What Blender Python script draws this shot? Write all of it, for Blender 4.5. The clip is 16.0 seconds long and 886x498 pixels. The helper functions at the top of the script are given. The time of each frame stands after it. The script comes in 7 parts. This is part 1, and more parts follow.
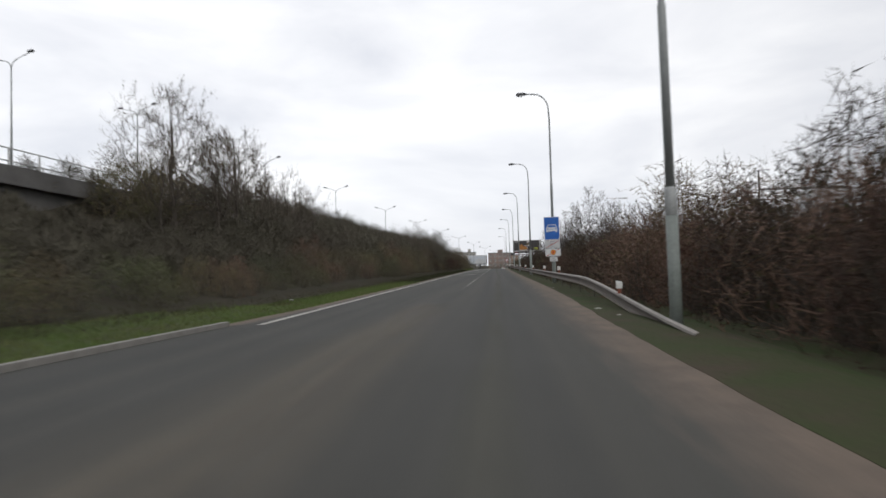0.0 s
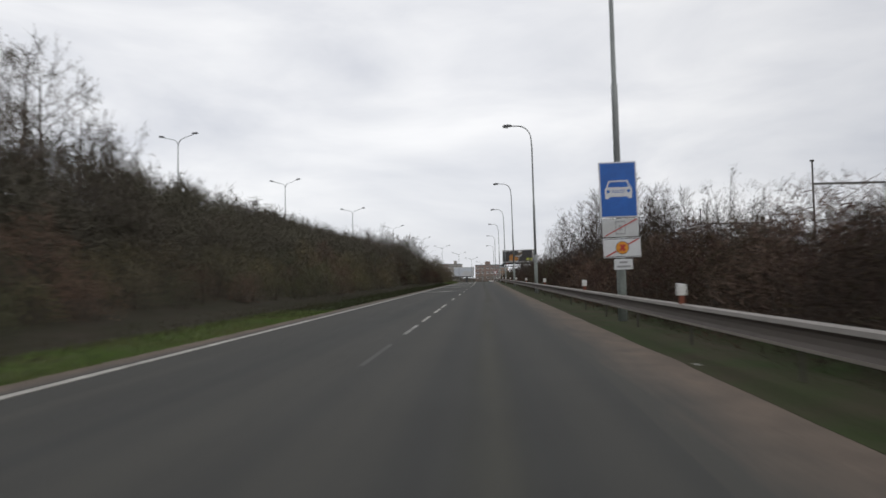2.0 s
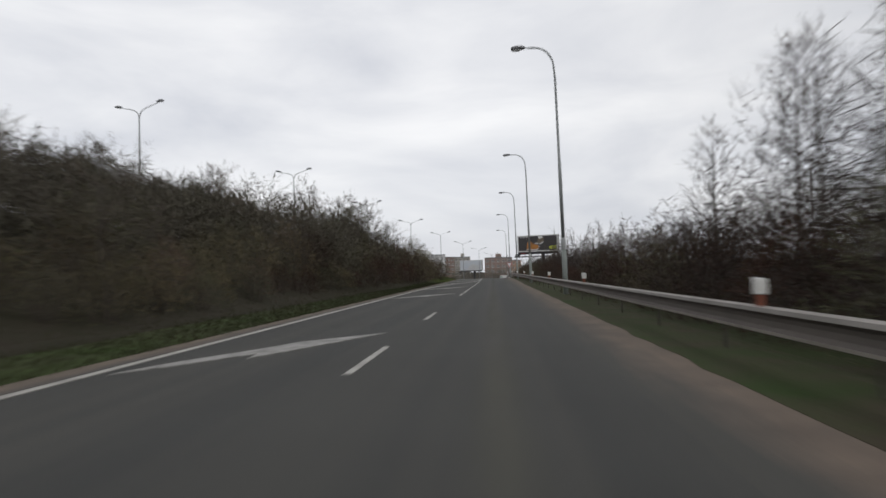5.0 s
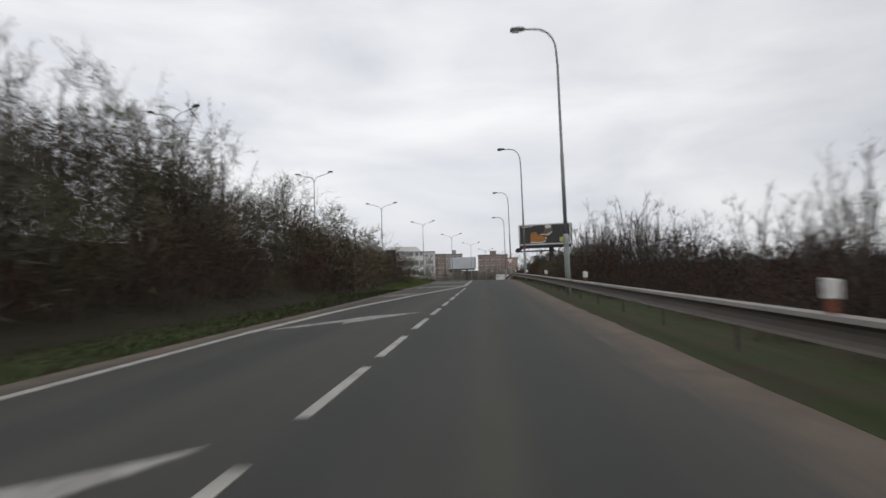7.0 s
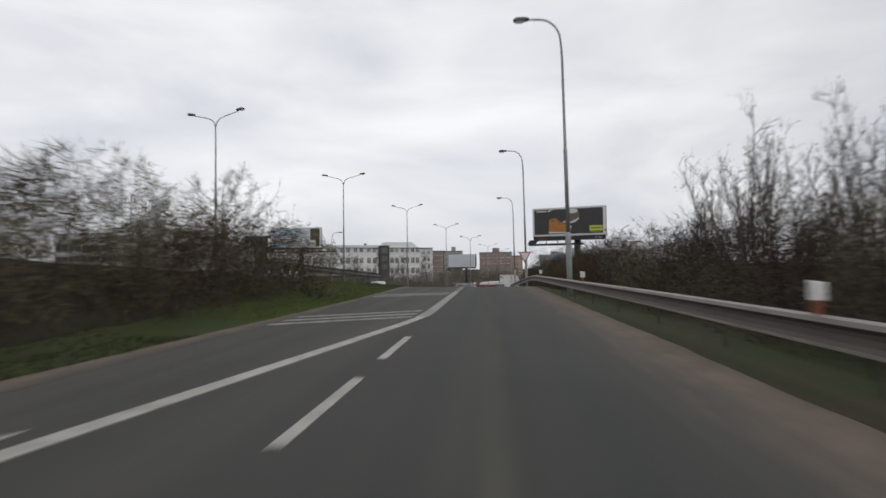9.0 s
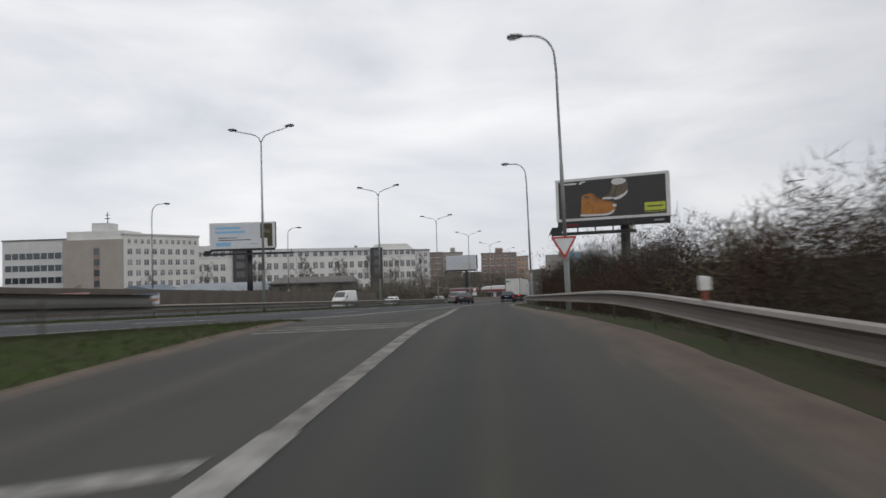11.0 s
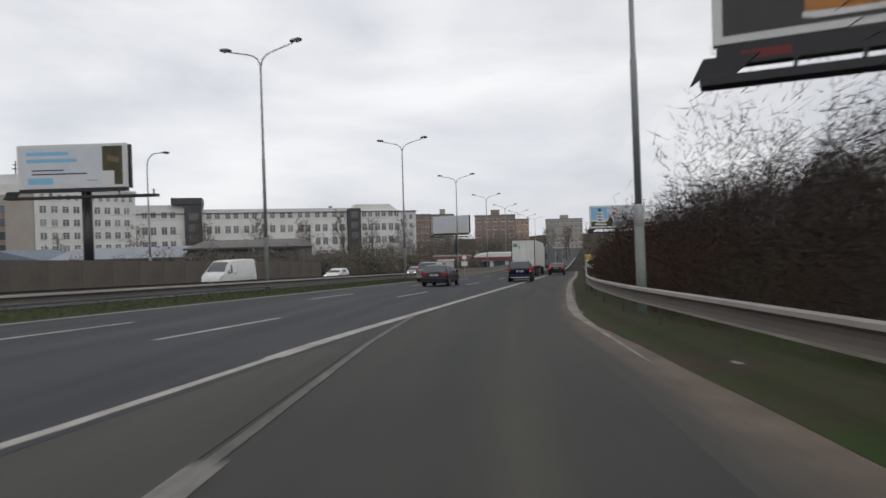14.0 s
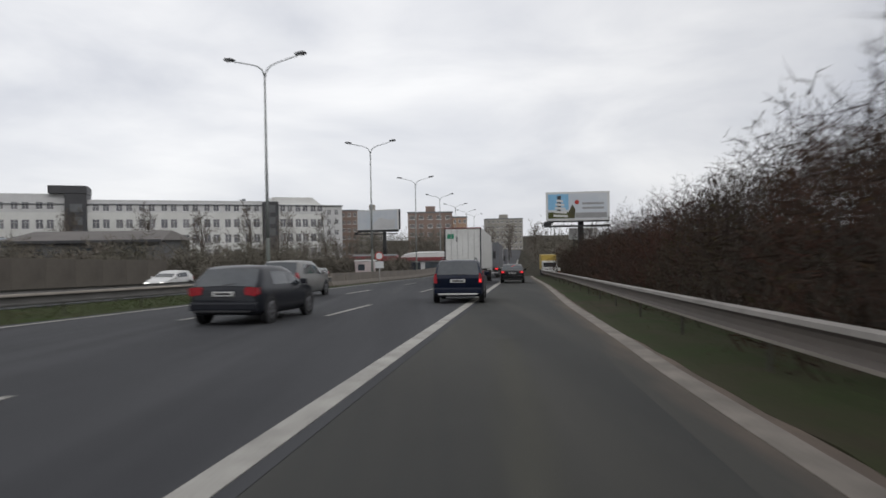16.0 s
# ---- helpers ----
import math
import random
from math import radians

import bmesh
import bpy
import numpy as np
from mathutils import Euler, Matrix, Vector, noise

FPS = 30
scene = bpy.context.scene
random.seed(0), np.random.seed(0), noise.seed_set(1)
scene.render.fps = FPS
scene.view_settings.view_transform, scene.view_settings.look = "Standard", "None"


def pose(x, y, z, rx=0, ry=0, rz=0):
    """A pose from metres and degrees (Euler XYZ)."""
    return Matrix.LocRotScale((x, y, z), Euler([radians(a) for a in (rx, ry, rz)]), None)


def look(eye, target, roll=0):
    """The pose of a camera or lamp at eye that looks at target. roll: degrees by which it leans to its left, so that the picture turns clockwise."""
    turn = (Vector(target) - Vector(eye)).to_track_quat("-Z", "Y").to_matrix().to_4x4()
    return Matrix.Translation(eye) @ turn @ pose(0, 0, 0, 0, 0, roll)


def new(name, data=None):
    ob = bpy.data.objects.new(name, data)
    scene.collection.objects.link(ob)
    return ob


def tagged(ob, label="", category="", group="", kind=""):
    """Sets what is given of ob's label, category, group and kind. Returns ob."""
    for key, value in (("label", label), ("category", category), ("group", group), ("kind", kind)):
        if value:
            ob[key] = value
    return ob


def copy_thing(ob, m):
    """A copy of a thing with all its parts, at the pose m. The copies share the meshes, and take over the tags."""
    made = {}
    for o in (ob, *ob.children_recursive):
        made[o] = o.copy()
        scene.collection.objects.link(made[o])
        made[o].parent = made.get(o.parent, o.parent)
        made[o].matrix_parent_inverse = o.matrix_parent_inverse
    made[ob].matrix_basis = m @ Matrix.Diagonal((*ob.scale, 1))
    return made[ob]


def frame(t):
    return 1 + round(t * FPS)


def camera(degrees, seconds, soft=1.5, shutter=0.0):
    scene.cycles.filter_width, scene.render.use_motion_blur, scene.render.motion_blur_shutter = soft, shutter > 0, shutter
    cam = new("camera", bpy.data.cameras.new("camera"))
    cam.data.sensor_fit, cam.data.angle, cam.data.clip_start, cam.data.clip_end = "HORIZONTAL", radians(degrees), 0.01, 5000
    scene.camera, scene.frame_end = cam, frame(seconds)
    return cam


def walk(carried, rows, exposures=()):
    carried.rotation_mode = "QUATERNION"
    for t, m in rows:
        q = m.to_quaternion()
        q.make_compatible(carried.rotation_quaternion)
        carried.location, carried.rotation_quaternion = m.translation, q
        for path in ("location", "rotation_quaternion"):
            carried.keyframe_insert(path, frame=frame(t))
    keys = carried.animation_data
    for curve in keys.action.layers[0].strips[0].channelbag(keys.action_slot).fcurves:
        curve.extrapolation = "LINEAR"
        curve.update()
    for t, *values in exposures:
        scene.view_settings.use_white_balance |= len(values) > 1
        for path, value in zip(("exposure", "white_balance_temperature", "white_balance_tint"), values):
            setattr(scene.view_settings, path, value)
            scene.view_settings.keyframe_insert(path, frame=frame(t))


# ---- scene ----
cam = camera(69.77, 16.0, soft=1.6, shutter=0.5)
PATH = [
    (0.0, pose(0.500, -8.370, 1.330, 91.430, 1.150, 4.920)),
    (0.5, pose(0.440, -2.800, 1.295, 90.870, 0.120, 4.730)),
    (1.0, pose(0.406, 3.258, 1.300, 92.401, 0.806, 4.449)),
    (1.5, pose(0.412, 9.672, 1.300, 92.312, 0.195, 4.212)),
    (2.0, pose(0.442, 16.291, 1.300, 92.531, 0.975, 3.788)),
    (2.5, pose(0.544, 23.153, 1.300, 92.431, 1.210, 3.460)),
    (3.0, pose(0.631, 30.319, 1.300, 92.271, 1.522, 3.501)),
    (3.5, pose(0.691, 37.765, 1.300, 92.200, 1.449, 3.881)),
    (4.0, pose(0.698, 45.561, 1.300, 92.232, 1.626, 4.282)),
    (4.2, pose(0.683, 48.772, 1.300, 92.218, 1.682, 4.407)),
    (5.0, pose(0.537, 61.764, 1.300, 92.048, 1.562, 4.745)),
    (5.5, pose(0.441, 69.924, 1.300, 91.949, 1.445, 4.821)),
    (6.3, pose(0.329, 82.961, 1.300, 91.756, 0.815, 4.619)),
    (6.5, pose(0.317, 86.197, 1.300, 91.732, 0.701, 4.450)),
    (7.0, pose(0.305, 94.236, 1.300, 91.873, 1.447, 4.200)),
    (7.5, pose(0.338, 102.164, 1.300, 91.753, 1.366, 4.057)),
    (8.0, pose(0.289, 110.094, 1.300, 91.695, 0.782, 4.115)),
    (8.5, pose(0.245, 117.948, 1.300, 91.543, 0.595, 4.317)),
    (9.0, pose(0.194, 125.660, 1.300, 91.714, 0.657, 4.394)),
    (9.2, pose(0.178, 128.700, 1.300, 91.732, 0.939, 4.292)),
    (9.5, pose(0.159, 133.189, 1.300, 91.822, 1.277, 4.247)),
    (10.0, pose(0.131, 140.549, 1.300, 91.961, 1.506, 4.316)),
    (10.5, pose(0.102, 147.775, 1.300, 92.026, 1.580, 4.467)),
    (11.0, pose(0.065, 154.859, 1.300, 91.981, 1.669, 4.641)),
    (11.5, pose(0.011, 161.789, 1.300, 91.772, 1.758, 4.776)),
    (12.0, pose(-0.120, 168.555, 1.281, 91.355, 1.457, 4.812)),
    (12.5, pose(-0.220, 175.264, 1.063, 88.574, 1.950, 4.798)),
    (13.0, pose(-0.325, 181.958, 0.762, 88.440, 2.412, 4.700)),
    (13.5, pose(-0.455, 188.409, 0.472, 88.554, 1.614, 4.570)),
    (14.0, pose(-0.660, 194.868, 0.181, 89.004, 1.525, 4.096)),
    (14.5, pose(-0.735, 201.279, -0.108, 89.033, 1.460, 3.186)),
    (15.0, pose(-0.500, 207.705, -0.397, 89.192, 1.012, 1.739)),
    (15.5, pose(0.000, 214.215, -0.690, 89.561, 0.868, 0.184)),
    (16.0, pose(0.525, 220.718, -0.982, 89.051, 0.886, -1.545)),
]
walk(cam, PATH, exposures=[(0.0, 0.23), (0.6, 0.21), (2.0, 0.02), (4.2, -0.02), (9.0, 0.0), (12.0, -0.04), (16.0, 0.02)])

# ---- world and light: a bright overcast winter sky ----
world = bpy.data.worlds.new("overcast_sky")
scene.world = world
world.use_nodes = True
nt = world.node_tree
nt.nodes.clear()
w_out = nt.nodes.new("ShaderNodeOutputWorld")
w_bg = nt.nodes.new("ShaderNodeBackground")
w_tc = nt.nodes.new("ShaderNodeTexCoord")
w_map = nt.nodes.new("ShaderNodeMapping")
w_map.inputs["Scale"].default_value = (1.0, 1.0, 3.2)
w_n1 = nt.nodes.new("ShaderNodeTexNoise")
w_n1.inputs["Scale"].default_value = 2.3
w_n1.inputs["Detail"].default_value = 7.0
w_n1.inputs["Roughness"].default_value = 0.5
w_n1.inputs["Distortion"].default_value = 0.35
w_ramp = nt.nodes.new("ShaderNodeValToRGB")
w_ramp.color_ramp.elements[0].position = 0.30
w_ramp.color_ramp.elements[0].color = (0.61, 0.63, 0.69, 1)
w_ramp.color_ramp.elements[1].position = 0.68
w_ramp.color_ramp.elements[1].color = (0.97, 0.97, 0.98, 1)
w_sky = nt.nodes.new("ShaderNodeTexSky")
w_sky.sky_type = "NISHITA"
w_sky.sun_disc = False
w_sky.sun_elevation = radians(36)
w_sky.sun_rotation = radians(145)
w_scale = nt.nodes.new("ShaderNodeVectorMath")
w_scale.operation = "SCALE"
w_scale.inputs["Scale"].default_value = 0.09
w_mix = nt.nodes.new("ShaderNodeMixRGB")
w_mix.inputs["Fac"].default_value = 0.94
nt.links.new(w_tc.outputs["Generated"], w_map.inputs["Vector"])
nt.links.new(w_map.outputs["Vector"], w_n1.inputs["Vector"])
nt.links.new(w_n1.outputs["Fac"], w_ramp.inputs["Fac"])
nt.links.new(w_sky.outputs["Color"], w_scale.inputs[0])
nt.links.new(w_scale.outputs["Vector"], w_mix.inputs["Color1"])
nt.links.new(w_ramp.outputs["Color"], w_mix.inputs["Color2"])
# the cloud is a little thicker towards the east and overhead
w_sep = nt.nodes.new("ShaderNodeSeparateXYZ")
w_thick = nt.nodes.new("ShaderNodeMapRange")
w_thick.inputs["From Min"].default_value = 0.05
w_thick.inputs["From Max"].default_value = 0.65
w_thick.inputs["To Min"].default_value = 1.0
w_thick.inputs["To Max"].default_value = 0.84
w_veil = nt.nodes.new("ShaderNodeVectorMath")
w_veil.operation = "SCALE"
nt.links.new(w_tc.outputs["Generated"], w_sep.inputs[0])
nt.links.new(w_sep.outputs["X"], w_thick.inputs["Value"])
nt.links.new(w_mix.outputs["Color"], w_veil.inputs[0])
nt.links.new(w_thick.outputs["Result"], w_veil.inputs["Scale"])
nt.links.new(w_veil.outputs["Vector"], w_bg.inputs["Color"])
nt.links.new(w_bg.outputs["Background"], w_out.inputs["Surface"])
w_bg.inputs["Strength"].default_value = 1.03

sun_data = bpy.data.lights.new("sun", "SUN")
sun_data.energy = 0.7
sun_data.angle = radians(25)
sun_data.color = (1.0, 0.97, 0.93)
sun = new("sun", sun_data)
sun.matrix_world = look((70, 20, 90), (0, 120, 0))


# ---- materials ----
def mat(name, color, rough=0.8, metal=0.0, vary=0.15, scale=3.0, fine=40.0, bump=0.15, color2=None,
        stretch=(1, 1, 1), emit=0.0, island=False, coat=0.0, per_object=None, spec=0.5, alpha=None):
    """A principled material with variation at two scales and fine relief, in metres."""
    m = bpy.data.materials.new(name)
    m.use_nodes = True
    t = m.node_tree
    b = t.nodes["Principled BSDF"]
    b.inputs["Roughness"].default_value = rough
    b.inputs["Metallic"].default_value = metal
    b.inputs["Specular IOR Level"].default_value = spec
    b.inputs["Coat Weight"].default_value = coat
    c = (*color, 1)
    c2 = (*(color2 or [v * (1 - vary) for v in color]), 1)
    tc = t.nodes.new("ShaderNodeTexCoord")
    mp = t.nodes.new("ShaderNodeMapping")
    mp.inputs["Scale"].default_value = stretch
    t.links.new(tc.outputs["Object"], mp.inputs["Vector"])
    n1 = t.nodes.new("ShaderNodeTexNoise")
    n1.inputs["Scale"].default_value = scale
    n1.inputs["Detail"].default_value = 6
    n1.inputs["Roughness"].default_value = 0.65
    n2 = t.nodes.new("ShaderNodeTexNoise")
    n2.inputs["Scale"].default_value = fine
    n2.inputs["Detail"].default_value = 3
    t.links.new(mp.outputs["Vector"], n1.inputs["Vector"])
    t.links.new(mp.outputs["Vector"], n2.inputs["Vector"])
    r = t.nodes.new("ShaderNodeMapRange")
    r.inputs["From Min"].default_value = 0.32
    r.inputs["From Max"].default_value = 0.68
    t.links.new(n1.outputs["Fac"], r.inputs["Value"])
    mx = t.nodes.new("ShaderNodeMixRGB")
    mx.inputs["Color1"].default_value = c
    mx.inputs["Color2"].default_value = c2
    t.links.new(r.outputs["Result"], mx.inputs["Fac"])
    last = mx
    ov = t.nodes.new("ShaderNodeMixRGB")
    ov.blend_type = "OVERLAY"
    ov.inputs["Fac"].default_value = 0.25
    t.links.new(mx.outputs["Color"], ov.inputs["Color1"])
    t.links.new(n2.outputs["Fac"], ov.inputs["Color2"])
    last = ov
    if island:
        g = t.nodes.new("ShaderNodeNewGeometry")
        src = g.outputs["Random Per Island"]
    elif per_object:
        g = t.nodes.new("ShaderNodeObjectInfo")
        src = g.outputs["Random"]
    if island or per_object:
        h = t.nodes.new("ShaderNodeValToRGB")
        cols = per_object or [(0.75, 0.75, 0.75), (1.25, 1.25, 1.25)]
        while len(h.color_ramp.elements) < len(cols):
            h.color_ramp.elements.new(0.5)
        for i, (e, cc) in enumerate(zip(h.color_ramp.elements, cols)):
            e.position = i / max(1, len(cols) - 1)
            e.color = (*cc, 1)
        mu = t.nodes.new("ShaderNodeMixRGB")
        mu.blend_type = "MULTIPLY"
        mu.inputs["Fac"].default_value = 1.0
        t.links.new(src, h.inputs["Fac"])
        t.links.new(last.outputs["Color"], mu.inputs["Color1"])
        t.links.new(h.outputs["Color"], mu.inputs["Color2"])
        last = mu
    t.links.new(last.outputs["Color"], b.inputs["Base Color"])
    if bump:
        bp = t.nodes.new("ShaderNodeBump")
        bp.inputs["Strength"].default_value = bump
        bp.inputs["Distance"].default_value = 0.02
        t.links.new(n2.outputs["Fac"], bp.inputs["Height"])
        t.links.new(bp.outputs["Normal"], b.inputs["Normal"])
    if emit:
        b.inputs["Emission Color"].default_value = c
        b.inputs["Emission Strength"].default_value = emit
    return m


def asphalt(name, base, dusty, lane):
    """Worn asphalt: aggregate grain, patches, and dusty streaks that run along the lanes."""
    m = mat(name, base, rough=0.88, vary=0.18, scale=0.35, fine=55.0, bump=0.35, spec=0.3)
    t = m.node_tree
    b = t.nodes["Principled BSDF"]
    src = b.inputs["Base Color"].links[0].from_socket
    tc = t.nodes.new("ShaderNodeTexCoord")
    mp = t.nodes.new("ShaderNodeMapping")
    mp.inputs["Rotation"].default_value = (0, 0, lane)
    mp.inputs["Scale"].default_value = (1.1, 0.014, 1)
    t.links.new(tc.outputs["Object"], mp.inputs["Vector"])
    n = t.nodes.new("ShaderNodeTexNoise")
    n.inputs["Scale"].default_value = 1.0
    n.inputs["Detail"].default_value = 3
    t.links.new(mp.outputs["Vector"], n.inputs["Vector"])
    r = t.nodes.new("ShaderNodeMapRange")
    r.inputs["From Min"].default_value = 0.4
    r.inputs["From Max"].default_value = 0.75
    r.inputs["To Max"].default_value = 0.75
    t.links.new(n.outputs["Fac"], r.inputs["Value"])
    mx = t.nodes.new("ShaderNodeMixRGB")
    t.links.new(r.outputs["Result"], mx.inputs["Fac"])
    t.links.new(src, mx.inputs["Color1"])
    mx.inputs["Color2"].default_value = (*dusty, 1)
    t.links.new(mx.outputs["Color"], b.inputs["Base Color"])
    return m


MAIN_TURN = math.atan(0.155)
M_ASPHALT = asphalt("asphalt_slip", (0.042, 0.0425, 0.0395), (0.066, 0.063, 0.054), 0.0)
M_ASPHALT_MAIN = asphalt("asphalt_main", (0.039, 0.040, 0.044), (0.064, 0.065, 0.069), MAIN_TURN)
M_GORE = asphalt("asphalt_gore", (0.050, 0.049, 0.044), (0.078, 0.074, 0.064), 0.0)
M_PAINT = mat("road_paint", (0.40, 0.385, 0.35), rough=0.75, color2=(0.22, 0.21, 0.19), scale=1.6, fine=30, bump=0.1)
M_PAINT_WORN = mat("road_paint_worn", (0.34, 0.33, 0.31), rough=0.8, color2=(0.10, 0.098, 0.09), scale=2.6, fine=24, bump=0.1)
M_PAINT_OLD = mat("road_paint_old", (0.25, 0.238, 0.212), rough=0.85, color2=(0.055, 0.053, 0.048), scale=2.6, fine=24, bump=0.15)
M_PAINT_GHOST = mat("road_paint_ghost", (0.15, 0.145, 0.132), rough=0.88, color2=(0.058, 0.056, 0.051), scale=1.8, fine=24, bump=0.1)
M_PAINT_DUSTY = mat("road_paint_dusty", (0.25, 0.222, 0.19), rough=0.85, color2=(0.115, 0.10, 0.085), scale=1.4, fine=22, bump=0.15)
M_PAINT_FAINT = mat("road_paint_faint", (0.080, 0.079, 0.073), rough=0.88, color2=(0.052, 0.051, 0.047), scale=2.2, fine=24, bump=0.1)
M_GRASS = mat("grass_ground", (0.042, 0.066, 0.018), rough=0.95, color2=(0.048, 0.048, 0.026), scale=0.55, fine=18, bump=0.8, spec=0.1)
M_BLADE = mat("grass_blades", (0.076, 0.128, 0.028), rough=0.8, color2=(0.10, 0.104, 0.044), scale=0.6, fine=5, bump=0, spec=0.2)
M_BLADE_DULL = mat("dull_grass_blades", (0.045, 0.072, 0.021), rough=0.85, color2=(0.062, 0.052, 0.033), scale=0.7, fine=5, bump=0, spec=0.15)
M_LITTER = mat("leaf_litter", (0.040, 0.033, 0.025), rough=0.95, color2=(0.028, 0.028, 0.017), scale=0.8, fine=16, bump=0.8, spec=0.1)
M_KERB = mat("kerb_concrete", (0.23, 0.22, 0.20), rough=0.92, color2=(0.14, 0.132, 0.12), scale=1.4, fine=30, bump=0.3)
M_FASCIA = mat("weathered_bridge_concrete", (0.12, 0.115, 0.11), rough=0.92, color2=(0.075, 0.072, 0.07), scale=0.6, fine=20, bump=0.3)
M_WALL = mat("noise_wall_concrete", (0.128, 0.112, 0.095), rough=0.92, color2=(0.085, 0.075, 0.065), scale=0.35, fine=12, bump=0.3)
# rail colours hold skylight on top and lip, shade on the face, over dust
M_RAIL_TOP_LIT = mat("dusty_rail_top", (0.28, 0.258, 0.235), rough=0.75, metal=0.0, color2=(0.19, 0.175, 0.158), scale=0.8, fine=14, bump=0.1)
M_RAIL_LIP_LIT = mat("dusty_rail_lip", (0.30, 0.27, 0.235), rough=0.8, color2=(0.21, 0.185, 0.16), scale=0.8, fine=14, bump=0.1)
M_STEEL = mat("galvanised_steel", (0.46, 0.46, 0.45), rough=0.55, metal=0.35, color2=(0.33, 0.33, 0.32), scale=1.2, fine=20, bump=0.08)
M_RAIL_FACE_SHADED = mat("dusty_rail_steel", (0.118, 0.100, 0.087), rough=0.85, metal=0.0, color2=(0.095, 0.082, 0.072), scale=0.7, fine=14, bump=0.1)
M_RAIL_DARK = mat("grimy_rail_steel", (0.13, 0.125, 0.12), rough=0.8, metal=0.1, color2=(0.08, 0.078, 0.074), scale=0.6, fine=14, bump=0.1)
M_POLE = mat("pole_zinc_grey", (0.27, 0.285, 0.28), rough=0.6, metal=0.25, color2=(0.19, 0.20, 0.20), scale=1.0, fine=16, bump=0.08)
M_POLE_LOW = mat("pole_grey_green_paint", (0.20, 0.225, 0.205), rough=0.65, color2=(0.15, 0.165, 0.155), scale=1.4, fine=18, bump=0.1)
M_COLLAR = mat("pole_zinc_band", (0.36, 0.37, 0.365), rough=0.55, metal=0.2, color2=(0.28, 0.29, 0.285), scale=3, fine=20, bump=0.06)
M_LAMP = mat("lamp_head_dark", (0.075, 0.075, 0.08), rough=0.5, vary=0.2, bump=0)
M_LENS = mat("lamp_lens", (0.45, 0.46, 0.46), rough=0.25, vary=0.1, bump=0)
M_WHITE = mat("white_plastic", (0.66, 0.66, 0.64), rough=0.5, color2=(0.5, 0.49, 0.46), scale=4, fine=20, bump=0.05)
M_ORANGE = mat("orange_reflector", (0.20, 0.06, 0.032), rough=0.7, vary=0.25, bump=0)
M_BLACK = mat("black_paint", (0.018, 0.018, 0.02), rough=0.5, vary=0.3, bump=0.05)
M_TWIG_OLIVE = mat("olive_grey_twigs", (0.150, 0.140, 0.110), rough=0.95, vary=0.35, scale=1.0, fine=8, bump=0, spec=0.1,
                   per_object=[(1.0, 0.95, 0.85), (0.62, 0.68, 0.60), (1.25, 1.1, 0.85), (0.7, 0.62, 0.56), (0.9, 1.0, 0.75)])
M_TWIG = mat("bare_twigs", (0.072, 0.055, 0.050), rough=0.95, vary=0.3, scale=1.0, fine=8, bump=0, spec=0.1,
             per_object=[(1.0, 0.82, 0.74), (0.72, 0.74, 0.66), (1.15, 0.80, 0.66), (0.68, 0.64, 0.60), (0.85, 0.92, 0.66)])
M_TWIG_RUSSET = mat("russet_twigs", (0.165, 0.125, 0.105), rough=0.95, vary=0.3, scale=1.0, fine=8, bump=0, spec=0.1, per_object=[(1.0, 0.92, 0.85), (0.75, 0.7, 0.66), (1.1, 0.95, 0.85)])
M_BARK = mat("bark", (0.085, 0.073, 0.062), rough=0.95, vary=0.35, scale=3, fine=22, bump=0.4, spec=0.1)
M_LEAF = mat("dry_leaves", (0.066, 0.052, 0.030), rough=0.9, color2=(0.050, 0.052, 0.026), scale=0.5, fine=6, bump=0, spec=0.15,
             per_object=[(1.0, 0.8, 0.7), (0.75, 1.0, 0.7), (1.2, 0.85, 0.62), (0.7, 0.8, 0.62)])
M_LEAF_GREEN = mat("olive_leaves", (0.080, 0.098, 0.040), rough=0.85, color2=(0.064, 0.066, 0.036), scale=0.6, fine=6, bump=0, spec=0.2,
                   per_object=[(1.0, 1.0, 0.9), (0.8, 0.9, 0.8), (1.2, 1.1, 0.8)])


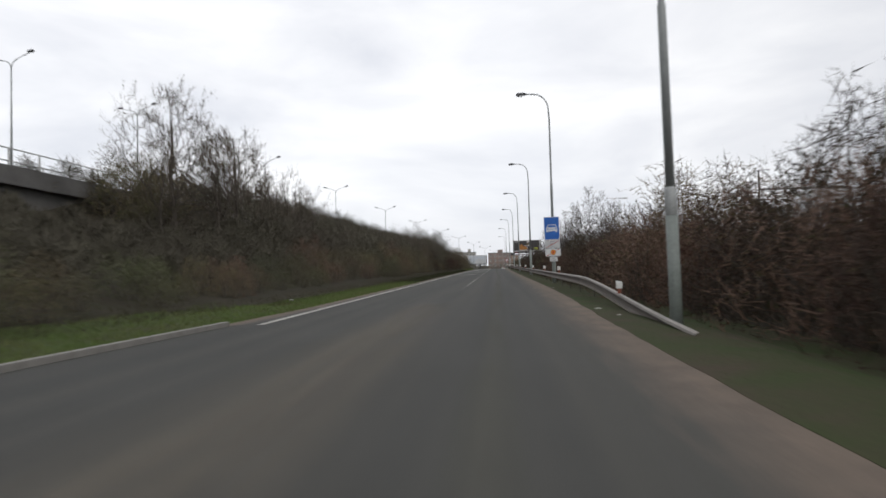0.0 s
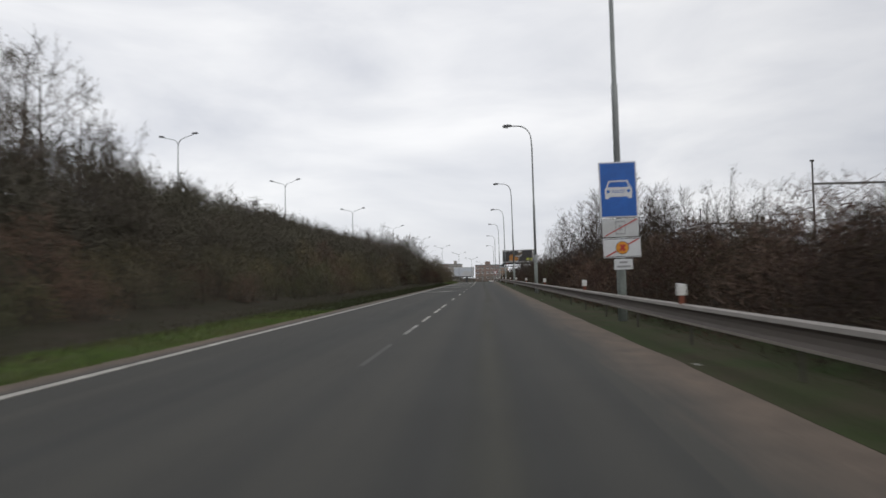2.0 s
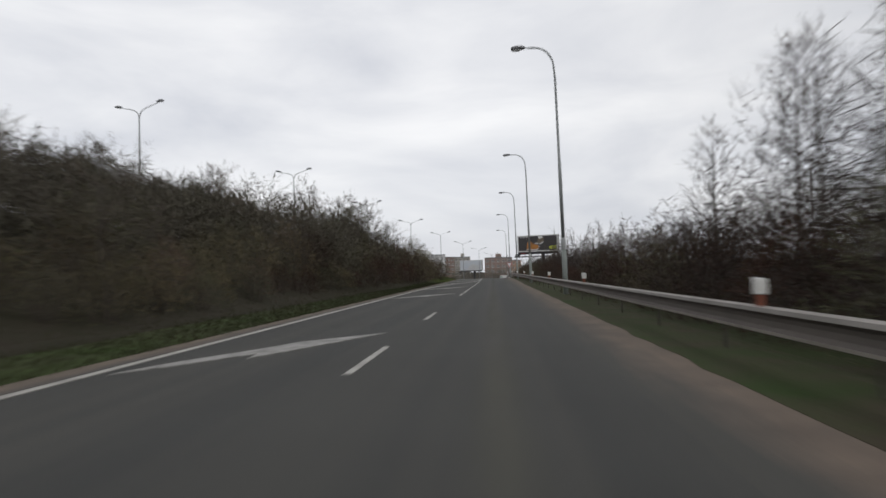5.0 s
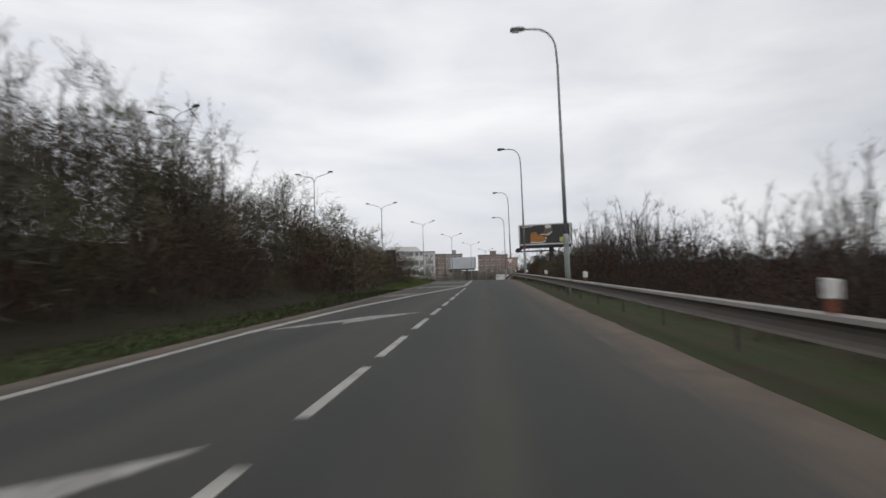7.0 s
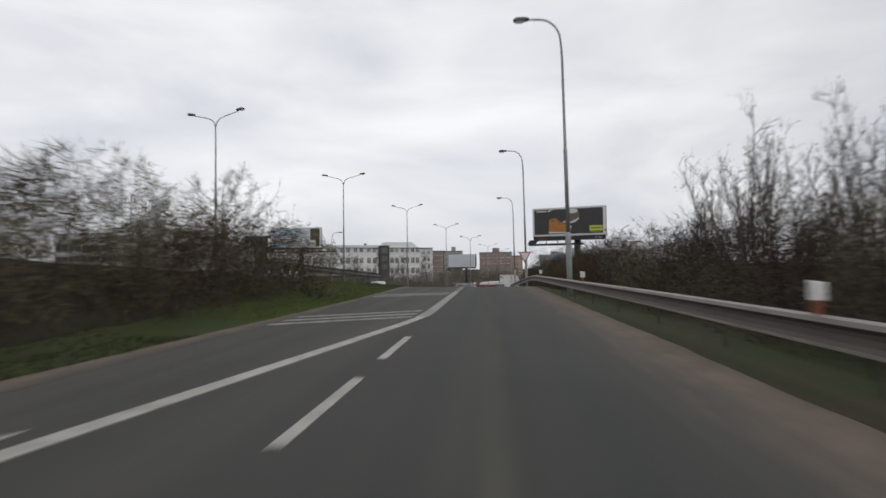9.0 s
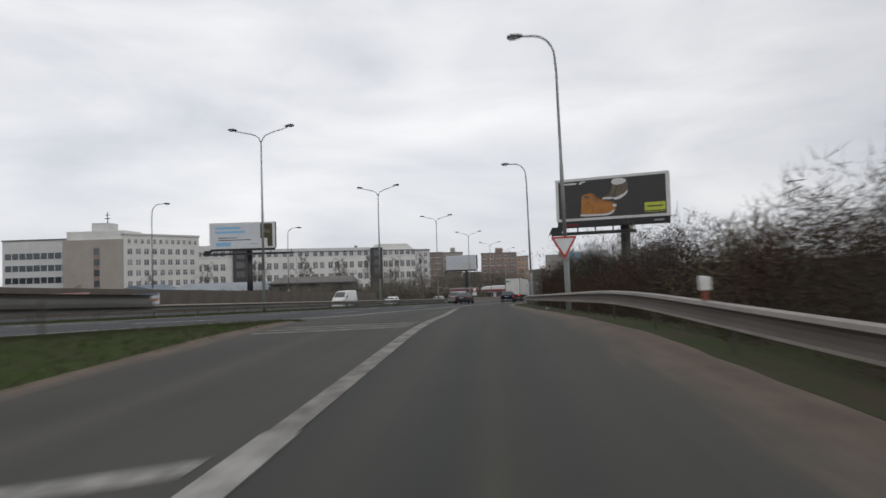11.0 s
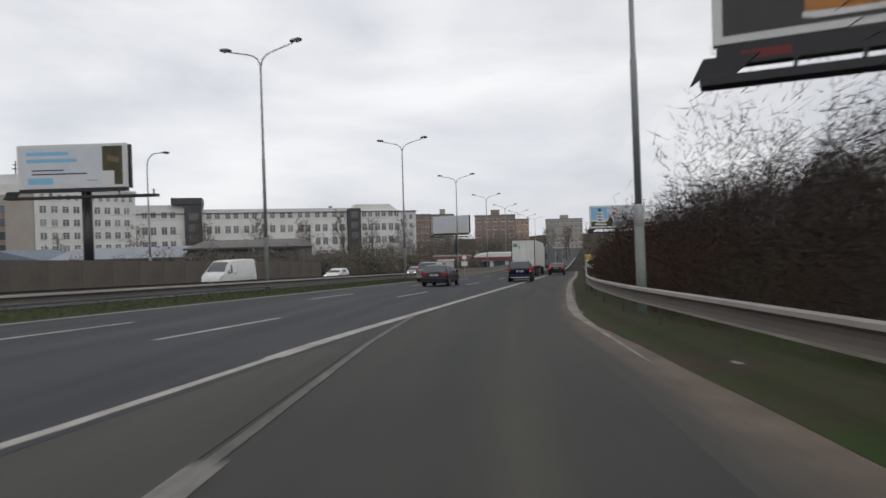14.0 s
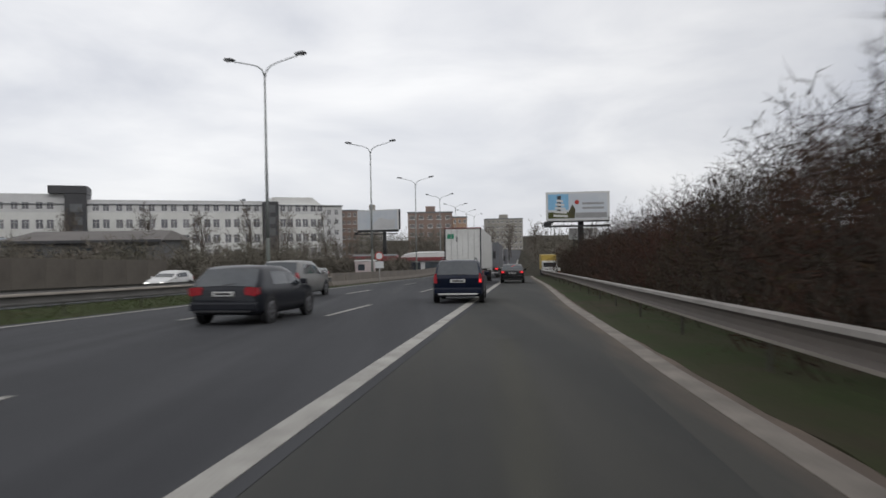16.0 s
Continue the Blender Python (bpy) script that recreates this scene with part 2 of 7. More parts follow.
def dirt_edge():
    """Sandy dirt that thins out over the asphalt edge."""
    m = mat("dirt_edge", (0.145, 0.112, 0.088), rough=0.95, color2=(0.092, 0.074, 0.060), scale=1.2, fine=30, bump=0.4, spec=0.3)
    t = m.node_tree
    b = t.nodes["Principled BSDF"]
    src = b.inputs["Base Color"].links[0].from_socket
    uvn = t.nodes.new("ShaderNodeUVMap")
    sep = t.nodes.new("ShaderNodeSeparateXYZ")
    t.links.new(uvn.outputs["UV"], sep.inputs[0])
    tc = t.nodes.new("ShaderNodeTexCoord")
    mp = t.nodes.new("ShaderNodeMapping")
    mp.inputs["Scale"].default_value = (2.0, 0.25, 1)
    t.links.new(tc.outputs["Object"], mp.inputs["Vector"])
    n = t.nodes.new("ShaderNodeTexNoise")
    n.inputs["Scale"].default_value = 1.5
    n.inputs["Detail"].default_value = 5
    t.links.new(mp.outputs["Vector"], n.inputs["Vector"])
    ma = t.nodes.new("ShaderNodeMath")
    ma.operation = "MULTIPLY_ADD"
    ma.inputs[1].default_value = 0.7
    t.links.new(n.outputs["Fac"], ma.inputs[0])
    t.links.new(sep.outputs["X"], ma.inputs[2])
    r = t.nodes.new("ShaderNodeMapRange")
    r.inputs["From Min"].default_value = 0.56
    r.inputs["From Max"].default_value = 1.08
    t.links.new(ma.outputs[0], r.inputs["Value"])
    mx = t.nodes.new("ShaderNodeMixRGB")
    mx.inputs["Color1"].default_value = (0.056, 0.0545, 0.0485, 1)
    t.links.new(r.outputs["Result"], mx.inputs["Fac"])
    t.links.new(src, mx.inputs["Color2"])
    t.links.new(mx.outputs["Color"], b.inputs["Base Color"])
    return m


M_DIRT_EDGE = dirt_edge()


def dust_film(name, color, most):
    """A thin film of dust, thickest in its middle and broken up in streaks."""
    m = mat(name, color, rough=0.95, vary=0.2, scale=1.0, fine=30, bump=0.1, spec=0.2)
    t = m.node_tree
    b = t.nodes["Principled BSDF"]
    uvn = t.nodes.new("ShaderNodeUVMap")
    sep = t.nodes.new("ShaderNodeSeparateXYZ")
    t.links.new(uvn.outputs["UV"], sep.inputs[0])
    across = t.nodes.new("ShaderNodeValToRGB")
    across.color_ramp.interpolation = "EASE"
    across.color_ramp.elements[0].color = (0, 0, 0, 1)
    across.color_ramp.elements[1].position = 0.5
    e = across.color_ramp.elements.new(1.0)
    e.color = (0, 0, 0, 1)
    t.links.new(sep.outputs["X"], across.inputs["Fac"])
    tc = t.nodes.new("ShaderNodeTexCoord")
    mp = t.nodes.new("ShaderNodeMapping")
    mp.inputs["Scale"].default_value = (1.6, 0.12, 1)
    t.links.new(tc.outputs["Object"], mp.inputs["Vector"])
    n = t.nodes.new("ShaderNodeTexNoise")
    n.inputs["Scale"].default_value = 1.4
    n.inputs["Detail"].default_value = 5
    t.links.new(mp.outputs["Vector"], n.inputs["Vector"])
    r = t.nodes.new("ShaderNodeMapRange")
    r.inputs["From Min"].default_value = 0.3
    r.inputs["From Max"].default_value = 0.7
    r.inputs["To Min"].default_value = 0.25 * most
    r.inputs["To Max"].default_value = most
    t.links.new(n.outputs["Fac"], r.inputs["Value"])
    ma = t.nodes.new("ShaderNodeMath")
    ma.operation = "MULTIPLY"
    t.links.new(across.outputs["Color"], ma.inputs[0])
    t.links.new(r.outputs["Result"], ma.inputs[1])
    t.links.new(ma.outputs[0], b.inputs["Alpha"])
    return m


M_VERGE = mat("verge_grass_and_soil", (0.030, 0.048, 0.015), rough=0.95, color2=(0.054, 0.043, 0.031), scale=0.5, fine=14, bump=0.5, spec=0.1)


# ---- building helpers ----
def thing(name, m, label="", category="", group="", kind=""):
    ob = new(name)
    ob.empty_display_size = 0.2
    ob.matrix_basis = m
    return tagged(ob, label, category, group, kind)


def part(name, bm, material, parent=None, label="", smooth=False):
    """One bmesh as one mesh object under its thing."""
    me = bpy.data.meshes.new(name)
    bm.normal_update()
    bm.to_mesh(me)
    bm.free()
    for mm in (material if isinstance(material, (list, tuple)) else [material]):
        me.materials.append(mm)
    if smooth:
        me.polygons.foreach_set("use_smooth", [True] * len(me.polygons))
    ob = new(name, me)
    if parent is not None:
        ob.parent = parent
    return tagged(ob, label)


def raw(name, verts, faces, material, parent=None, label="", smooth=False):
    me = bpy.data.meshes.new(name)
    me.from_pydata([tuple(v) for v in verts], [], faces)
    me.materials.append(material)
    if smooth:
        me.polygons.foreach_set("use_smooth", [True] * len(me.polygons))
    ob = new(name, me)
    if parent is not None:
        ob.parent = parent
    return tagged(ob, label)


def tris(name, pts, material, parent=None, label=""):
    """Loose triangles from an array of shape (n, 3, 3)."""
    n = len(pts)
    me = bpy.data.meshes.new(name)
    me.vertices.add(3 * n)
    me.vertices.foreach_set("co", np.asarray(pts, dtype=np.float32).reshape(-1))
    me.loops.add(3 * n)
    me.loops.foreach_set("vertex_index", np.arange(3 * n, dtype=np.int32))
    me.polygons.add(n)
    me.polygons.foreach_set("loop_start", np.arange(0, 3 * n, 3, dtype=np.int32))
    me.update(calc_edges=True)
    me.materials.append(material)
    ob = new(name, me)
    if parent is not None:
        ob.parent = parent
    return tagged(ob, label)


def box(bm, x0, x1, y0, y1, z0, z1, bevel=0.0):
    r = bmesh.ops.create_cube(bm, size=1.0, matrix=Matrix.LocRotScale(
        ((x0 + x1) / 2, (y0 + y1) / 2, (z0 + z1) / 2), None, (abs(x1 - x0), abs(y1 - y0), abs(z1 - z0))))
    if bevel:
        es = list({e for v in r["verts"] for e in v.link_edges})
        bmesh.ops.bevel(bm, geom=es, offset=bevel, segments=2, affect="EDGES", profile=0.6)
    return bm


def boxed(x0, x1, y0, y1, z0, z1, bevel=0.0):
    return box(bmesh.new(), x0, x1, y0, y1, z0, z1, bevel)


def tube(bm, pts, radii, sides=8, cap=True):
    """A tapered tube along a line of points."""
    rings = []
    for i, p in enumerate(pts):
        a = Vector(pts[max(0, i - 1)])
        b = Vector(pts[min(len(pts) - 1, i + 1)])
        d = (b - a).normalized()
        u = d.orthogonal().normalized() if i == 0 else (u - d * u.dot(d)).normalized()
        v = d.cross(u)
        rings.append([bm.verts.new(Vector(p) + radii[i] * (math.cos(k * math.tau / sides) * u + math.sin(k * math.tau / sides) * v)) for k in range(sides)])
    for r0, r1 in zip(rings, rings[1:]):
        for k in range(sides):
            bm.faces.new((r0[k], r0[(k + 1) % sides], r1[(k + 1) % sides], r1[k]))
    if cap:
        bm.faces.new(rings[0][::-1])
        bm.faces.new(rings[-1])
    return bm


def prism(bm, outline, y0, y1):
    """An outline in x and z, pushed from y0 to y1."""
    a = [bm.verts.new((x, y0, z)) for x, z in outline]
    b = [bm.verts.new((x, y1, z)) for x, z in outline]
    n = len(a)
    bm.faces.new(a)
    bm.faces.new(b[::-1])
    for i in range(n):
        bm.faces.new((a[i], b[i], b[(i + 1) % n], a[(i + 1) % n]))
    return bm


# ---- the lie of the land ----
def z_slip(y):
    """Level, then over a crest and down at 4.5 percent, easing out far ahead."""
    if y < 166:
        return 0.0
    if y < 174:
        return -0.045 * (y - 166) ** 2 / 16
    if y < 300:
        return -0.045 * (y - 170)
    return -5.85 - 2.2 * (1 - math.exp(-(y - 300) / 49))


def z_main(y):
    """The main road comes down from a bridge and meets the slip road."""
    if y < 170:
        return 4.15 - 0.05 * (y - 89.5)
    if y < 182:
        return 0.125 + (z_slip(182) - 0.125) * (y - 170) / 12
    return z_slip(y)


def x_med(y):
    """The middle of the main road's median strip."""
    return -22.6 + 0.155 * (y - 176.7)


def table(rows):
    ys, xs = zip(*rows)
    return lambda y: float(np.interp(y, ys, xs))


x_right = table([(-40, 2.0), (3, 2.1), (14, 2.15), (25, 2.35), (55, 2.45), (120, 2.25), (135, 2.1), (160, 1.85), (170, 1.76), (175, 1.63), (180, 1.48), (186, 1.26), (192, 1.2), (199, 1.2),
                 (204, 1.24), (210, 1.31), (212, 1.45), (214, 1.62), (218, 2.08), (221, 2.42), (225, 2.9), (228, 3.25), (231, 3.68), (241, 5.0), (262, 8.2), (290, 12.0), (900, 106.5)])
x_dirt = table([(-40, 2.8), (1.5, 2.9), (8, 3.0), (14.5, 3.18), (25, 3.27), (42, 3.23), (60, 3.15), (100, 3.12), (120, 3.07), (135, 3.2), (160, 3.15), (167, 3.06), (169, 2.88), (171, 2.75), (175, 2.62), (180, 2.5), (183, 2.36), (187, 2.18),
                (190, 2.13), (193, 2.08), (196, 1.94), (199, 1.76), (204, 1.67), (208, 1.57), (210, 1.6), (212, 1.82), (215, 2.07), (218, 2.45), (222, 2.96), (226, 3.44), (229, 3.8), (232.5, 4.2), (241, 5.4), (262, 8.6), (290, 12.4), (900, 107)])
x_rail = table([(-40, 3.95), (60, 3.95), (100, 3.8), (140, 3.68), (160, 3.25), (180, 2.85), (190, 2.72), (200, 2.6), (210, 2.6), (216, 2.9),
                (222, 3.5), (229, 4.5), (237, 5.7), (262, 9.5), (290, 13.4), (900, 108)])
x_left = table([(-40, -6.9), (-0.5, -6.15), (6, -5.75), (12, -5.45), (100, -5.45), (110, -5.4), (145, -5.35), (170, -5.75), (176.5, -6.1)])
x_gore = table([(108, -5.1), (114.6, -4.85), (119.4, -4.5), (121.3, -4.2), (127, -3.65), (130, -3.28), (133, -2.88), (136, -2.48), (140, -1.95), (143, -1.63),
                (165, -1.76), (174, -1.84), (180, -1.95), (186, -2.14), (190, -2.29), (196, -2.48), (199, -2.58), (205, -2.76), (208, -2.75), (212, -2.68)])


def smooth(a, b, v):
    k = min(1.0, max(0.0, (v - a) / (b - a)))
    return k * k * (3 - 2 * k)


def land(x, y):
    """Height of the surface anywhere."""
    zs, zm = z_slip(y), z_main(y)
    edge = -5.6 - 3.4 * min(1.0, max(0.0, (168 - y) / 70))
    crest = min(edge - 0.8, x_med(y) + 17.0)
    if x < edge:
        k = min(1.0, (edge - x) / (edge - crest))
        z = zs + (zm - zs) * (k * k * (3 - 2 * k) * 0.6 + k * 0.4)
        if y < 42:
            z = zs + (z - zs) * (1 - 0.42 * (1 - smooth(27, 36, y)) * smooth(x_med(y) + 16.8, x_med(y) + 18.8, x))
        far = x_med(y) - 24
        if x < far:
            z += (-7.5 - z) * smooth(0, 120, far - x) * smooth(120, 260, y)
        return z
    rr = x_rail(y)
    if x > rr:
        d = x - rr
        return zs - 0.25 * smooth(0.3, 1.8, d) + 6.3 * smooth(14, 46, d) * (1 - smooth(75, 118, y)) + 2.8 * smooth(3, 16, d) * smooth(195, 225, y) * (1 - smooth(300, 340, y)) + 11 * smooth(30, 160, d) * smooth(260, 380, y)
    return zs


def paved(x, y):
    """How far inside the paving a point lies (negative: outside)."""
    m = min(x - x_med(y) - 3.0, x_med(y) + 15.6 - x)
    o = min(x - x_med(y) + 15.5, x_med(y) - 3.0 - x)
    s = min(x - (x_left(y) if y < 176.5 else x_med(y) + 14), x_dirt(y) - x)
    return max(m, o, s)


def build_ground():
    xs = np.concatenate([np.linspace(-1500, -130, 16), np.linspace(-120, -30, 31), np.arange(-28.5, -12, 1.0), np.arange(-12, 14.1, 0.5),
                         np.linspace(15, 60, 31), np.linspace(70, 1500, 18)])
    ys = np.concatenate([np.linspace(-600, -60, 10), np.arange(-50, 310, 2.0), np.linspace(315, 500, 30), np.linspace(540, 3200, 22)])
    verts, faces = [], []
    for y in ys:
        for x in xs:
            p = paved(x, y)
            z = land(x, y)
            verts.append((x, y, z - (0.30 if p > 0.55 else 0.03) + (0.02 * noise.noise((x * 0.4, y * 0.4, 0)) if p < -0.6 else 0)))
    n = len(xs)
    for j in range(len(ys) - 1):
        for i in range(n - 1):
            a = j * n + i
            faces.append((a, a + 1, a + n + 1, a + n))
    ob = raw("ground", verts, faces, M_GRASS, smooth=True)
    ob.data.materials.append(M_LITTER)
    for p in ob.data.polygons:
        c = p.center
        if c.y > 284 or c.x > x_rail(c.y) + 3 or c.x < x_med(c.y) - 18 or (c.y < 150 and x_med(c.y) + 15.6 < c.x < x_left(c.y) - 4.5):
            p.material_index = 1
    return tagged(ob, "rough grass and bare soil beside the roads", "ground", kind="structure")


def strip(name, left, right, y0, y1, step, cols, lift, material, parent=None, label="", skirt=0.25, zf=land, uv=False, sides=None, sink=0.0):
    """A sheet between two lines, with thickness."""
    rows = max(2, int(round((y1 - y0) / step)) + 1)
    verts, faces = [], []
    for j in range(rows):
        y = y0 + (y1 - y0) * j / (rows - 1)
        l, r = left(y), right(y)
        for i in range(cols + 1):
            x = l + (r - l) * i / cols
            verts.append((x, y, zf(x, y) + lift - (sink if i == (cols if sides == "left" else 0) else 0)))
    w = cols + 1
    for j in range(rows - 1):
        for i in range(cols):
            a = j * w + i
            faces.append((a, a + 1, a + w + 1, a + w))
    if skirt:
        sides = (0, cols) if sides is None else [cols] if sides == "right" else [0]
        for side in sides:
            base = len(verts)
            for j in range(rows):
                x, y, z = verts[j * w + side]
                verts.append((x, y, z - skirt))
            for j in range(rows - 1):
                q = (j * w + side, (j + 1) * w + side, base + j + 1, base + j)
                faces.append(q if side else q[::-1])
    ob = raw(name, verts, faces, material, parent, label, smooth=False)
    if uv:
        lay = ob.data.uv_layers.new(name="across")
        for lp in ob.data.loops:
            i = lp.vertex_index
            k = (i % w) / cols if i < rows * w else 1.0
            lay.data[lp.index].uv = (k, verts[i][1])
    return ob


def off(k):
    return lambda y: x_med(y) + k


def seam(y):
    """The joint between the slip road's paving and the main carriageway's."""
    return x_med(y) + 15.75 - 1.12 * smooth(180, 208, y)


ground = build_ground()
slip = strip("road_slip", lambda y: x_left(y) if y < 176.5 else seam(y) - 0.03, lambda y: x_right(y) + 0.4, -60, 300, 2.0, 8, 0.0, M_ASPHALT)
tagged(slip, "worn grey asphalt slip road with dusty tracks", "road", kind="structure")
main = strip("road_main", off(3.0), seam, -120, 900, 2.5, 6, 0.004, M_ASPHALT_MAIN)
tagged(main, "dark asphalt three-lane main carriageway", "road", kind="structure")
oppo = strip("road_opposite", off(-15.5), off(-3.0), -120, 900, 4.0, 4, 0.0, M_ASPHALT_MAIN)
tagged(oppo, "dark asphalt opposite carriageway behind the median", "road", kind="structure")
dirt = strip("dirt_shoulder", lambda y: x_right(y) - 0.5, x_dirt, -60, 300, 1.5, 6, 0.007, M_DIRT_EDGE, skirt=0.1, uv=True, sides="right", sink=0.012)
tagged(dirt, "pale brown sandy dirt strip along the asphalt edge", "dirt strip", kind="stuff")
gore_dust = strip("gore_paving", lambda y: min(x_left(y) + 0.02, x_gore(y) - 0.5) if y < 176.5 else seam(y) + 0.02, lambda y: x_gore(y) - 0.12, 121, 205, 1.5, 5, 0.006, M_GORE, skirt=0.03)
tagged(gore_dust, "dusty pale asphalt of the painted gore", "road", kind="structure")


fringe = strip("dirt_fringe", lambda y: x_left(y) + 0.45, lambda y: x_left(y) - 0.3, 6, 174, 1.5, 5, 0.010, M_DIRT_EDGE, skirt=0, uv=True, sink=0.016)
tagged(fringe, "pale dust along the asphalt edge and the verge", "dirt strip", kind="stuff")


def wavy(y, k):
    return 0.35 * noise.noise((y * 0.35, k, 0.0)) + 0.2 * noise.noise((y * 1.1, k, 4.0))


litter_l = strip("leaf_litter", lambda y: x_left(y) - 8.5, lambda y: x_left(y) - 4.4 + 2.3 * smooth(8, 18, y) - 0.5 * smooth(40, 62, y) + 0.5 * smooth(100, 150, y) + wavy(y, 1.0), -50, 158, 1.0, 10, 0.02, M_LITTER, skirt=0.12, sides="left", sink=0.09)
tagged(litter_l, "dead leaves and brown grass under the bushes", "leaf litter", kind="stuff")
litter_r = strip("leaf_litter", lambda y: x_rail(y) + 2.5 + wavy(y, 2.0), lambda y: x_rail(y) + 6.0, -50, 300, 1.0, 6, 0.02, M_LITTER, skirt=0.12, sides="right", sink=0.09)
tagged(litter_r, "dead leaves and bare soil behind the guardrail", "leaf litter", kind="stuff")


verge_r = strip("grass_verge", lambda y: x_dirt(y) - 0.03 + 0.25 * wavy(y * 3, 5.0), lambda y: x_rail(y) + 2.7, -50, 292, 1.0, 8, 0.012, M_VERGE, skirt=0.1, sides="left", sink=0.03)
tagged(verge_r, "short dull green grass mixed with brown soil along the guardrail", "grass verge", kind="stuff")


# ---- dust on the asphalt ----
x_track = table([(-12, 0.35), (60, 0.6), (120, 0.25), (160, 0.1), (190, -0.4), (205, -0.4), (220, 0.7), (240, 2.7)])
trk = strip("dust_track", lambda y: x_track(y) - 0.38, lambda y: x_track(y) + 0.38, -12, 232, 2.0, 4, 0.006, dust_film("lane_dust", (0.17, 0.165, 0.13), 0.32), skirt=0, uv=True)
tagged(trk, "faint pale dust along the middle of the lane", "dust", kind="stuff")
drift = strip("dust_drift", lambda y: -3.2 + 0.05 * y, lambda y: -0.3 - 0.05 * y, -14, 13, 1.0, 6, 0.008, dust_film("sandy_dust", (0.25, 0.215, 0.165), 0.34), skirt=0, uv=True)
tagged(drift, "sandy dust drifted over the asphalt", "dust", kind="stuff")


# ---- road markings ----
def line(name, xf, y0, y1, width, material, label, step=2.0, lift=0.011):
    ob = strip(name, lambda y: xf(y) - width / 2, lambda y: xf(y) + width / 2, y0, y1, step, 1, lift, material, skirt=0 if material is M_PAINT_FAINT else lift + 0.004)
    return tagged(ob, label, "road marking", kind="structure")


line("edge_line", lambda y: -5.1, 6.2, 108, 0.16, M_PAINT, "white painted edge line, dusty and slightly worn")
line("gore_edge_line", x_gore, 108, 142.5, 0.24, M_PAINT, "white painted line that tapers across the lane")
line("gore_line", x_gore, 142.5, 160, 0.32, M_PAINT_WORN, "broad white painted gore line, worn at its edges")
line("gore_line", x_gore, 160, 199, 0.26, M_PAINT_OLD, "broad white painted gore line, patchy and worn through")
line("gore_line_end", x_gore, 199, 211.8, 0.11, M_PAINT_GHOST, "faded remains of the broad gore line")
line("main_edge_line", lambda y: x_med(y) + 15.33 - 0.63 * smooth(181, 191, y) - 0.35 * smooth(198, 208, y), -60, 204, 0.15, M_PAINT, "white painted edge line of the main carriageway", step=4)
line("main_edge_line", lambda y: x_med(y) + 15.33 - 0.63 * smooth(181, 191, y) - 0.35 * smooth(198, 208, y), 204, 420, 0.27, M_PAINT, "broad white painted edge line, dusty", step=2)
line("main_far_line", off(3.5), -60, 420, 0.16, M_PAINT, "white painted line beside the median", step=4)
rl = strip("right_edge_line", lambda y: x_right(y) + 0.135 - 0.125 * smooth(201, 215, y), lambda y: x_right(y) + 0.145 + 0.135 * smooth(201, 215, y), 203, 300, 1.5, 1, 0.014, M_PAINT_DUSTY, skirt=0.02)
tagged(rl, "broad pale dusty edge line at the asphalt border", "road marking", kind="structure")
for a, b in [(25.7, 28.7), (30.8, 33.5), (34.9, 37.4), (39.4, 42.3), (43.2, 46.1), (51.6, 54.4), (60.6, 63.5), (69.9, 72.9), (79.0, 82.0)]:
    line("lane_dash", lambda y: -1.42, a, b, 0.105 if a > 39 else 0.09, M_PAINT if a > 34 else M_PAINT_WORN if a > 30 else M_PAINT_FAINT, "white painted lane dash", step=1.5, lift=0.011 if a > 30 else 0.005)
for i, e in enumerate((98.4, 102.8, 106.75, 111.2, 115.55, 119.9, 124.3, 128.7, 133.15, 137.65)):
    line("lane_dash", lambda y: -1.40, e - 2.95, e, 0.13, M_PAINT, "thick white painted lane dash", step=1.5)
for i in range(-4, 14):
    for k, sh in ((10.8, 0.0), (7.1, -0.6)):
        a = 206.7 + 15.8 * i + sh
        line("main_dash", off(k), a, a + 5.0, 0.14, M_PAINT, "white painted lane dash of the main carriageway", step=2.5)


def flat_paint(name, outline, material, label):
    bm = bmesh.new()
    top = [bm.verts.new((x, y, land(x, y) + 0.014)) for x, y in outline]
    low = [bm.verts.new((x, y, land(x, y) - 0.002)) for x, y in outline]
    bm.faces.new(top)
    n = len(top)
    for i in range(n):
        bm.faces.new((top[i], low[i], low[(i + 1) % n], top[(i + 1) % n]))
    bmesh.ops.recalc_face_normals(bm, faces=bm.faces)
    return tagged(part(name, bm, material), label, "road marking", kind="structure")


def merge_arrow(y):
    """A long slanted arrow that sends the left lane over to the right."""
    flat_paint("merge_arrow", [(-4.82, y), (-4.42, y + 1.2), (-3.72, y + 2.6), (-3.3, y + 3.75), (-1.85, y + 5.25), (-3.42, y + 1.4), (-3.5, y + 2.0), (-4.3, y + 0.65)],
               M_PAINT_WORN, "white painted slanted merge arrow, dusty and worn")


for y in (70.2, 93.65, 108.6):
    merge_arrow(y)


def hatch(x0, y0, x1, y1, w):
    paint_mat = M_PAINT_WORN if y0 < 160 else M_PAINT_OLD
    flat_paint("hatch_bar", [(x0, y0), (x1, y1), (x1, y1 + w), (x0, y0 + w)], paint_mat, "faded white hatching bar on the gore")


for y in (125.6, 126.7, 127.8):
    hatch(-5.2, y, -3.7 + 0.12 * (y - 127), y + 1.6 + 0.3 * (y - 125), 0.35)
for y in (140.2, 141.3, 142.5):
    hatch(-5.1, y, -1.95, y + 2.2, 0.38)
for y in (154.6, 155.8, 157.0):
    hatch(-5.3, y, -2.0, y + 1.9, 0.36)
for y in (168.9, 169.8, 170.8):
    hatch(-5.6, y, -2.1, y + 1.45, 0.3)


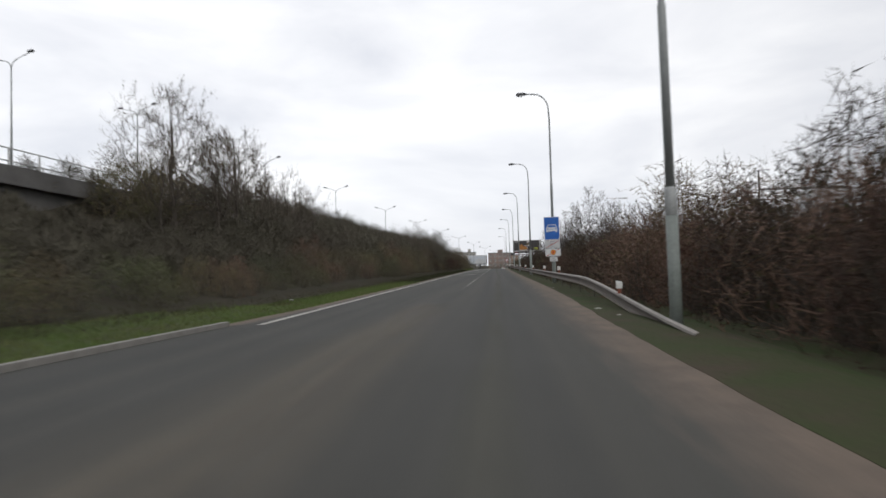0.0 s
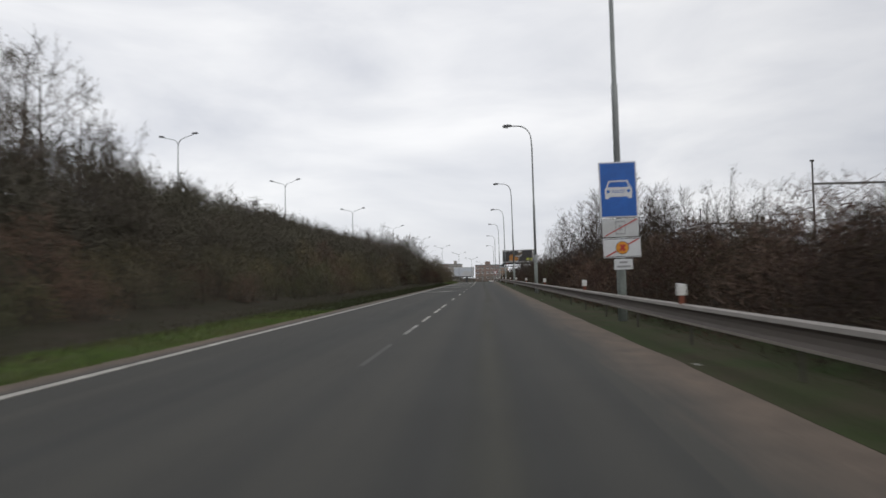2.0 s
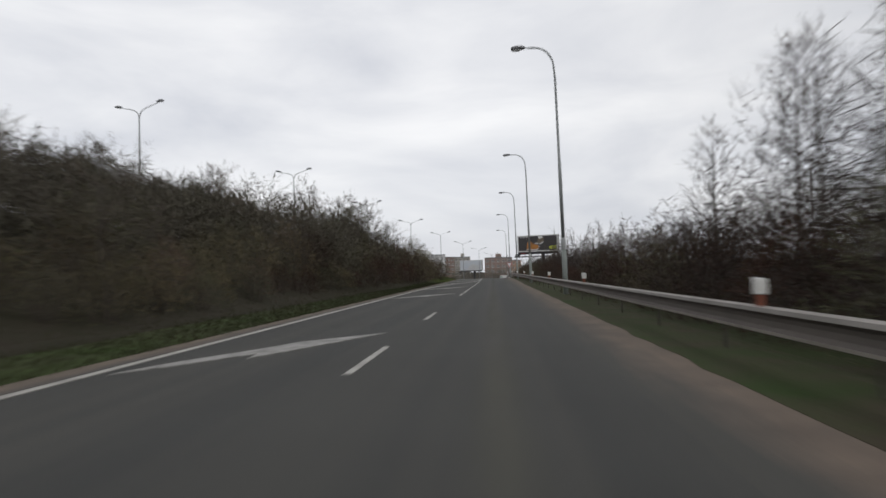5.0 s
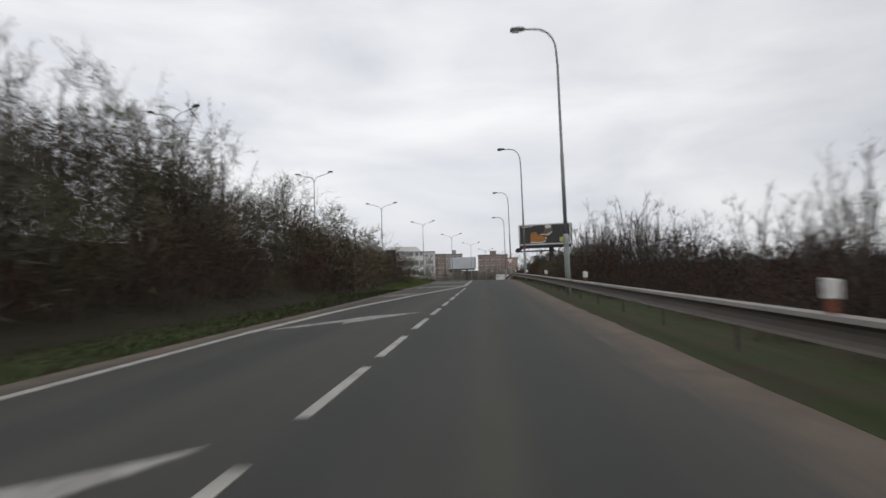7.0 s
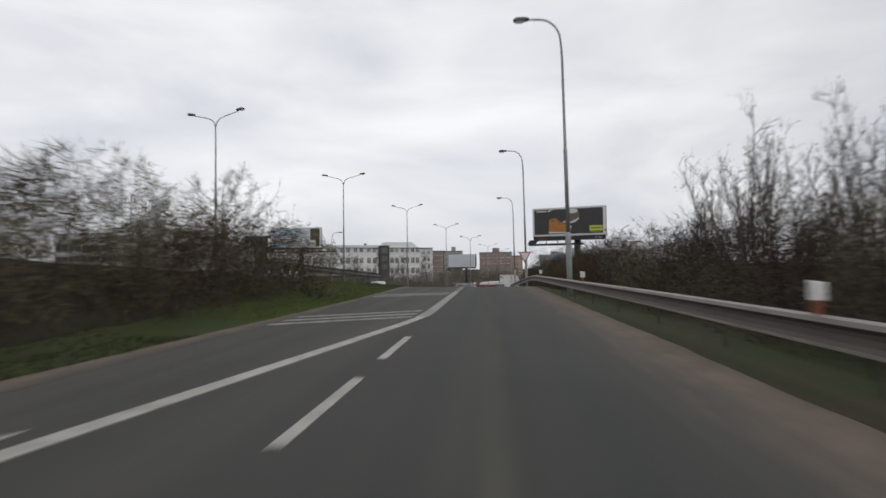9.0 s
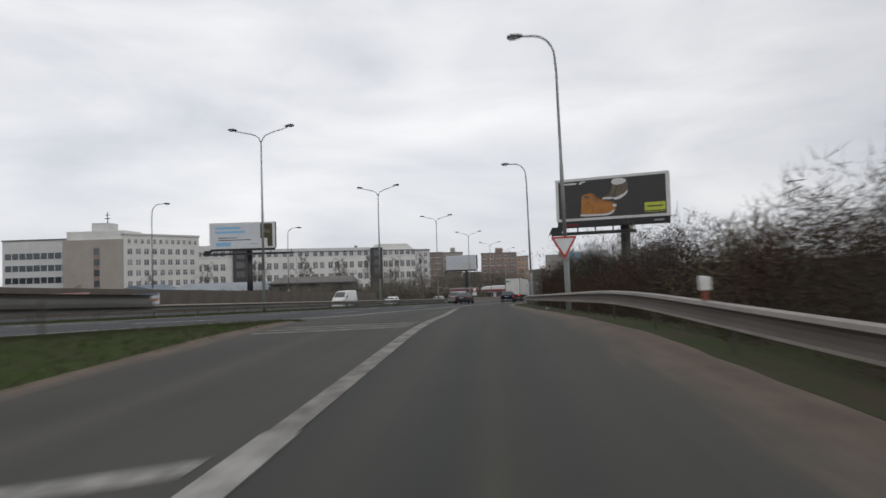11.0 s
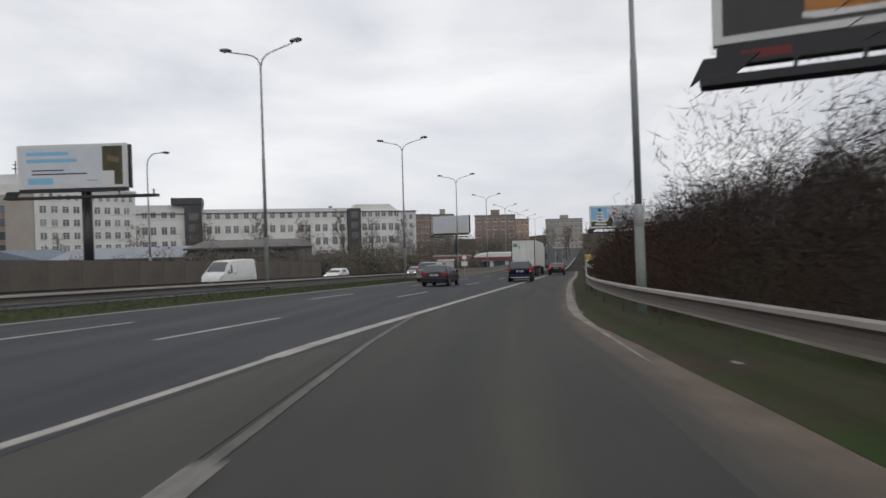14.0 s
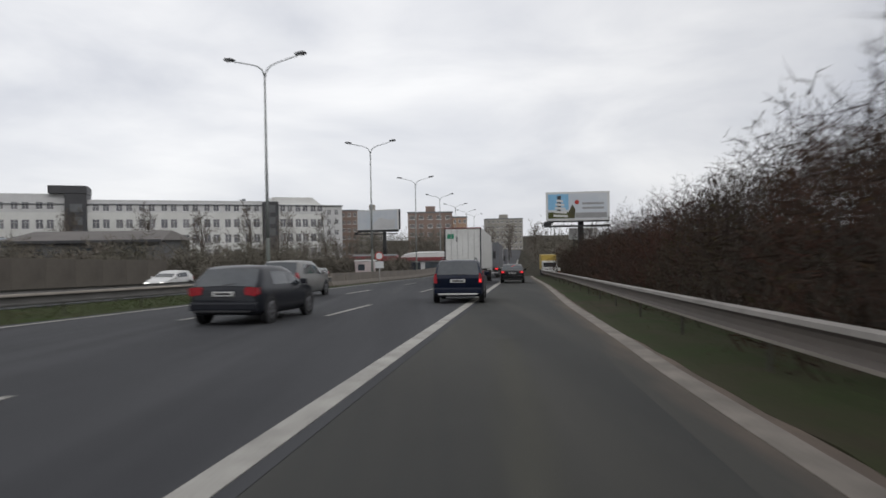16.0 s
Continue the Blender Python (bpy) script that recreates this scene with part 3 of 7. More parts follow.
# ---- kerb at the start of the verge ----
def kerb():
    th = thing("kerb", Matrix.Identity(4), "pale concrete kerb along the grass verge", "kerb", kind="structure")
    for i in range(46):
        y = -40.0 + i * 1.0
        bm = bmesh.new()
        xa, xb = x_left(y + 0.01), x_left(y + 0.99)
        box(bm, -0.13, 0.0, 0.0, 0.985, -0.2, 0.11, 0.02)
        ob = part("kerb_stone", bm, M_KERB, th)
        ob.matrix_basis = Matrix.Translation((xa, y, 0)) @ Matrix.Rotation(math.atan2(xa - xb, 1), 4, "Z")


kerb()


# ---- crash barriers ----
M_POST = mat("dull_brown_post", (0.075, 0.070, 0.055), rough=0.9, vary=0.3, scale=3, bump=0.1)
def w_beam(xf, y0, y1, height, face, name, label, step=2.0, flip=1, ends=True, zf=None):
    """A steel W-beam on posts: beam in 4 m lengths, and its posts, as parts."""
    th = thing(name, Matrix.Identity(4), label, "guardrail", kind="structure")
    prof = [(-0.0, 0.0), (0.068, -0.022), (0.08, -0.075), (0.012, -0.125), (0.0, -0.18), (0.01, -0.25), (0.078, -0.295), (0.074, -0.335), (0.0, -0.355)]
    y = y0
    while y < y1 - 0.1:
        e = min(y1, y + 4.0)
        bm = bmesh.new()
        rows = []
        for j in range(3):
            yy = y + (e - y) * j / 2
            x, z = xf(yy), (zf or land)(xf(yy), yy) + height(yy)
            rows.append([[bm.verts.new((x - flip * (px + d), yy, z + pz)) for px, pz in prof] for d in (0, -0.006)])
        for r0, r1 in zip(rows, rows[1:]):
            for k in range(len(prof) - 1):
                fc = bm.faces.new((r0[0][k], r0[0][k + 1], r1[0][k + 1], r1[0][k]))
                # lit tone painted on the top roll and lower lip, shaded tone between
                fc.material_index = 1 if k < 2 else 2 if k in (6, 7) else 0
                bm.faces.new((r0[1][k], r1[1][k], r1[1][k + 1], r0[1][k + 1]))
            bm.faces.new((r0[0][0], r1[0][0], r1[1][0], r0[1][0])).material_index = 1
        bmesh.ops.recalc_face_normals(bm, faces=bm.faces)
        part("beam", bm, [face, M_RAIL_TOP_LIT, M_RAIL_LIP_LIT] if face is M_RAIL_FACE_SHADED else [face, M_RAIL_LIP_LIT, face], th)
        y = e
    bm = bmesh.new()
    box(bm, -0.025, 0.025, -0.02, 0.02, -0.9, 0, 0.008)
    first = None
    y = y0 + 1.0
    while y < y1:
        x = xf(y)
        z = (zf or land)(x, y) + height(y) - 0.03
        if height(y) > 0.35:
            if first is None:
                first = part("post", bm, M_POST, th)
                ob = first
            else:
                ob = new("post", first.data)
                ob.parent = th
            ob.matrix_basis = Matrix.Translation((x + flip * 0.16, y, z - 0.08))
        y += step
    return th


w_beam(x_rail, 3.0, 300.0, lambda y: 0.02 + 0.74 * smooth(0.0, 19.0, y), M_RAIL_FACE_SHADED, "guardrail", "dusty galvanised steel crash barrier on posts beside the verge", step=4.0)
w_beam(off(1.9), 20.0, 268.0, lambda y: 0.74, M_RAIL_DARK, "median_guardrail", "dark grimy steel crash barrier along the grassy median", step=4.0, flip=-1)
w_beam(off(-1.9), 20.0, 268.0, lambda y: 0.74, M_RAIL_DARK, "median_guardrail", "dark grimy steel crash barrier behind the median lamps", step=4.0)
w_beam(lambda y: x_med(y) + 16.7, 152, 168, lambda y: 0.74, M_RAIL_DARK, "main_guardrail", "dark steel crash barrier on the embankment crest", step=4.0, flip=1)


# ---- street lamps ----
def single_lamp(h, reach, m, label, group):
    """A stepped steel pole with a curved arm and a cobra head."""
    th = thing("street_lamp", m, label, "street lamp", group)
    bm = bmesh.new()
    tube(bm, [(0, 0, -0.5), (0, 0, 2.25)], [0.128, 0.122], 14)
    part("pole_base", bm, M_POLE_LOW, th, "grey-green painted lower pole", True)
    bm = bmesh.new()
    tube(bm, [(0, 0, 2.25), (0, 0, 2.26), (0, 0, 2.78), (0, 0, 2.8), (0, 0, 2.84)], [0.122, 0.128, 0.127, 0.118, 0.09], 14)
    part("collar", bm, M_COLLAR, th, "pale zinc band round the pole", True)
    part("hatch_door", boxed(-0.05, 0.05, -0.135, -0.118, 0.75, 1.15, 0.006), M_POLE_LOW, th, "small service door")
    bm = bmesh.new()
    top = h - 0.9
    pts = [(0, 0, 2.8), (0, 0, 6.6), (0, 0, 6.65), (0, 0, top - 1.0), (-0.04, 0, top - 0.3)]
    rad = [0.095, 0.088, 0.07, 0.055, 0.05]
    for k in range(1, 7):
        a = k * math.pi / 12
        pts.append((-0.04 - (1 - math.cos(a)) * 0.95, 0, top - 0.3 + math.sin(a) * 1.05))
        rad.append(0.045)
    pts.append((-reach + 0.55, 0, h - 0.13))
    rad.append(0.036)
    tube(bm, pts, rad, 10)
    part("pole", bm, M_POLE, th, "galvanised steel pole with curved arm", True)
    bm = bmesh.new()
    prism(bm, [(-reach - 0.02, -0.11), (-reach - 0.04, 0.0), (-reach + 0.1, 0.07), (-reach + 0.45, 0.07), (-reach + 0.68, 0.03), (-reach + 0.68, -0.05), (-reach + 0.45, -0.10)], -0.13, 0.13)
    bmesh.ops.bevel(bm, geom=bm.edges[:], offset=0.025, segments=2, affect="EDGES")
    head = part("lamp_head", bm, M_LAMP, th, "dark cobra-head lantern")
    head.matrix_basis = Matrix.Translation((0, 0, h - 0.1))
    bm = bmesh.new()
    prism(bm, [(-reach + 0.03, -0.09), (-reach + 0.08, -0.15), (-reach + 0.38, -0.15), (-reach + 0.44, -0.09)], -0.1, 0.1)
    part("lens", bm, M_LENS, head)
    return th


def double_lamp(h, m, label, group):
    """A tall pole that forks into two curved arms with a lantern on each."""
    th = thing("street_lamp", m, label, "street lamp", group)
    bm = bmesh.new()
    tube(bm, [(0, 0, -0.5), (0, 0, 3.2), (0, 0, 3.3)], [0.13, 0.125, 0.11], 12)
    part("pole_base", bm, M_POLE_LOW, th, "grey-green painted lower pole", True)
    bm = bmesh.new()
    tube(bm, [(0, 0, 3.25), (0, 0, 8.0), (0, 0, 8.05), (0, 0, h - 0.85)], [0.105, 0.095, 0.08, 0.055], 10)
    part("pole", bm, M_POLE, th, "galvanised steel pole", True)
    for s in (-1, 1):
        bm = bmesh.new()
        pts = [(0, 0, h - 0.95), (s * 0.06, 0, h - 0.75), (s * 0.2, 0, h - 0.48), (s * 0.45, 0, h - 0.28), (s * 0.9, 0, h - 0.12), (s * 2.3, 0, h + 0.2)]
        tube(bm, pts, [0.05, 0.048, 0.044, 0.04, 0.037, 0.034], 8)
        part("arm", bm, M_POLE, th, "", True)
        bm = bmesh.new()
        prism(bm, [(s * 2.0, -0.06), (s * 2.0, 0.02), (s * 2.25, 0.07), (s * 2.6, 0.07), (s * 2.75, 0.0), (s * 2.73, -0.1), (s * 2.35, -0.1)], -0.13, 0.13)
        bmesh.ops.recalc_face_normals(bm, faces=bm.faces)
        bmesh.ops.bevel(bm, geom=bm.edges[:], offset=0.02, segments=2, affect="EDGES")
        head = part("lamp_head", bm, M_LAMP, th, "dark cobra-head lantern")
        head.matrix_basis = Matrix.Translation((s * 0.12, 0, h + 0.1)) @ Matrix.Rotation(-s * radians(6), 4, "Y")
        bm = bmesh.new()
        prism(bm, [(s * 2.3, -0.09), (s * 2.35, -0.14), (s * 2.61, -0.14), (s * 2.67, -0.09)], -0.1, 0.1)
        part("lens", bm, M_LENS, head)
    return th


x_pole = table([(0, 4.1), (34, 4.22), (64, 4.26), (94, 4.02), (124, 3.95), (154, 3.7), (184, 3.34), (212.5, 3.31), (242, 7.2), (272, 11.6), (302, 16.2), (900, 109.5)])
lamp0 = None
for i in range(8):
    y = (5.0, 34.2, 64.1, 94.1, 124.25, 154.6, 183.9, 211.8)[i]
    x = x_pole(y)
    turn = Matrix.Rotation(radians(0.4) - (MAIN_TURN if y > 230 else 0), 4, "Z")
    m = Matrix.Translation((x, y, land(x, y))) @ turn @ Matrix.Rotation(radians((-1.1, -0.5, -0.6, -1.0, -1.0, -1.0, -1.0, -0.9)[i]), 4, "Y")
    if lamp0 is None:
        lamp0 = single_lamp(12.75, 2.12, m, "tall grey steel street lamp with a curved single arm", "lamps along the slip road")
    else:
        copy_thing(lamp0, m)
dlamp0 = None
for y in (18.0, 45.2, 61.2, 89.8, 117.4, 147.8, 176.7, 204.3, 232.2, 261.3, 288.7, 316.5, 344, 372, 400, 428):
    m = Matrix.Translation((x_med(y), y, z_main(y))) @ Matrix.Rotation(-(0.8 if 200 < y < 210 else 1.75) * MAIN_TURN, 4, "Z")
    if dlamp0 is None:
        dlamp0 = double_lamp(14.45, m, "tall steel street lamp with two arms in the median", "lamps in the median")
    else:
        copy_thing(dlamp0, m)


# ---- delineator posts ----
def delineator(m):
    th = thing("delineator_post", m, "white plastic delineator with an orange foot fixed to the guardrail", "road post", "delineators on the guardrail")
    part("foot", boxed(-0.045, 0.045, -0.03, 0.03, 0.0, 0.16, 0.01), M_ORANGE, th, "orange plastic foot")
    bm = bmesh.new()
    prism(bm, [(-0.085, 0.16), (0.085, 0.16), (0.085, 0.36), (-0.085, 0.385)], -0.04, 0.04)
    bmesh.ops.bevel(bm, geom=bm.edges[:], offset=0.012, segments=1, affect="EDGES")
    part("cap", bm, M_WHITE, th, "dusty white head")
    return th


d0 = None
for y in (10.1, 27.9, 39.0, 54.0, 70.2, 86.0, 101.0, 117.4, 132.8, 149.0, 164.5, 266.0):
    x = x_rail(y) - 0.02
    h = 0.76 * smooth(0.0, 19.0, y) - 0.02
    m = Matrix.Translation((x, y, land(x, y) + h))
    if d0 is None:
        d0 = delineator(m)
    else:
        copy_thing(d0, m)


# ---- shrubs and trees ----
def sticks(rng, p, d, length, width):
    """Thin tapering twigs as triangles: roots p, ways d."""
    n = len(p)
    side = np.cross(d, rng.normal(size=(n, 3)))
    side /= np.linalg.norm(side, axis=1)[:, None] + 1e-9
    a = p - side * width[:, None] / 2
    b = p + side * width[:, None] / 2
    return np.stack([a, b, p + d * length[:, None]], axis=1)


def leaf_tris(rng, p, size):
    n = len(p)
    u = rng.normal(size=(n, 3))
    u /= np.linalg.norm(u, axis=1)[:, None]
    v = np.cross(u, rng.normal(size=(n, 3)))
    v /= np.linalg.norm(v, axis=1)[:, None]
    s = size[:, None]
    return np.stack([p - u * s, p + v * s * 0.55, p + u * s], axis=1)


def dome(rng, n, h, r):
    """Points that fill a rounded thicket from the ground up, thicker towards its skin."""
    a = rng.uniform(0, math.tau, n)
    f = rng.uniform(0, 1, n) ** 0.45
    z = rng.uniform(0.0, 1, n) ** 0.8
    rad = r * f * np.sqrt(np.clip(1 - (z * 0.96) ** 2.6, 0, 1)) * (1 + 0.22 * np.sin(3 * a + h * 7) + 0.12 * np.sin(7 * a + r * 5))
    top = 1 + 0.16 * np.sin(2 * a + r * 9) + 0.1 * np.sin(5 * a + h)
    return np.stack([rad * np.cos(a), rad * np.sin(a), z * h * top], axis=1)


def twig_ways(rng, p, up):
    d = rng.normal(size=p.shape) * [0.8, 0.8, 0.75] + [0, 0, up]
    out = p * [1, 1, 0]
    d += out / (np.linalg.norm(out, axis=1)[:, None] + 0.4) * 0.6
    return d / np.linalg.norm(d, axis=1)[:, None]


def shrub(seed, h, r, stems, twigs, leaves, m, label, category, group, leaf_mat, twig_mat):
    """A leafless thicket: leaning stems, a mass of fine twigs, and some hanging leaves."""
    rng = np.random.default_rng(seed)
    th = thing("bush", m, label, category, group)
    bm = bmesh.new()
    for i in range(stems):
        a = rng.uniform(0, math.tau)
        lean = rng.uniform(0.05, 0.9)
        hh = h * rng.uniform(0.6, 1.12) * (1 - 0.3 * lean)
        p = Vector((math.cos(a) * r * 0.4 * rng.uniform(0, 1), math.sin(a) * r * 0.4 * rng.uniform(0, 1), -0.15))
        end = Vector((math.cos(a) * r * lean, math.sin(a) * r * lean, hh))
        mid = p.lerp(end, 0.5) + Vector((rng.normal() * 0.12, rng.normal() * 0.12, 0.14 * hh))
        tube(bm, [p, mid, end], [0.026, 0.016, 0.005], 3, False)
    part("branchwork", bm, M_BARK, th, "thin dark bare stems")
    base = dome(rng, twigs, h * 0.95, r)
    d = twig_ways(rng, base, 0.55)
    ln = rng.uniform(0.2, 0.62, twigs)
    t1 = sticks(rng, base, d, ln, rng.uniform(0.014, 0.034, twigs))
    nb = twigs * 2
    k = rng.integers(0, twigs, nb)
    b2 = base[k] + d[k] * ln[k][:, None] * rng.uniform(0.2, 0.95, nb)[:, None]
    d2 = d[k] + rng.normal(size=(nb, 3)) * 0.7
    d2 /= np.linalg.norm(d2, axis=1)[:, None]
    t2 = sticks(rng, b2, d2, rng.uniform(0.12, 0.40, nb), rng.uniform(0.010, 0.024, nb))
    tris("crown", np.concatenate([t1, t2]), twig_mat, th, "dense fine bare twigs")
    if leaves:
        k = rng.integers(0, nb, leaves)
        tris("foliage", leaf_tris(rng, b2[k] + d2[k] * 0.15, rng.uniform(0.03, 0.075, leaves)), leaf_mat, th, "sparse withered leaves")
    return th


def tree(seed, h, spread, m, label, group, leaves, upright=0.5, leaf_mat=None, fork=0.3, detail=1.0, thick=1.0):
    """A tapered trunk, limbs of three orders, fine twigs and what leaves are left."""
    rng = np.random.default_rng(seed)
    th = thing("tree", m, label, "tree", group)
    bm = bmesh.new()
    trunk, lean = [], rng.normal(size=2) * 0.04
    n = 7
    for i in range(n):
        f = i / (n - 1)
        trunk.append(Vector((lean[0] * f * h + rng.normal() * 0.06, lean[1] * f * h + rng.normal() * 0.06, -0.2 + f * h * 0.96)))
    rad = [0.016 * h * (1 - 0.93 * i / (n - 1)) for i in range(n)]
    tube(bm, trunk, rad, 7, False)
    part("trunk", bm, M_BARK, th, "slender dark trunk", True)
    bm = bmesh.new()
    tips = []

    def limb(p, d, length, radius, order):
        pts, q, dd = [p], p.copy(), d.copy()
        segs = (4, 3, 2)[order]
        for s in range(segs):
            dd = (dd + Vector(rng.normal(size=3)) * 0.16 + Vector((0, 0, 0.10 + 0.12 * upright))).normalized()
            q = q + dd * length / segs
            pts.append(q.copy())
        tube(bm, pts, [radius * (1 - 0.8 * i / segs) for i in range(segs + 1)], 4 if order < 2 else 3, False)
        tips.append((pts[-2], pts[-1]))
        if order < 2:
            for _ in range(int((4 if order == 0 else 3) * detail)):
                f = rng.uniform(0.25, 1.0) * segs
                i = min(segs - 1, int(f))
                b = pts[i].lerp(pts[i + 1], f - i)
                nd = ((pts[i + 1] - pts[i]).normalized() + Vector(rng.normal(size=3)) * 0.6).normalized()
                limb(b, nd, length * rng.uniform(0.35, 0.6), radius * 0.5, order + 1)
        for a, b in zip(pts, pts[1:]):
            tips.append((a, b))

    for i in range(int((13 + h * 0.6) * detail)):
        f = fork + (0.93 - fork) * ((i + rng.uniform(0, 1)) / (13 + h * 0.6) / detail) ** 1.15
        k = min(n - 2, int(f * (n - 1)))
        p = trunk[k].lerp(trunk[k + 1], f * (n - 1) - k)
        a = rng.uniform(0, math.tau)
        up = rng.uniform(0.25, 0.7) + upright
        limb(p, Vector((math.cos(a), math.sin(a), up)).normalized(), spread * (1.08 - 0.75 * f - 0.16 * f * upright) * rng.uniform(0.7, 1.15), 0.005 * h * (1.1 - f), 0)
    part("branchwork", bm, M_BARK, th, "bare branching limbs")
    ra = np.array([[*a] for a, b in tips])
    rb = np.array([[*b] for a, b in tips])
    nt_ = int(3000 * detail)
    k = rng.integers(0, len(ra), nt_)
    f = rng.uniform(0, 1, nt_)[:, None]
    base = ra[k] * (1 - f) + rb[k] * f
    way = (rb - ra)[k]
    way /= np.linalg.norm(way, axis=1)[:, None] + 1e-9
    d = way + rng.normal(size=(nt_, 3)) * 0.55 + [0, 0, 0.25 * upright]
    d /= np.linalg.norm(d, axis=1)[:, None]
    ln = rng.uniform(0.14, 0.5, nt_) * (h / 9) ** 0.5
    tris("crown", sticks(rng, base, d, ln, thick * rng.uniform(0.006, 0.014, nt_)), M_TWIG_TREE, th, "fine bare twigs")
    if leaves:
        k = rng.integers(0, nt_, leaves)
        cl = base[k] + d[k] * (ln[k] * rng.uniform(0.3, 1.0, leaves))[:, None]
        tris("foliage", leaf_tris(rng, cl, rng.uniform(0.035, 0.075, leaves)), leaf_mat or M_LEAF, th, "a few withered leaves left on the twigs")
    return th


def twigs_along(rng, ends, n, spread, lmin, lmax, wmin, wmax, up=0.2):
    """Fine twigs rooted at random along the given lengths of wood."""
    ra = np.array([[*a] for a, b in ends])
    rb = np.array([[*b] for a, b in ends])
    k = rng.integers(0, len(ra), n)
    f = rng.uniform(0, 1, n)[:, None]
    base = ra[k] * (1 - f) + rb[k] * f
    way = (rb - ra)[k]
    way /= np.linalg.norm(way, axis=1)[:, None] + 1e-9
    d = way + rng.normal(size=(n, 3)) * spread + [0, 0, up]
    d /= np.linalg.norm(d, axis=1)[:, None]
    ln = rng.uniform(lmin, lmax, n)
    return base, d, ln, sticks(rng, base, d, ln, rng.uniform(wmin, wmax, n))


def bough(bm, rng, ends, p, d, length, radius, segs, sides, lift, wander):
    """One tapering length of wood; gives back its points."""
    pts, q, dd = [p], p.copy(), d.copy()
    for _ in range(segs):
        dd = (dd + Vector(rng.normal(size=3)) * wander + Vector((0, 0, lift))).normalized()
        q = q + dd * length / segs
        pts.append(q.copy())
    tube(bm, pts, [radius * (1 - 0.8 * i / segs) for i in range(segs + 1)], sides, False)
    ends.extend(zip(pts, pts[1:]))
    return pts


def alder(seed, h, spread, m, label, group):
    """A straight trunk to the tip, tiers of thin spreading branches that shorten upwards, twigs and small dark cones."""
    rng = np.random.default_rng(seed)
    th = thing("tree", m, label, "tree", group)
    bm = bmesh.new()
    lean = rng.normal(size=2) * 0.025
    n = 9
    trunk = [Vector((lean[0] * h * i / (n - 1) + rng.normal() * 0.035, lean[1] * h * i / (n - 1) + rng.normal() * 0.035, -0.2 + i / (n - 1) * h)) for i in range(n)]
    tube(bm, trunk, [0.0095 * h * (1 - 0.93 * i / (n - 1)) for i in range(n)], 7, False)
    part("trunk", bm, M_BARK, th, "straight slender dark trunk", True)
    bm = bmesh.new()
    ends = []
    count = int(7.0 * h)
    for i in range(count):
        f = 0.10 + 0.88 * (i + rng.uniform(0, 1)) / count
        k = min(n - 2, int(f * (n - 1)))
        p = trunk[k].lerp(trunk[k + 1], f * (n - 1) - k)
        a = i * 2.4 + rng.normal() * 0.5
        d = Vector((math.cos(a), math.sin(a), rng.uniform(0.15, 0.6) + 0.75 * f * f)).normalized()
        length = spread * (0.22 + 0.95 * (1 - f) ** 0.8) * rng.uniform(0.55, 1.12)
        pts = bough(bm, rng, ends, p, d, length, 0.0022 * h * (1.15 - f), 4, 4, 0.07, 0.10)
        for j in range(int(4 + 3.2 * length)):
            g = rng.uniform(0.2, 1.0) * 4
            q = min(3, int(g))
            b = pts[q].lerp(pts[q + 1], g - q)
            nd = ((pts[q + 1] - pts[q]).normalized() + Vector(rng.normal(size=3)) * 0.55).normalized()
            bough(bm, rng, ends, b, nd, length * rng.uniform(0.18, 0.42), 0.0009 * h, 2, 3, 0.06, 0.15)
    part("branchwork", bm, M_BARK, th, "thin spreading bare branches in tiers")
    base, d, ln, q = twigs_along(rng, ends, 5200, 0.6, 0.12, 0.42, 0.007, 0.015, 0.15)
    tris("crown", q, M_TWIG_TREE, th, "fine bare twigs")
    k = rng.integers(0, 5200, 1500)
    tris("seed_head", leaf_tris(rng, base[k] + d[k] * ln[k][:, None], rng.uniform(0.02, 0.042, 1500)), M_BARK, th, "small dark cones and catkins")
    return th


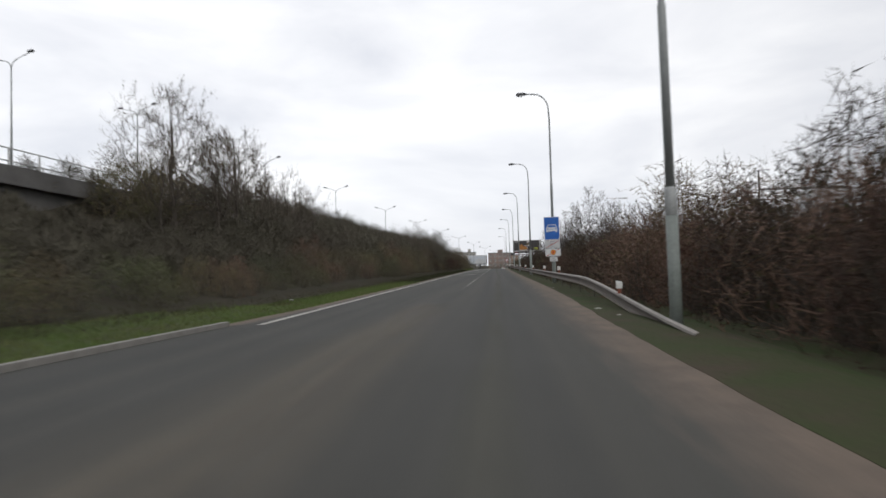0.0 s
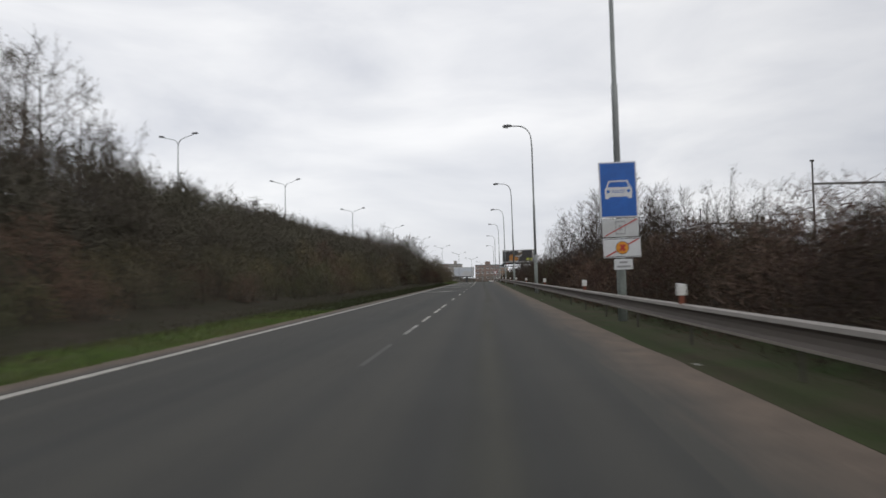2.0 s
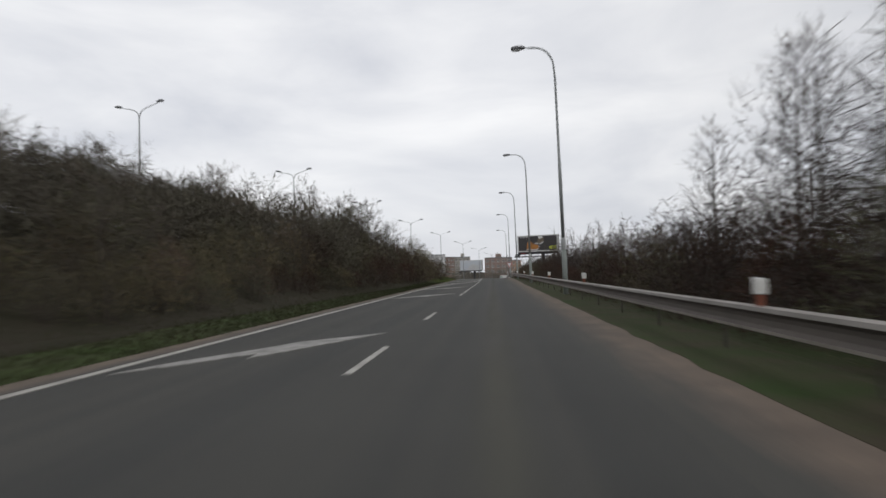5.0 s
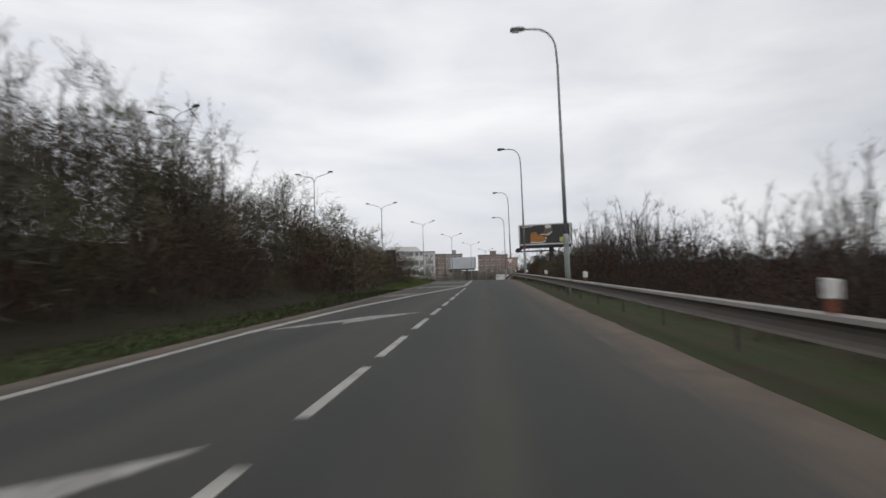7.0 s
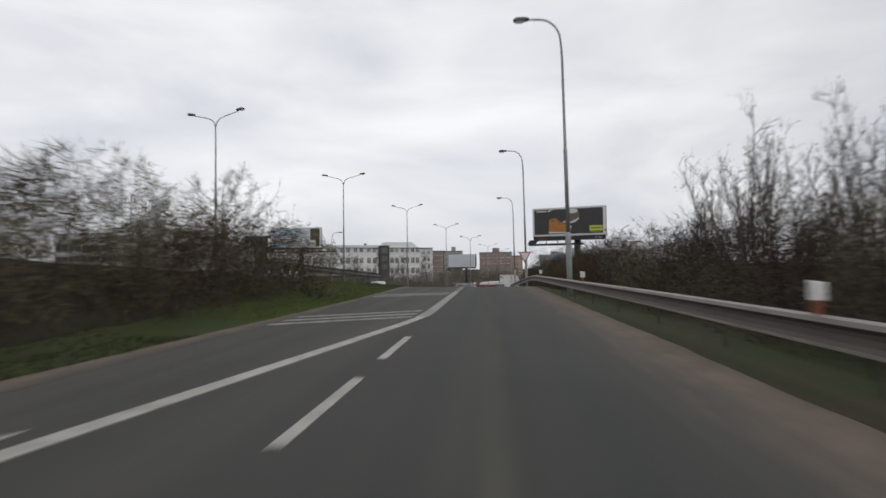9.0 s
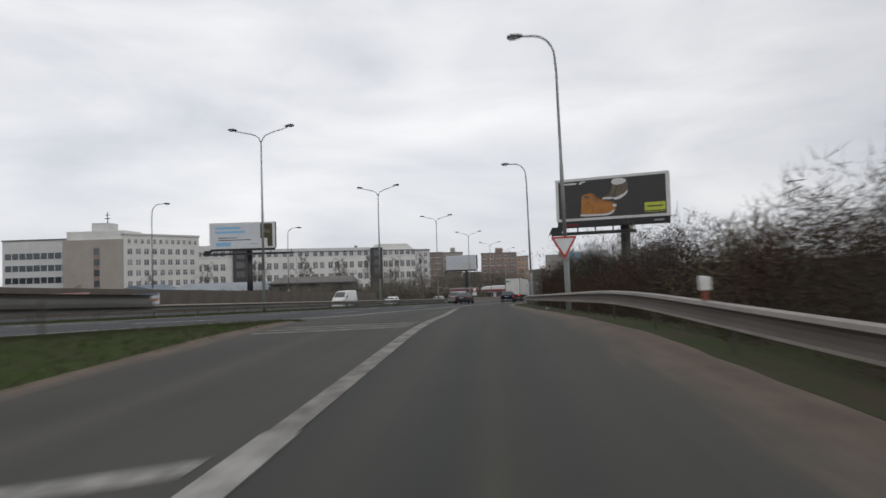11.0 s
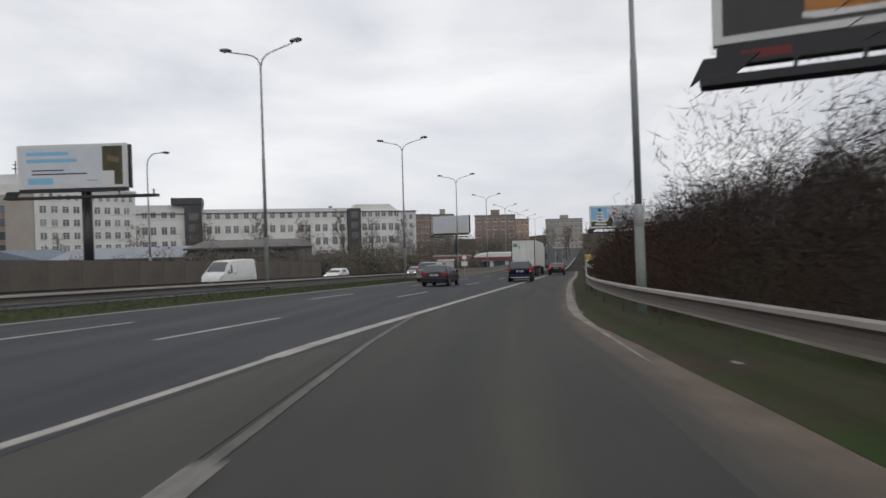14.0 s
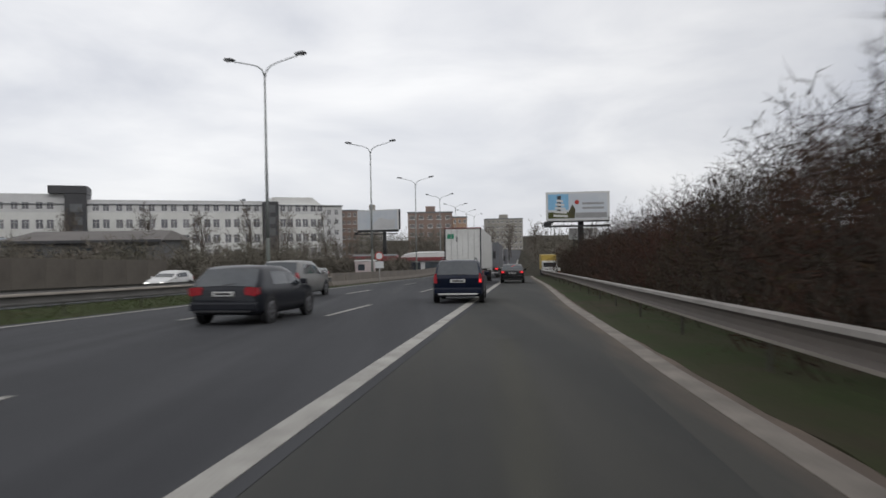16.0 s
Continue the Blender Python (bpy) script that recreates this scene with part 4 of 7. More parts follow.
def sapling(seed, h, spread, m, label, group):
    """Many thin stems that rise and part from one foot, with upswept shoots and a few dry leaves."""
    rng = np.random.default_rng(seed)
    th = thing("tree", m, label, "tree", group)
    bm = bmesh.new()
    ends = []
    for i in range(11):
        a = i * 2.4 + rng.normal() * 0.4
        lean = rng.uniform(0.05, 0.42) * spread / 2.8
        hh = h * rng.uniform(0.6, 1.05) * (1 - 0.25 * lean)
        p = Vector((math.cos(a) * 0.28 * rng.uniform(0.2, 1), math.sin(a) * 0.28 * rng.uniform(0.2, 1), -0.15))
        pts = bough(bm, rng, ends, p, Vector((math.cos(a) * lean, math.sin(a) * lean, 1)).normalized(), hh, 0.0052 * h * rng.uniform(0.6, 1.1), 7, 5, 0.05, 0.07)
        for j in range(12):
            g = rng.uniform(0.36, 0.98) * 7
            q = min(6, int(g))
            b = pts[q].lerp(pts[q + 1], g - q)
            nd = ((pts[q + 1] - pts[q]).normalized() * 1.1 + Vector(rng.normal(size=3)) * 0.5).normalized()
            length = h * rng.uniform(0.09, 0.24) * (1.2 - g / 9)
            sub = bough(bm, rng, ends, b, nd, length, 0.0016 * h, 3, 3, 0.08, 0.12)
            for k in range(3):
                r = rng.integers(0, 3)
                nd2 = ((sub[r + 1] - sub[r]).normalized() + Vector(rng.normal(size=3)) * 0.5).normalized()
                bough(bm, rng, ends, sub[r].lerp(sub[r + 1], rng.uniform(0, 1)), nd2, length * rng.uniform(0.3, 0.6), 0.0009 * h, 2, 3, 0.06, 0.12)
    part("branchwork", bm, M_BARK, th, "many thin upright grey-brown stems", True)
    base, d, ln, q = twigs_along(rng, ends, 2200, 0.45, 0.15, 0.5, 0.006, 0.012, 0.25)
    tris("crown", q, M_TWIG_TREE, th, "fine bare twigs")
    k = rng.integers(0, 2200, 650)
    tris("foliage", leaf_tris(rng, base[k] + d[k] * ln[k][:, None], rng.uniform(0.03, 0.07, 650)), M_LEAF, th, "a few withered brown leaves left on the twigs")
    return th


def reed(seed, h, m, label, group):
    """A clump of tall arching canes with two ranks of long drooping leaves."""
    rng = np.random.default_rng(seed)
    th = thing("reed_clump", m, label, "reeds", group)
    bm = bmesh.new()
    leaves = []
    for i in range(4):
        a = rng.normal() * 0.8 + math.pi
        hh = h * rng.uniform(0.72, 1.06)
        p = Vector((rng.normal() * 0.3, rng.normal() * 0.3, -0.1))
        pts, dd = [p], Vector((math.cos(a) * 0.12, math.sin(a) * 0.12, 1)).normalized()
        for j in range(9):
            dd = (dd + Vector((math.cos(a), math.sin(a), -0.35)) * 0.018 * j).normalized()
            pts.append(pts[-1] + dd * hh / 9)
        tube(bm, pts, [0.014 * (1 - 0.08 * j) for j in range(10)], 5, False)
        for j in range(20):
            f = 0.42 + 0.57 * j / 19
            k = min(8, int(f * 9))
            b = pts[k].lerp(pts[k + 1], f * 9 - k)
            run = (pts[k + 1] - pts[k]).normalized()
            side = run.cross(Vector((math.sin(a), -math.cos(a), 0.3))).normalized() * (1 if j % 2 else -1)
            d = (run * 0.75 + side * 0.8 + Vector(rng.normal(size=3)) * 0.15).normalized()
            ln = rng.uniform(0.5, 0.85) * (1.15 - 0.5 * f)
            w = d.cross(Vector((0, 0, 1))).normalized() * 0.034
            mid = b + d * ln * 0.5 + Vector((0, 0, 0.02))
            tip = b + d * ln + Vector((0, 0, -0.22 * ln))
            leaves += [(b, mid + w, mid - w), (mid - w, mid + w, tip)]
    part("stalk", bm, M_CANE, th, "thin pale arching canes", True)
    tris("foliage", np.array([[[*v] for v in t] for t in leaves]), M_REED, th, "long drooping grey-green leaves")
    return th


M_CANE = mat("reed_cane", (0.085, 0.078, 0.048), rough=0.8, color2=(0.06, 0.056, 0.034), scale=2, fine=12, bump=0, spec=0.2)
M_REED = mat("reed_leaf", (0.050, 0.058, 0.033), rough=0.8, color2=(0.066, 0.062, 0.040), scale=0.8, fine=8, bump=0, spec=0.2)
M_TWIG_TREE = mat("grey_brown_twigs", (0.18, 0.16, 0.145), rough=0.95, vary=0.3, scale=1.0, fine=8, bump=0, spec=0.1, per_object=[(1.0, 0.95, 0.9), (0.7, 0.66, 0.62), (0.85, 0.85, 0.8)])
LAB_DARK = "dense leafless thicket of dark brown twigs"
LAB_OLIVE = "dense thicket with sparse olive leaves"
LAB_RED = "bare reddish-brown thicket with dry leaves"


def thicket(name, spots, label, seed, material=None, k=1.0, n=640):
    """The deeper rows of the thickets, too tangled to tell apart, as one mass of twigs."""
    rng = np.random.default_rng(seed)
    out = []
    for x, y, h, r in spots:
        p = dome(rng, n, h, r)
        d = twig_ways(rng, p, 0.6)
        q = sticks(rng, p, d, k ** 0.5 * rng.uniform(0.2, 0.62, n), k * rng.uniform(0.014, 0.034, n))
        out.append(q + np.array([x, y, land(x, y) - 0.1]))
    return tagged(tris(name, np.concatenate(out), material or M_THICKET), label, "scrub", kind="stuff")


def scatter():
    """Thickets on both sides, set in uneven rows: the front rows one by one, the rest as a mass."""
    rng = np.random.default_rng(5)
    first = {}
    deep_left, deep_right = [], []

    def put(kind, x, y, s, sink=0.0):
        m = Matrix.LocRotScale((x, y, land(x, y) - sink), Euler((rng.normal() * 0.05, rng.normal() * 0.05, rng.uniform(0, math.tau))), None)
        if kind not in first:
            seed, h, r, st, tw, lv, label, lm, tm = SHRUBS[kind]
            first[kind] = shrub(seed, h, r, st, tw, lv, m, label, "bush", "thickets beside the road", lm, tm)
            ob = first[kind]
        else:
            ob = copy_thing(first[kind], m)
        ob.scale = (s * rng.uniform(0.95, 1.2), s * rng.uniform(0.95, 1.2), s * rng.uniform(0.85, 1.15))

    y = -4.0
    while y < 152:
        edge = -5.6 - 3.4 * min(1.0, max(0.0, (168 - y) / 70))
        crest = min(edge - 0.8, x_med(y) + 17.0)
        toe = edge - 1.5 if y < 60 else edge - 1.1 if y < 140 else edge - 0.9
        x = toe + rng.uniform(-0.5, 0.3)
        stop = max(crest - 0.3, toe - 21)
        row = 0
        while x > stop:
            s = rng.uniform(0.8, 1.1) * ((0.5 if y < 128 else 0.85) if row == 0 else (0.74 if y < 128 else 0.82) if row == 1 else 0.95 if y < 128 else 0.85)
            s *= 1 + 0.58 * noise.noise((y * 0.11, x * 0.09, 3.0)) + 0.32 * noise.noise((y * 0.31, x * 0.2, 7.0))
            s *= 1 - 0.1 * smooth(50, 60, y) + 0.22 * smooth(96, 106, y) - 0.40 * smooth(128, 140, y)
            if y < 62:
                s *= 0.66 + 0.2 * smooth(26, 40, y) + 0.14 * smooth(48, 62, y)
            if y < 34 and x < -13.0:
                s *= 0.7 - 0.1 * smooth(15, 20, -x)
            if row < 2:
                kind = rng.choice(["olive", "dense", "grey", "thorn", "dark", "russet"], p=[0.22, 0.18, 0.18, 0.12, 0.05, 0.25] if y < 75 else [0.09, 0.07, 0.22, 0.2, 0.38, 0.04])
                if y < 75:
                    # neighbours of one kind stand together
                    u = 0.5 + 0.95 * noise.noise((y * 0.17, x * 0.15, 21.0)) + rng.uniform(-0.14, 0.14)
                    kind = ["dark", "russet", "russet", "grey", "thorn", "olive", "dense"][int(min(0.999, max(0.0, u)) * 7)]
                put(kind, x, y + rng.uniform(-0.8, 0.8), s)
            else:
                deep_left.append((x, y + rng.uniform(-1, 1), 3.5 * s, 2.3 * s))
            x -= rng.uniform(1.2, 1.6) if row == 0 else rng.uniform(1.9, 2.7)
            row += 1
        y += 2.5
    for kind, x, yy, s in (("dense", -23.5, 31, 1.0), ("olive", -22.0, 32.5, 1.1), ("dense", -24.5, 33.5, 1.2), ("olive", -21, 29.5, 0.8)):
        put(kind, x, yy, s)
    for i in range(75):
        yy = rng.uniform(52, 104)
        deep_left.append((x_med(yy) + rng.uniform(16.9, 20.5), yy, rng.uniform(2.2, 3.4), rng.uniform(1.7, 2.5)))
    for i in range(24):
        yy = rng.uniform(103, 130)
        deep_left.append((rng.uniform(-14.5, -10.0), yy, rng.uniform(2.7, 4.2), rng.uniform(1.6, 2.6)))
    y = -6.0
    while y < 292:
        rr = x_rail(y)
        x = rr + rng.uniform(2.4, 3.0)
        row = 0
        deep = 9.5 if y < 188 else 15
        while x < rr + deep:
            s = rng.uniform(0.85, 1.12) * (0.72 if row == 0 else 1.02)
            if 98 < y < 130:
                s *= 0.9 if y < 103 else 0.56
            if 134 < y < 166:
                s *= 0.84
            if 170 < y < 188:
                s *= 0.84
            if 188 < y < 219:
                s *= 0.62 + 0.78 * smooth(209, 215, y)
            if y > 224:
                s *= 1.3 - 0.1 * smooth(230, 238, y)
            if 196 < y < 222:
                s *= 1.1 + 0.5 * noise.noise((y * 0.45, x * 0.4, 11.0))
            if y < 60:
                s *= 0.97 + 0.3 * noise.noise((y * 0.2, x * 0.2, 13.0)) + 0.16 * (1 - smooth(20, 28, y))
            if row == 0 or (row == 1 and y < 60):
                kind = rng.choice(["red", "dark", "dark2", "grey", "russet"], p=[0.30, 0.14, 0.14, 0.07, 0.35] if y < 58 else [0.34, 0.28, 0.28, 0.10, 0.0] if y < 205 else [0.16, 0.42, 0.42, 0.0, 0.0])
                put(kind, x, y + rng.uniform(-0.8, 0.8), s, 0.1)
            else:
                deep_right.append((x, y + rng.uniform(-1, 1), 3.5 * s, 2.3 * s))
            x += rng.uniform(2.1, 2.8) + row * 0.3
            row += 1
        y += 2.4 if y < 225 else 3.0
    # taller growth between the alders
    for i in range(46):
        yy = rng.uniform(56, 78)
        deep_right.append((rng.uniform(7.6, 20), yy, rng.uniform(4.0, 6.2), rng.uniform(1.6, 2.4)))
    # thick growth behind the last lamp
    for i in range(15):
        yy = rng.uniform(211, 226)
        deep_right.append((x_rail(yy) + rng.uniform(3.6, 7.5), yy, rng.uniform(3.6, 4.8), rng.uniform(1.4, 2.0)))
    # scrub on the railway bank further off
    bank = []
    for i in range(210):
        yy = rng.uniform(10, 175)
        xx = x_rail(yy) + rng.uniform(11, 48)
        k = 0.72 + 0.28 * smooth(35, 50, yy) - 0.4 * smooth(85, 110, yy)
        bank.append((xx, yy, k * rng.uniform(2.6, 4.6), rng.uniform(2.2, 3.6)))
    far = []
    for i in range(80):
        yy = rng.uniform(284, 340)
        far.append((x_med(yy) - rng.uniform(17, 48), yy, rng.uniform(2.5, 5.0), rng.uniform(2, 3.5)))
    for i in range(26):
        far.append((rng.uniform(-20, -3), rng.uniform(327, 334), rng.uniform(1.6, 2.7), rng.uniform(1.2, 2.0)))
    for i in range(110):
        yy = rng.uniform(290, 345)
        far.append((x_med(yy) - rng.uniform(18, 75), yy, rng.uniform(2.0, 4.2), rng.uniform(2.5, 4)))
    for i in range(260):
        yy = rng.uniform(300, 520)
        far.append((x_med(yy) + rng.uniform(20, 90), yy, rng.uniform(3.5, 8.0), rng.uniform(3, 6)))
    for i in range(90):
        yy = rng.uniform(395, 462)
        far.append((x_med(yy) - rng.uniform(4, 58), yy, rng.uniform(5.0, 9.5), rng.uniform(3, 5)))
    thicket("scrub_left", deep_left, "tangled leafless scrub covering the embankment", 71, M_THICKET_OLIVE, 1.45, 1100)
    thicket("scrub_right", deep_right, "tangled brown scrub behind the front bushes", 72, None, 1.05, 1050)
    thicket("scrub_bank", bank, "leafless scrub on the railway bank", 74, None, 1.1, 560)
    thicket("scrub_far", far, "distant leafless scrub and trees", 73, M_FAR_SCRUB, 4.6, 310)


M_FAR_SCRUB = mat("far_scrub_twigs", (0.165, 0.145, 0.125), rough=0.95, color2=(0.105, 0.10, 0.078), scale=0.12, fine=1.0, bump=0, spec=0.1)
M_THICKET_OLIVE = mat("thicket_olive_twigs", (0.100, 0.095, 0.070), rough=0.95, color2=(0.076, 0.066, 0.054), scale=0.22, fine=2.0, bump=0, spec=0.1)
M_THICKET = mat("thicket_twigs", (0.060, 0.048, 0.043), rough=0.95, color2=(0.044, 0.038, 0.034), scale=0.22, fine=2.0, bump=0, spec=0.1)
LAB_GREY = "dense leafless thicket of olive-grey twigs"
SHRUBS = {
    "dark": (11, 3.6, 2.2, 24, 1150, 350, LAB_DARK, M_LEAF, M_TWIG),
    "dark2": (12, 4.0, 2.1, 24, 1150, 200, LAB_DARK, M_LEAF, M_TWIG),
    "red": (14, 3.3, 2.3, 24, 1150, 600, LAB_RED, M_LEAF, M_TWIG),
    "olive": (13, 3.4, 2.3, 22, 950, 1700, LAB_OLIVE, M_LEAF_GREEN, M_TWIG_OLIVE),
    "dense": (15, 3.1, 2.4, 22, 950, 2000, LAB_OLIVE, M_LEAF_GREEN, M_TWIG_OLIVE),
    "grey": (16, 3.5, 2.3, 24, 1150, 500, LAB_GREY, M_LEAF_GREEN, M_TWIG_OLIVE),
    "russet": (19, 3.2, 2.3, 24, 1150, 420, "bare thicket of pale russet-brown twigs", M_LEAF, M_TWIG_RUSSET),
    "thorn": (18, 3.7, 2.1, 24, 1150, 500, LAB_GREY, M_LEAF, M_TWIG_OLIVE),
}
scatter()


def plant(rows, seed0, make, kinds=2):
    """Trees of a few kinds at (x, y, size), each turned its own way."""
    rng = np.random.default_rng(seed0)
    made = []
    for i, (x, y, s) in enumerate(rows):
        m = Matrix.Translation((x, y, land(x, y))) @ Matrix.Rotation(rng.uniform(0, 6.28), 4, "Z")
        if len(made) < kinds:
            ob = make(seed0 + i, m)
            made.append(ob)
        else:
            ob = copy_thing(made[i % kinds], m)
        ob.scale = (s, s, s)


# trees with a few leaves on the left embankment
plant([(-19.6, 30.0, 1.45), (-17.0, 33.6, 1.15), (-21.5, 33.0, 1.3), (-19.2, 27.5, 1.0), (-17.0, 38.0, 0.9), (-14.2, 42.0, 0.72), (-13.2, 48.0, 0.5), (-19.4, 36.0, 1.0), (-17.6, 31.8, 1.15),
       (-22.5, 46.0, 1.15), (-24.0, 50.0, 1.25), (-22.6, 53.0, 0.7), (-20.5, 44.0, 0.7), (-14.0, 93.0, 0.75), (-12.8, 95.0, 0.6),
       (-10.2, 78.5, 0.72), (-10.8, 97.0, 0.6), (-12.5, 104.0, 0.66), (-13.5, 108.0, 0.8), (-12.0, 111.5, 0.89), (-14.5, 113.0, 0.88), (-11.5, 117.5, 0.9), (-13.2, 119.0, 0.88),
       (-12.0, 123.0, 0.85), (-14.0, 126.0, 0.82), (-11.2, 129.0, 0.78), (-13.0, 133.0, 0.72), (-10.6, 146.0, 0.34), (-10.3, 149.5, 0.6), (-10.8, 151.2, 0.55),
       (-15.6, 35.6, 0.85), (-15.2, 39.6, 0.8), (-16.4, 41.5, 0.85)],
      41, lambda k, m: tree(k, 7.0, 4.3, m, "dark bare tree with scattered withered leaves", "trees on the embankment", 800, 0.22, None, 0.15), 3)
plant([(-11.2, 114.8, 0.82), (-12.4, 113.4, 0.74)], 47,
      lambda k, m: tree(k, 7.0, 3.6, m, "small tree still carrying olive-green leaves", "trees on the embankment", 3200, 0.3, M_LEAF_GREEN, 0.12))
# dark leafy trees beside the give-way sign
plant([(8.2, 193.4, 0.74), (10.6, 194.6, 0.7)], 44,
      lambda k, m: tree(k, 7.0, 3.8, m, "dark young tree with drooping withered leaves", "trees behind the guardrail", 1500, 0.3, None, 0.16))
# slender upright trees on the right
plant([(12.0, 71.0, 0.94), (13.6, 73.2, 0.9), (10.3, 73.6, 0.8), (9.3, 75.4, 0.72), (7.8, 76.4, 0.6), (8.4, 79.0, 0.66), (15.4, 73.0, 0.72), (17.2, 76.0, 0.7), (12.6, 64.0, 0.62), (10.6, 62.0, 0.55), (14.4, 66.0, 0.74), (16.4, 67.5, 0.72), (18.8, 70.0, 0.66), (7.2, 81.5, 0.52), (11.0, 77.0, 0.78), (14.4, 69.5, 0.76), (9.4, 70.6, 0.6)],
      51, lambda k, m: alder(k, 11.4, 3.5, m, "slender upright bare alder with fine twigs and small cones", "upright trees behind the guardrail"), 3)
# many-stemmed young trees on the right
plant([(8.4, 146.5, 0.9), (10.5, 149.0, 0.9), (12.0, 145.0, 0.95), (9.5, 153.0, 0.8), (14.0, 150.0, 1.0), (8.0, 141.0, 0.6), (11.0, 138.0, 0.66), (14, 140, 0.8), (12.5, 157, 0.85), (10.8, 158.0, 0.72),
       (10.0, 180.0, 0.55), (11.8, 184.0, 0.6), (8.0, 213, 0.46), (9.5, 216, 0.5), (8.6, 220, 0.52),
       (10.5, 226, 0.5), (11.5, 231, 0.48), (13, 237, 0.5), (13.5, 242, 0.5), (15.0, 249, 0.55), (16.5, 256, 0.58), (14, 52, 0.6), (16, 57, 0.64), (12, 47, 0.5), (19, 61, 0.66), (8.5, 86, 0.45), (9.4, 39.4, 0.68), (10.6, 40.6, 0.62), (9.0, 37.4, 0.45), (20, 46, 0.63), (15, 40, 0.48),
       (6.8, 100.0, 0.55), (7.6, 102.0, 0.6), (7.4, 107.5, 0.5), (9.0, 110.0, 0.6), (8.4, 113.5, 0.5), (8.8, 198.5, 0.5), (11.5, 57.5, 0.5), (13.0, 60.0, 0.56), (9.6, 236, 0.38), (11.0, 241, 0.4), (12.2, 246, 0.42), (18, 30, 0.5), (14, 22, 0.42), (24, 44, 0.58), (22, 54, 0.62)],
      61, lambda k, m: sapling(k, 8.0, 2.8, m, "many-stemmed bare young tree with a few dry brown leaves", "trees behind the guardrail"), 3)
# tall reeds under the billboard
plant([(5.6, 203.2, 0.98), (6.2, 204.4, 1.02), (6.9, 203.0, 1.05), (8.3, 204.0, 1.1), (8.6, 201.2, 1.05), (10.2, 200.6, 1.1)],
      71, lambda k, m: reed(k, 5.6, m, "tall clump of arching reeds with drooping grey-green leaves", "reeds under the billboard"))
# bare trees before the office building
plant([(-82, 372, 1.5), (-70, 380, 1.65), (-57, 384, 1.5), (-46, 392, 1.7), (-38, 400, 1.55), (-28, 404, 1.6), (-96, 362, 1.4), (-108, 345, 1.1), (-112, 318, 0.8), (-63, 366, 1.25), (-18, 352, 0.7), (20, 420, 1.1), (30, 440, 1.2), (26, 470, 1.2),
       (-76, 360, 1.2), (-52, 372, 1.35), (-36, 352, 0.95), (-88, 378, 1.5), (-26, 362, 0.9), (24, 400, 1.1), (29, 385, 1.0), (34, 410, 1.2)],
      81, lambda k, m: tree(k, 10.0, 4.4, m, "bare spreading tree in front of distant buildings", "distant trees", 0, 0.4, None, 0.2, 0.9, 3.2))


# ---- more materials ----
M_BLUE = mat("sign_blue", (0.010, 0.105, 0.42), rough=0.45, vary=0.2, scale=2, bump=0)
M_SIGNWHITE = mat("sign_white", (0.60, 0.61, 0.62), rough=0.45, vary=0.12, scale=3, bump=0)
M_SIGNGREY = mat("sign_grey_face", (0.49, 0.50, 0.50), rough=0.5, vary=0.15, scale=3, bump=0)
M_RED = mat("sign_red", (0.42, 0.035, 0.025), rough=0.45, vary=0.2, scale=3, bump=0)
M_YELLOW = mat("sign_orange", (0.65, 0.27, 0.02), rough=0.45, vary=0.2, scale=3, bump=0)
M_SIGNBACK = mat("sign_back_zinc", (0.34, 0.34, 0.34), rough=0.5, metal=0.5, vary=0.2, bump=0)
M_POSTER_DARK = mat("poster_charcoal", (0.040, 0.036, 0.036), rough=0.5, vary=0.2, scale=1, bump=0)
M_TAN = mat("poster_tan", (0.42, 0.18, 0.035), rough=0.5, color2=(0.30, 0.115, 0.02), scale=1.4, bump=0)
M_TAN_DEEP = mat("poster_tan_shade", (0.30, 0.125, 0.03), rough=0.5, color2=(0.20, 0.08, 0.018), scale=1.4, bump=0)
M_TAUPE = mat("poster_taupe", (0.15, 0.115, 0.075), rough=0.5, color2=(0.09, 0.07, 0.05), scale=1.4, bump=0)
M_PALE = mat("poster_white", (0.60, 0.60, 0.59), rough=0.5, vary=0.1, scale=1.0, bump=0)
M_LIME = mat("poster_lime", (0.47, 0.52, 0.055), rough=0.5, vary=0.1, bump=0)
M_SKYBLUE = mat("poster_sky_blue", (0.22, 0.46, 0.68), rough=0.5, vary=0.15, bump=0)
M_POSTER_ICE = mat("poster_ice", (0.47, 0.51, 0.56), rough=0.5, color2=(0.56, 0.58, 0.60), scale=0.4, bump=0)
M_OLIVE = mat("poster_olive", (0.07, 0.06, 0.018), rough=0.5, color2=(0.03, 0.028, 0.012), scale=0.8, bump=0)
M_DEEPRED = mat("faded_red_letters", (0.17, 0.015, 0.015), rough=0.6, vary=0.3, bump=0)
M_FACADE = mat("white_render", (0.66, 0.66, 0.64), rough=0.9, color2=(0.55, 0.55, 0.53), scale=0.12, fine=4, bump=0.1)
M_FACADE_GREY = mat("grey_cladding", (0.56, 0.56, 0.56), rough=0.8, color2=(0.49, 0.49, 0.49), scale=0.2, fine=5, bump=0.1)
M_TOWER = mat("dark_panel", (0.055, 0.055, 0.06), rough=0.6, vary=0.3, scale=0.4, bump=0.1)
M_TOWER_PANE = mat("tower_glazing", (0.12, 0.125, 0.13), rough=0.3, vary=0.3, scale=0.4, bump=0)
M_BEIGE = mat("beige_gable", (0.35, 0.32, 0.285), rough=0.9, color2=(0.29, 0.265, 0.235), scale=0.15, fine=4, bump=0.1)
# these three block wall colours are lightened to hold distance haze
M_BRICK = mat("red_brown_render", (0.26, 0.19, 0.16), rough=0.9, color2=(0.21, 0.155, 0.132), scale=0.2, fine=4, bump=0.1)
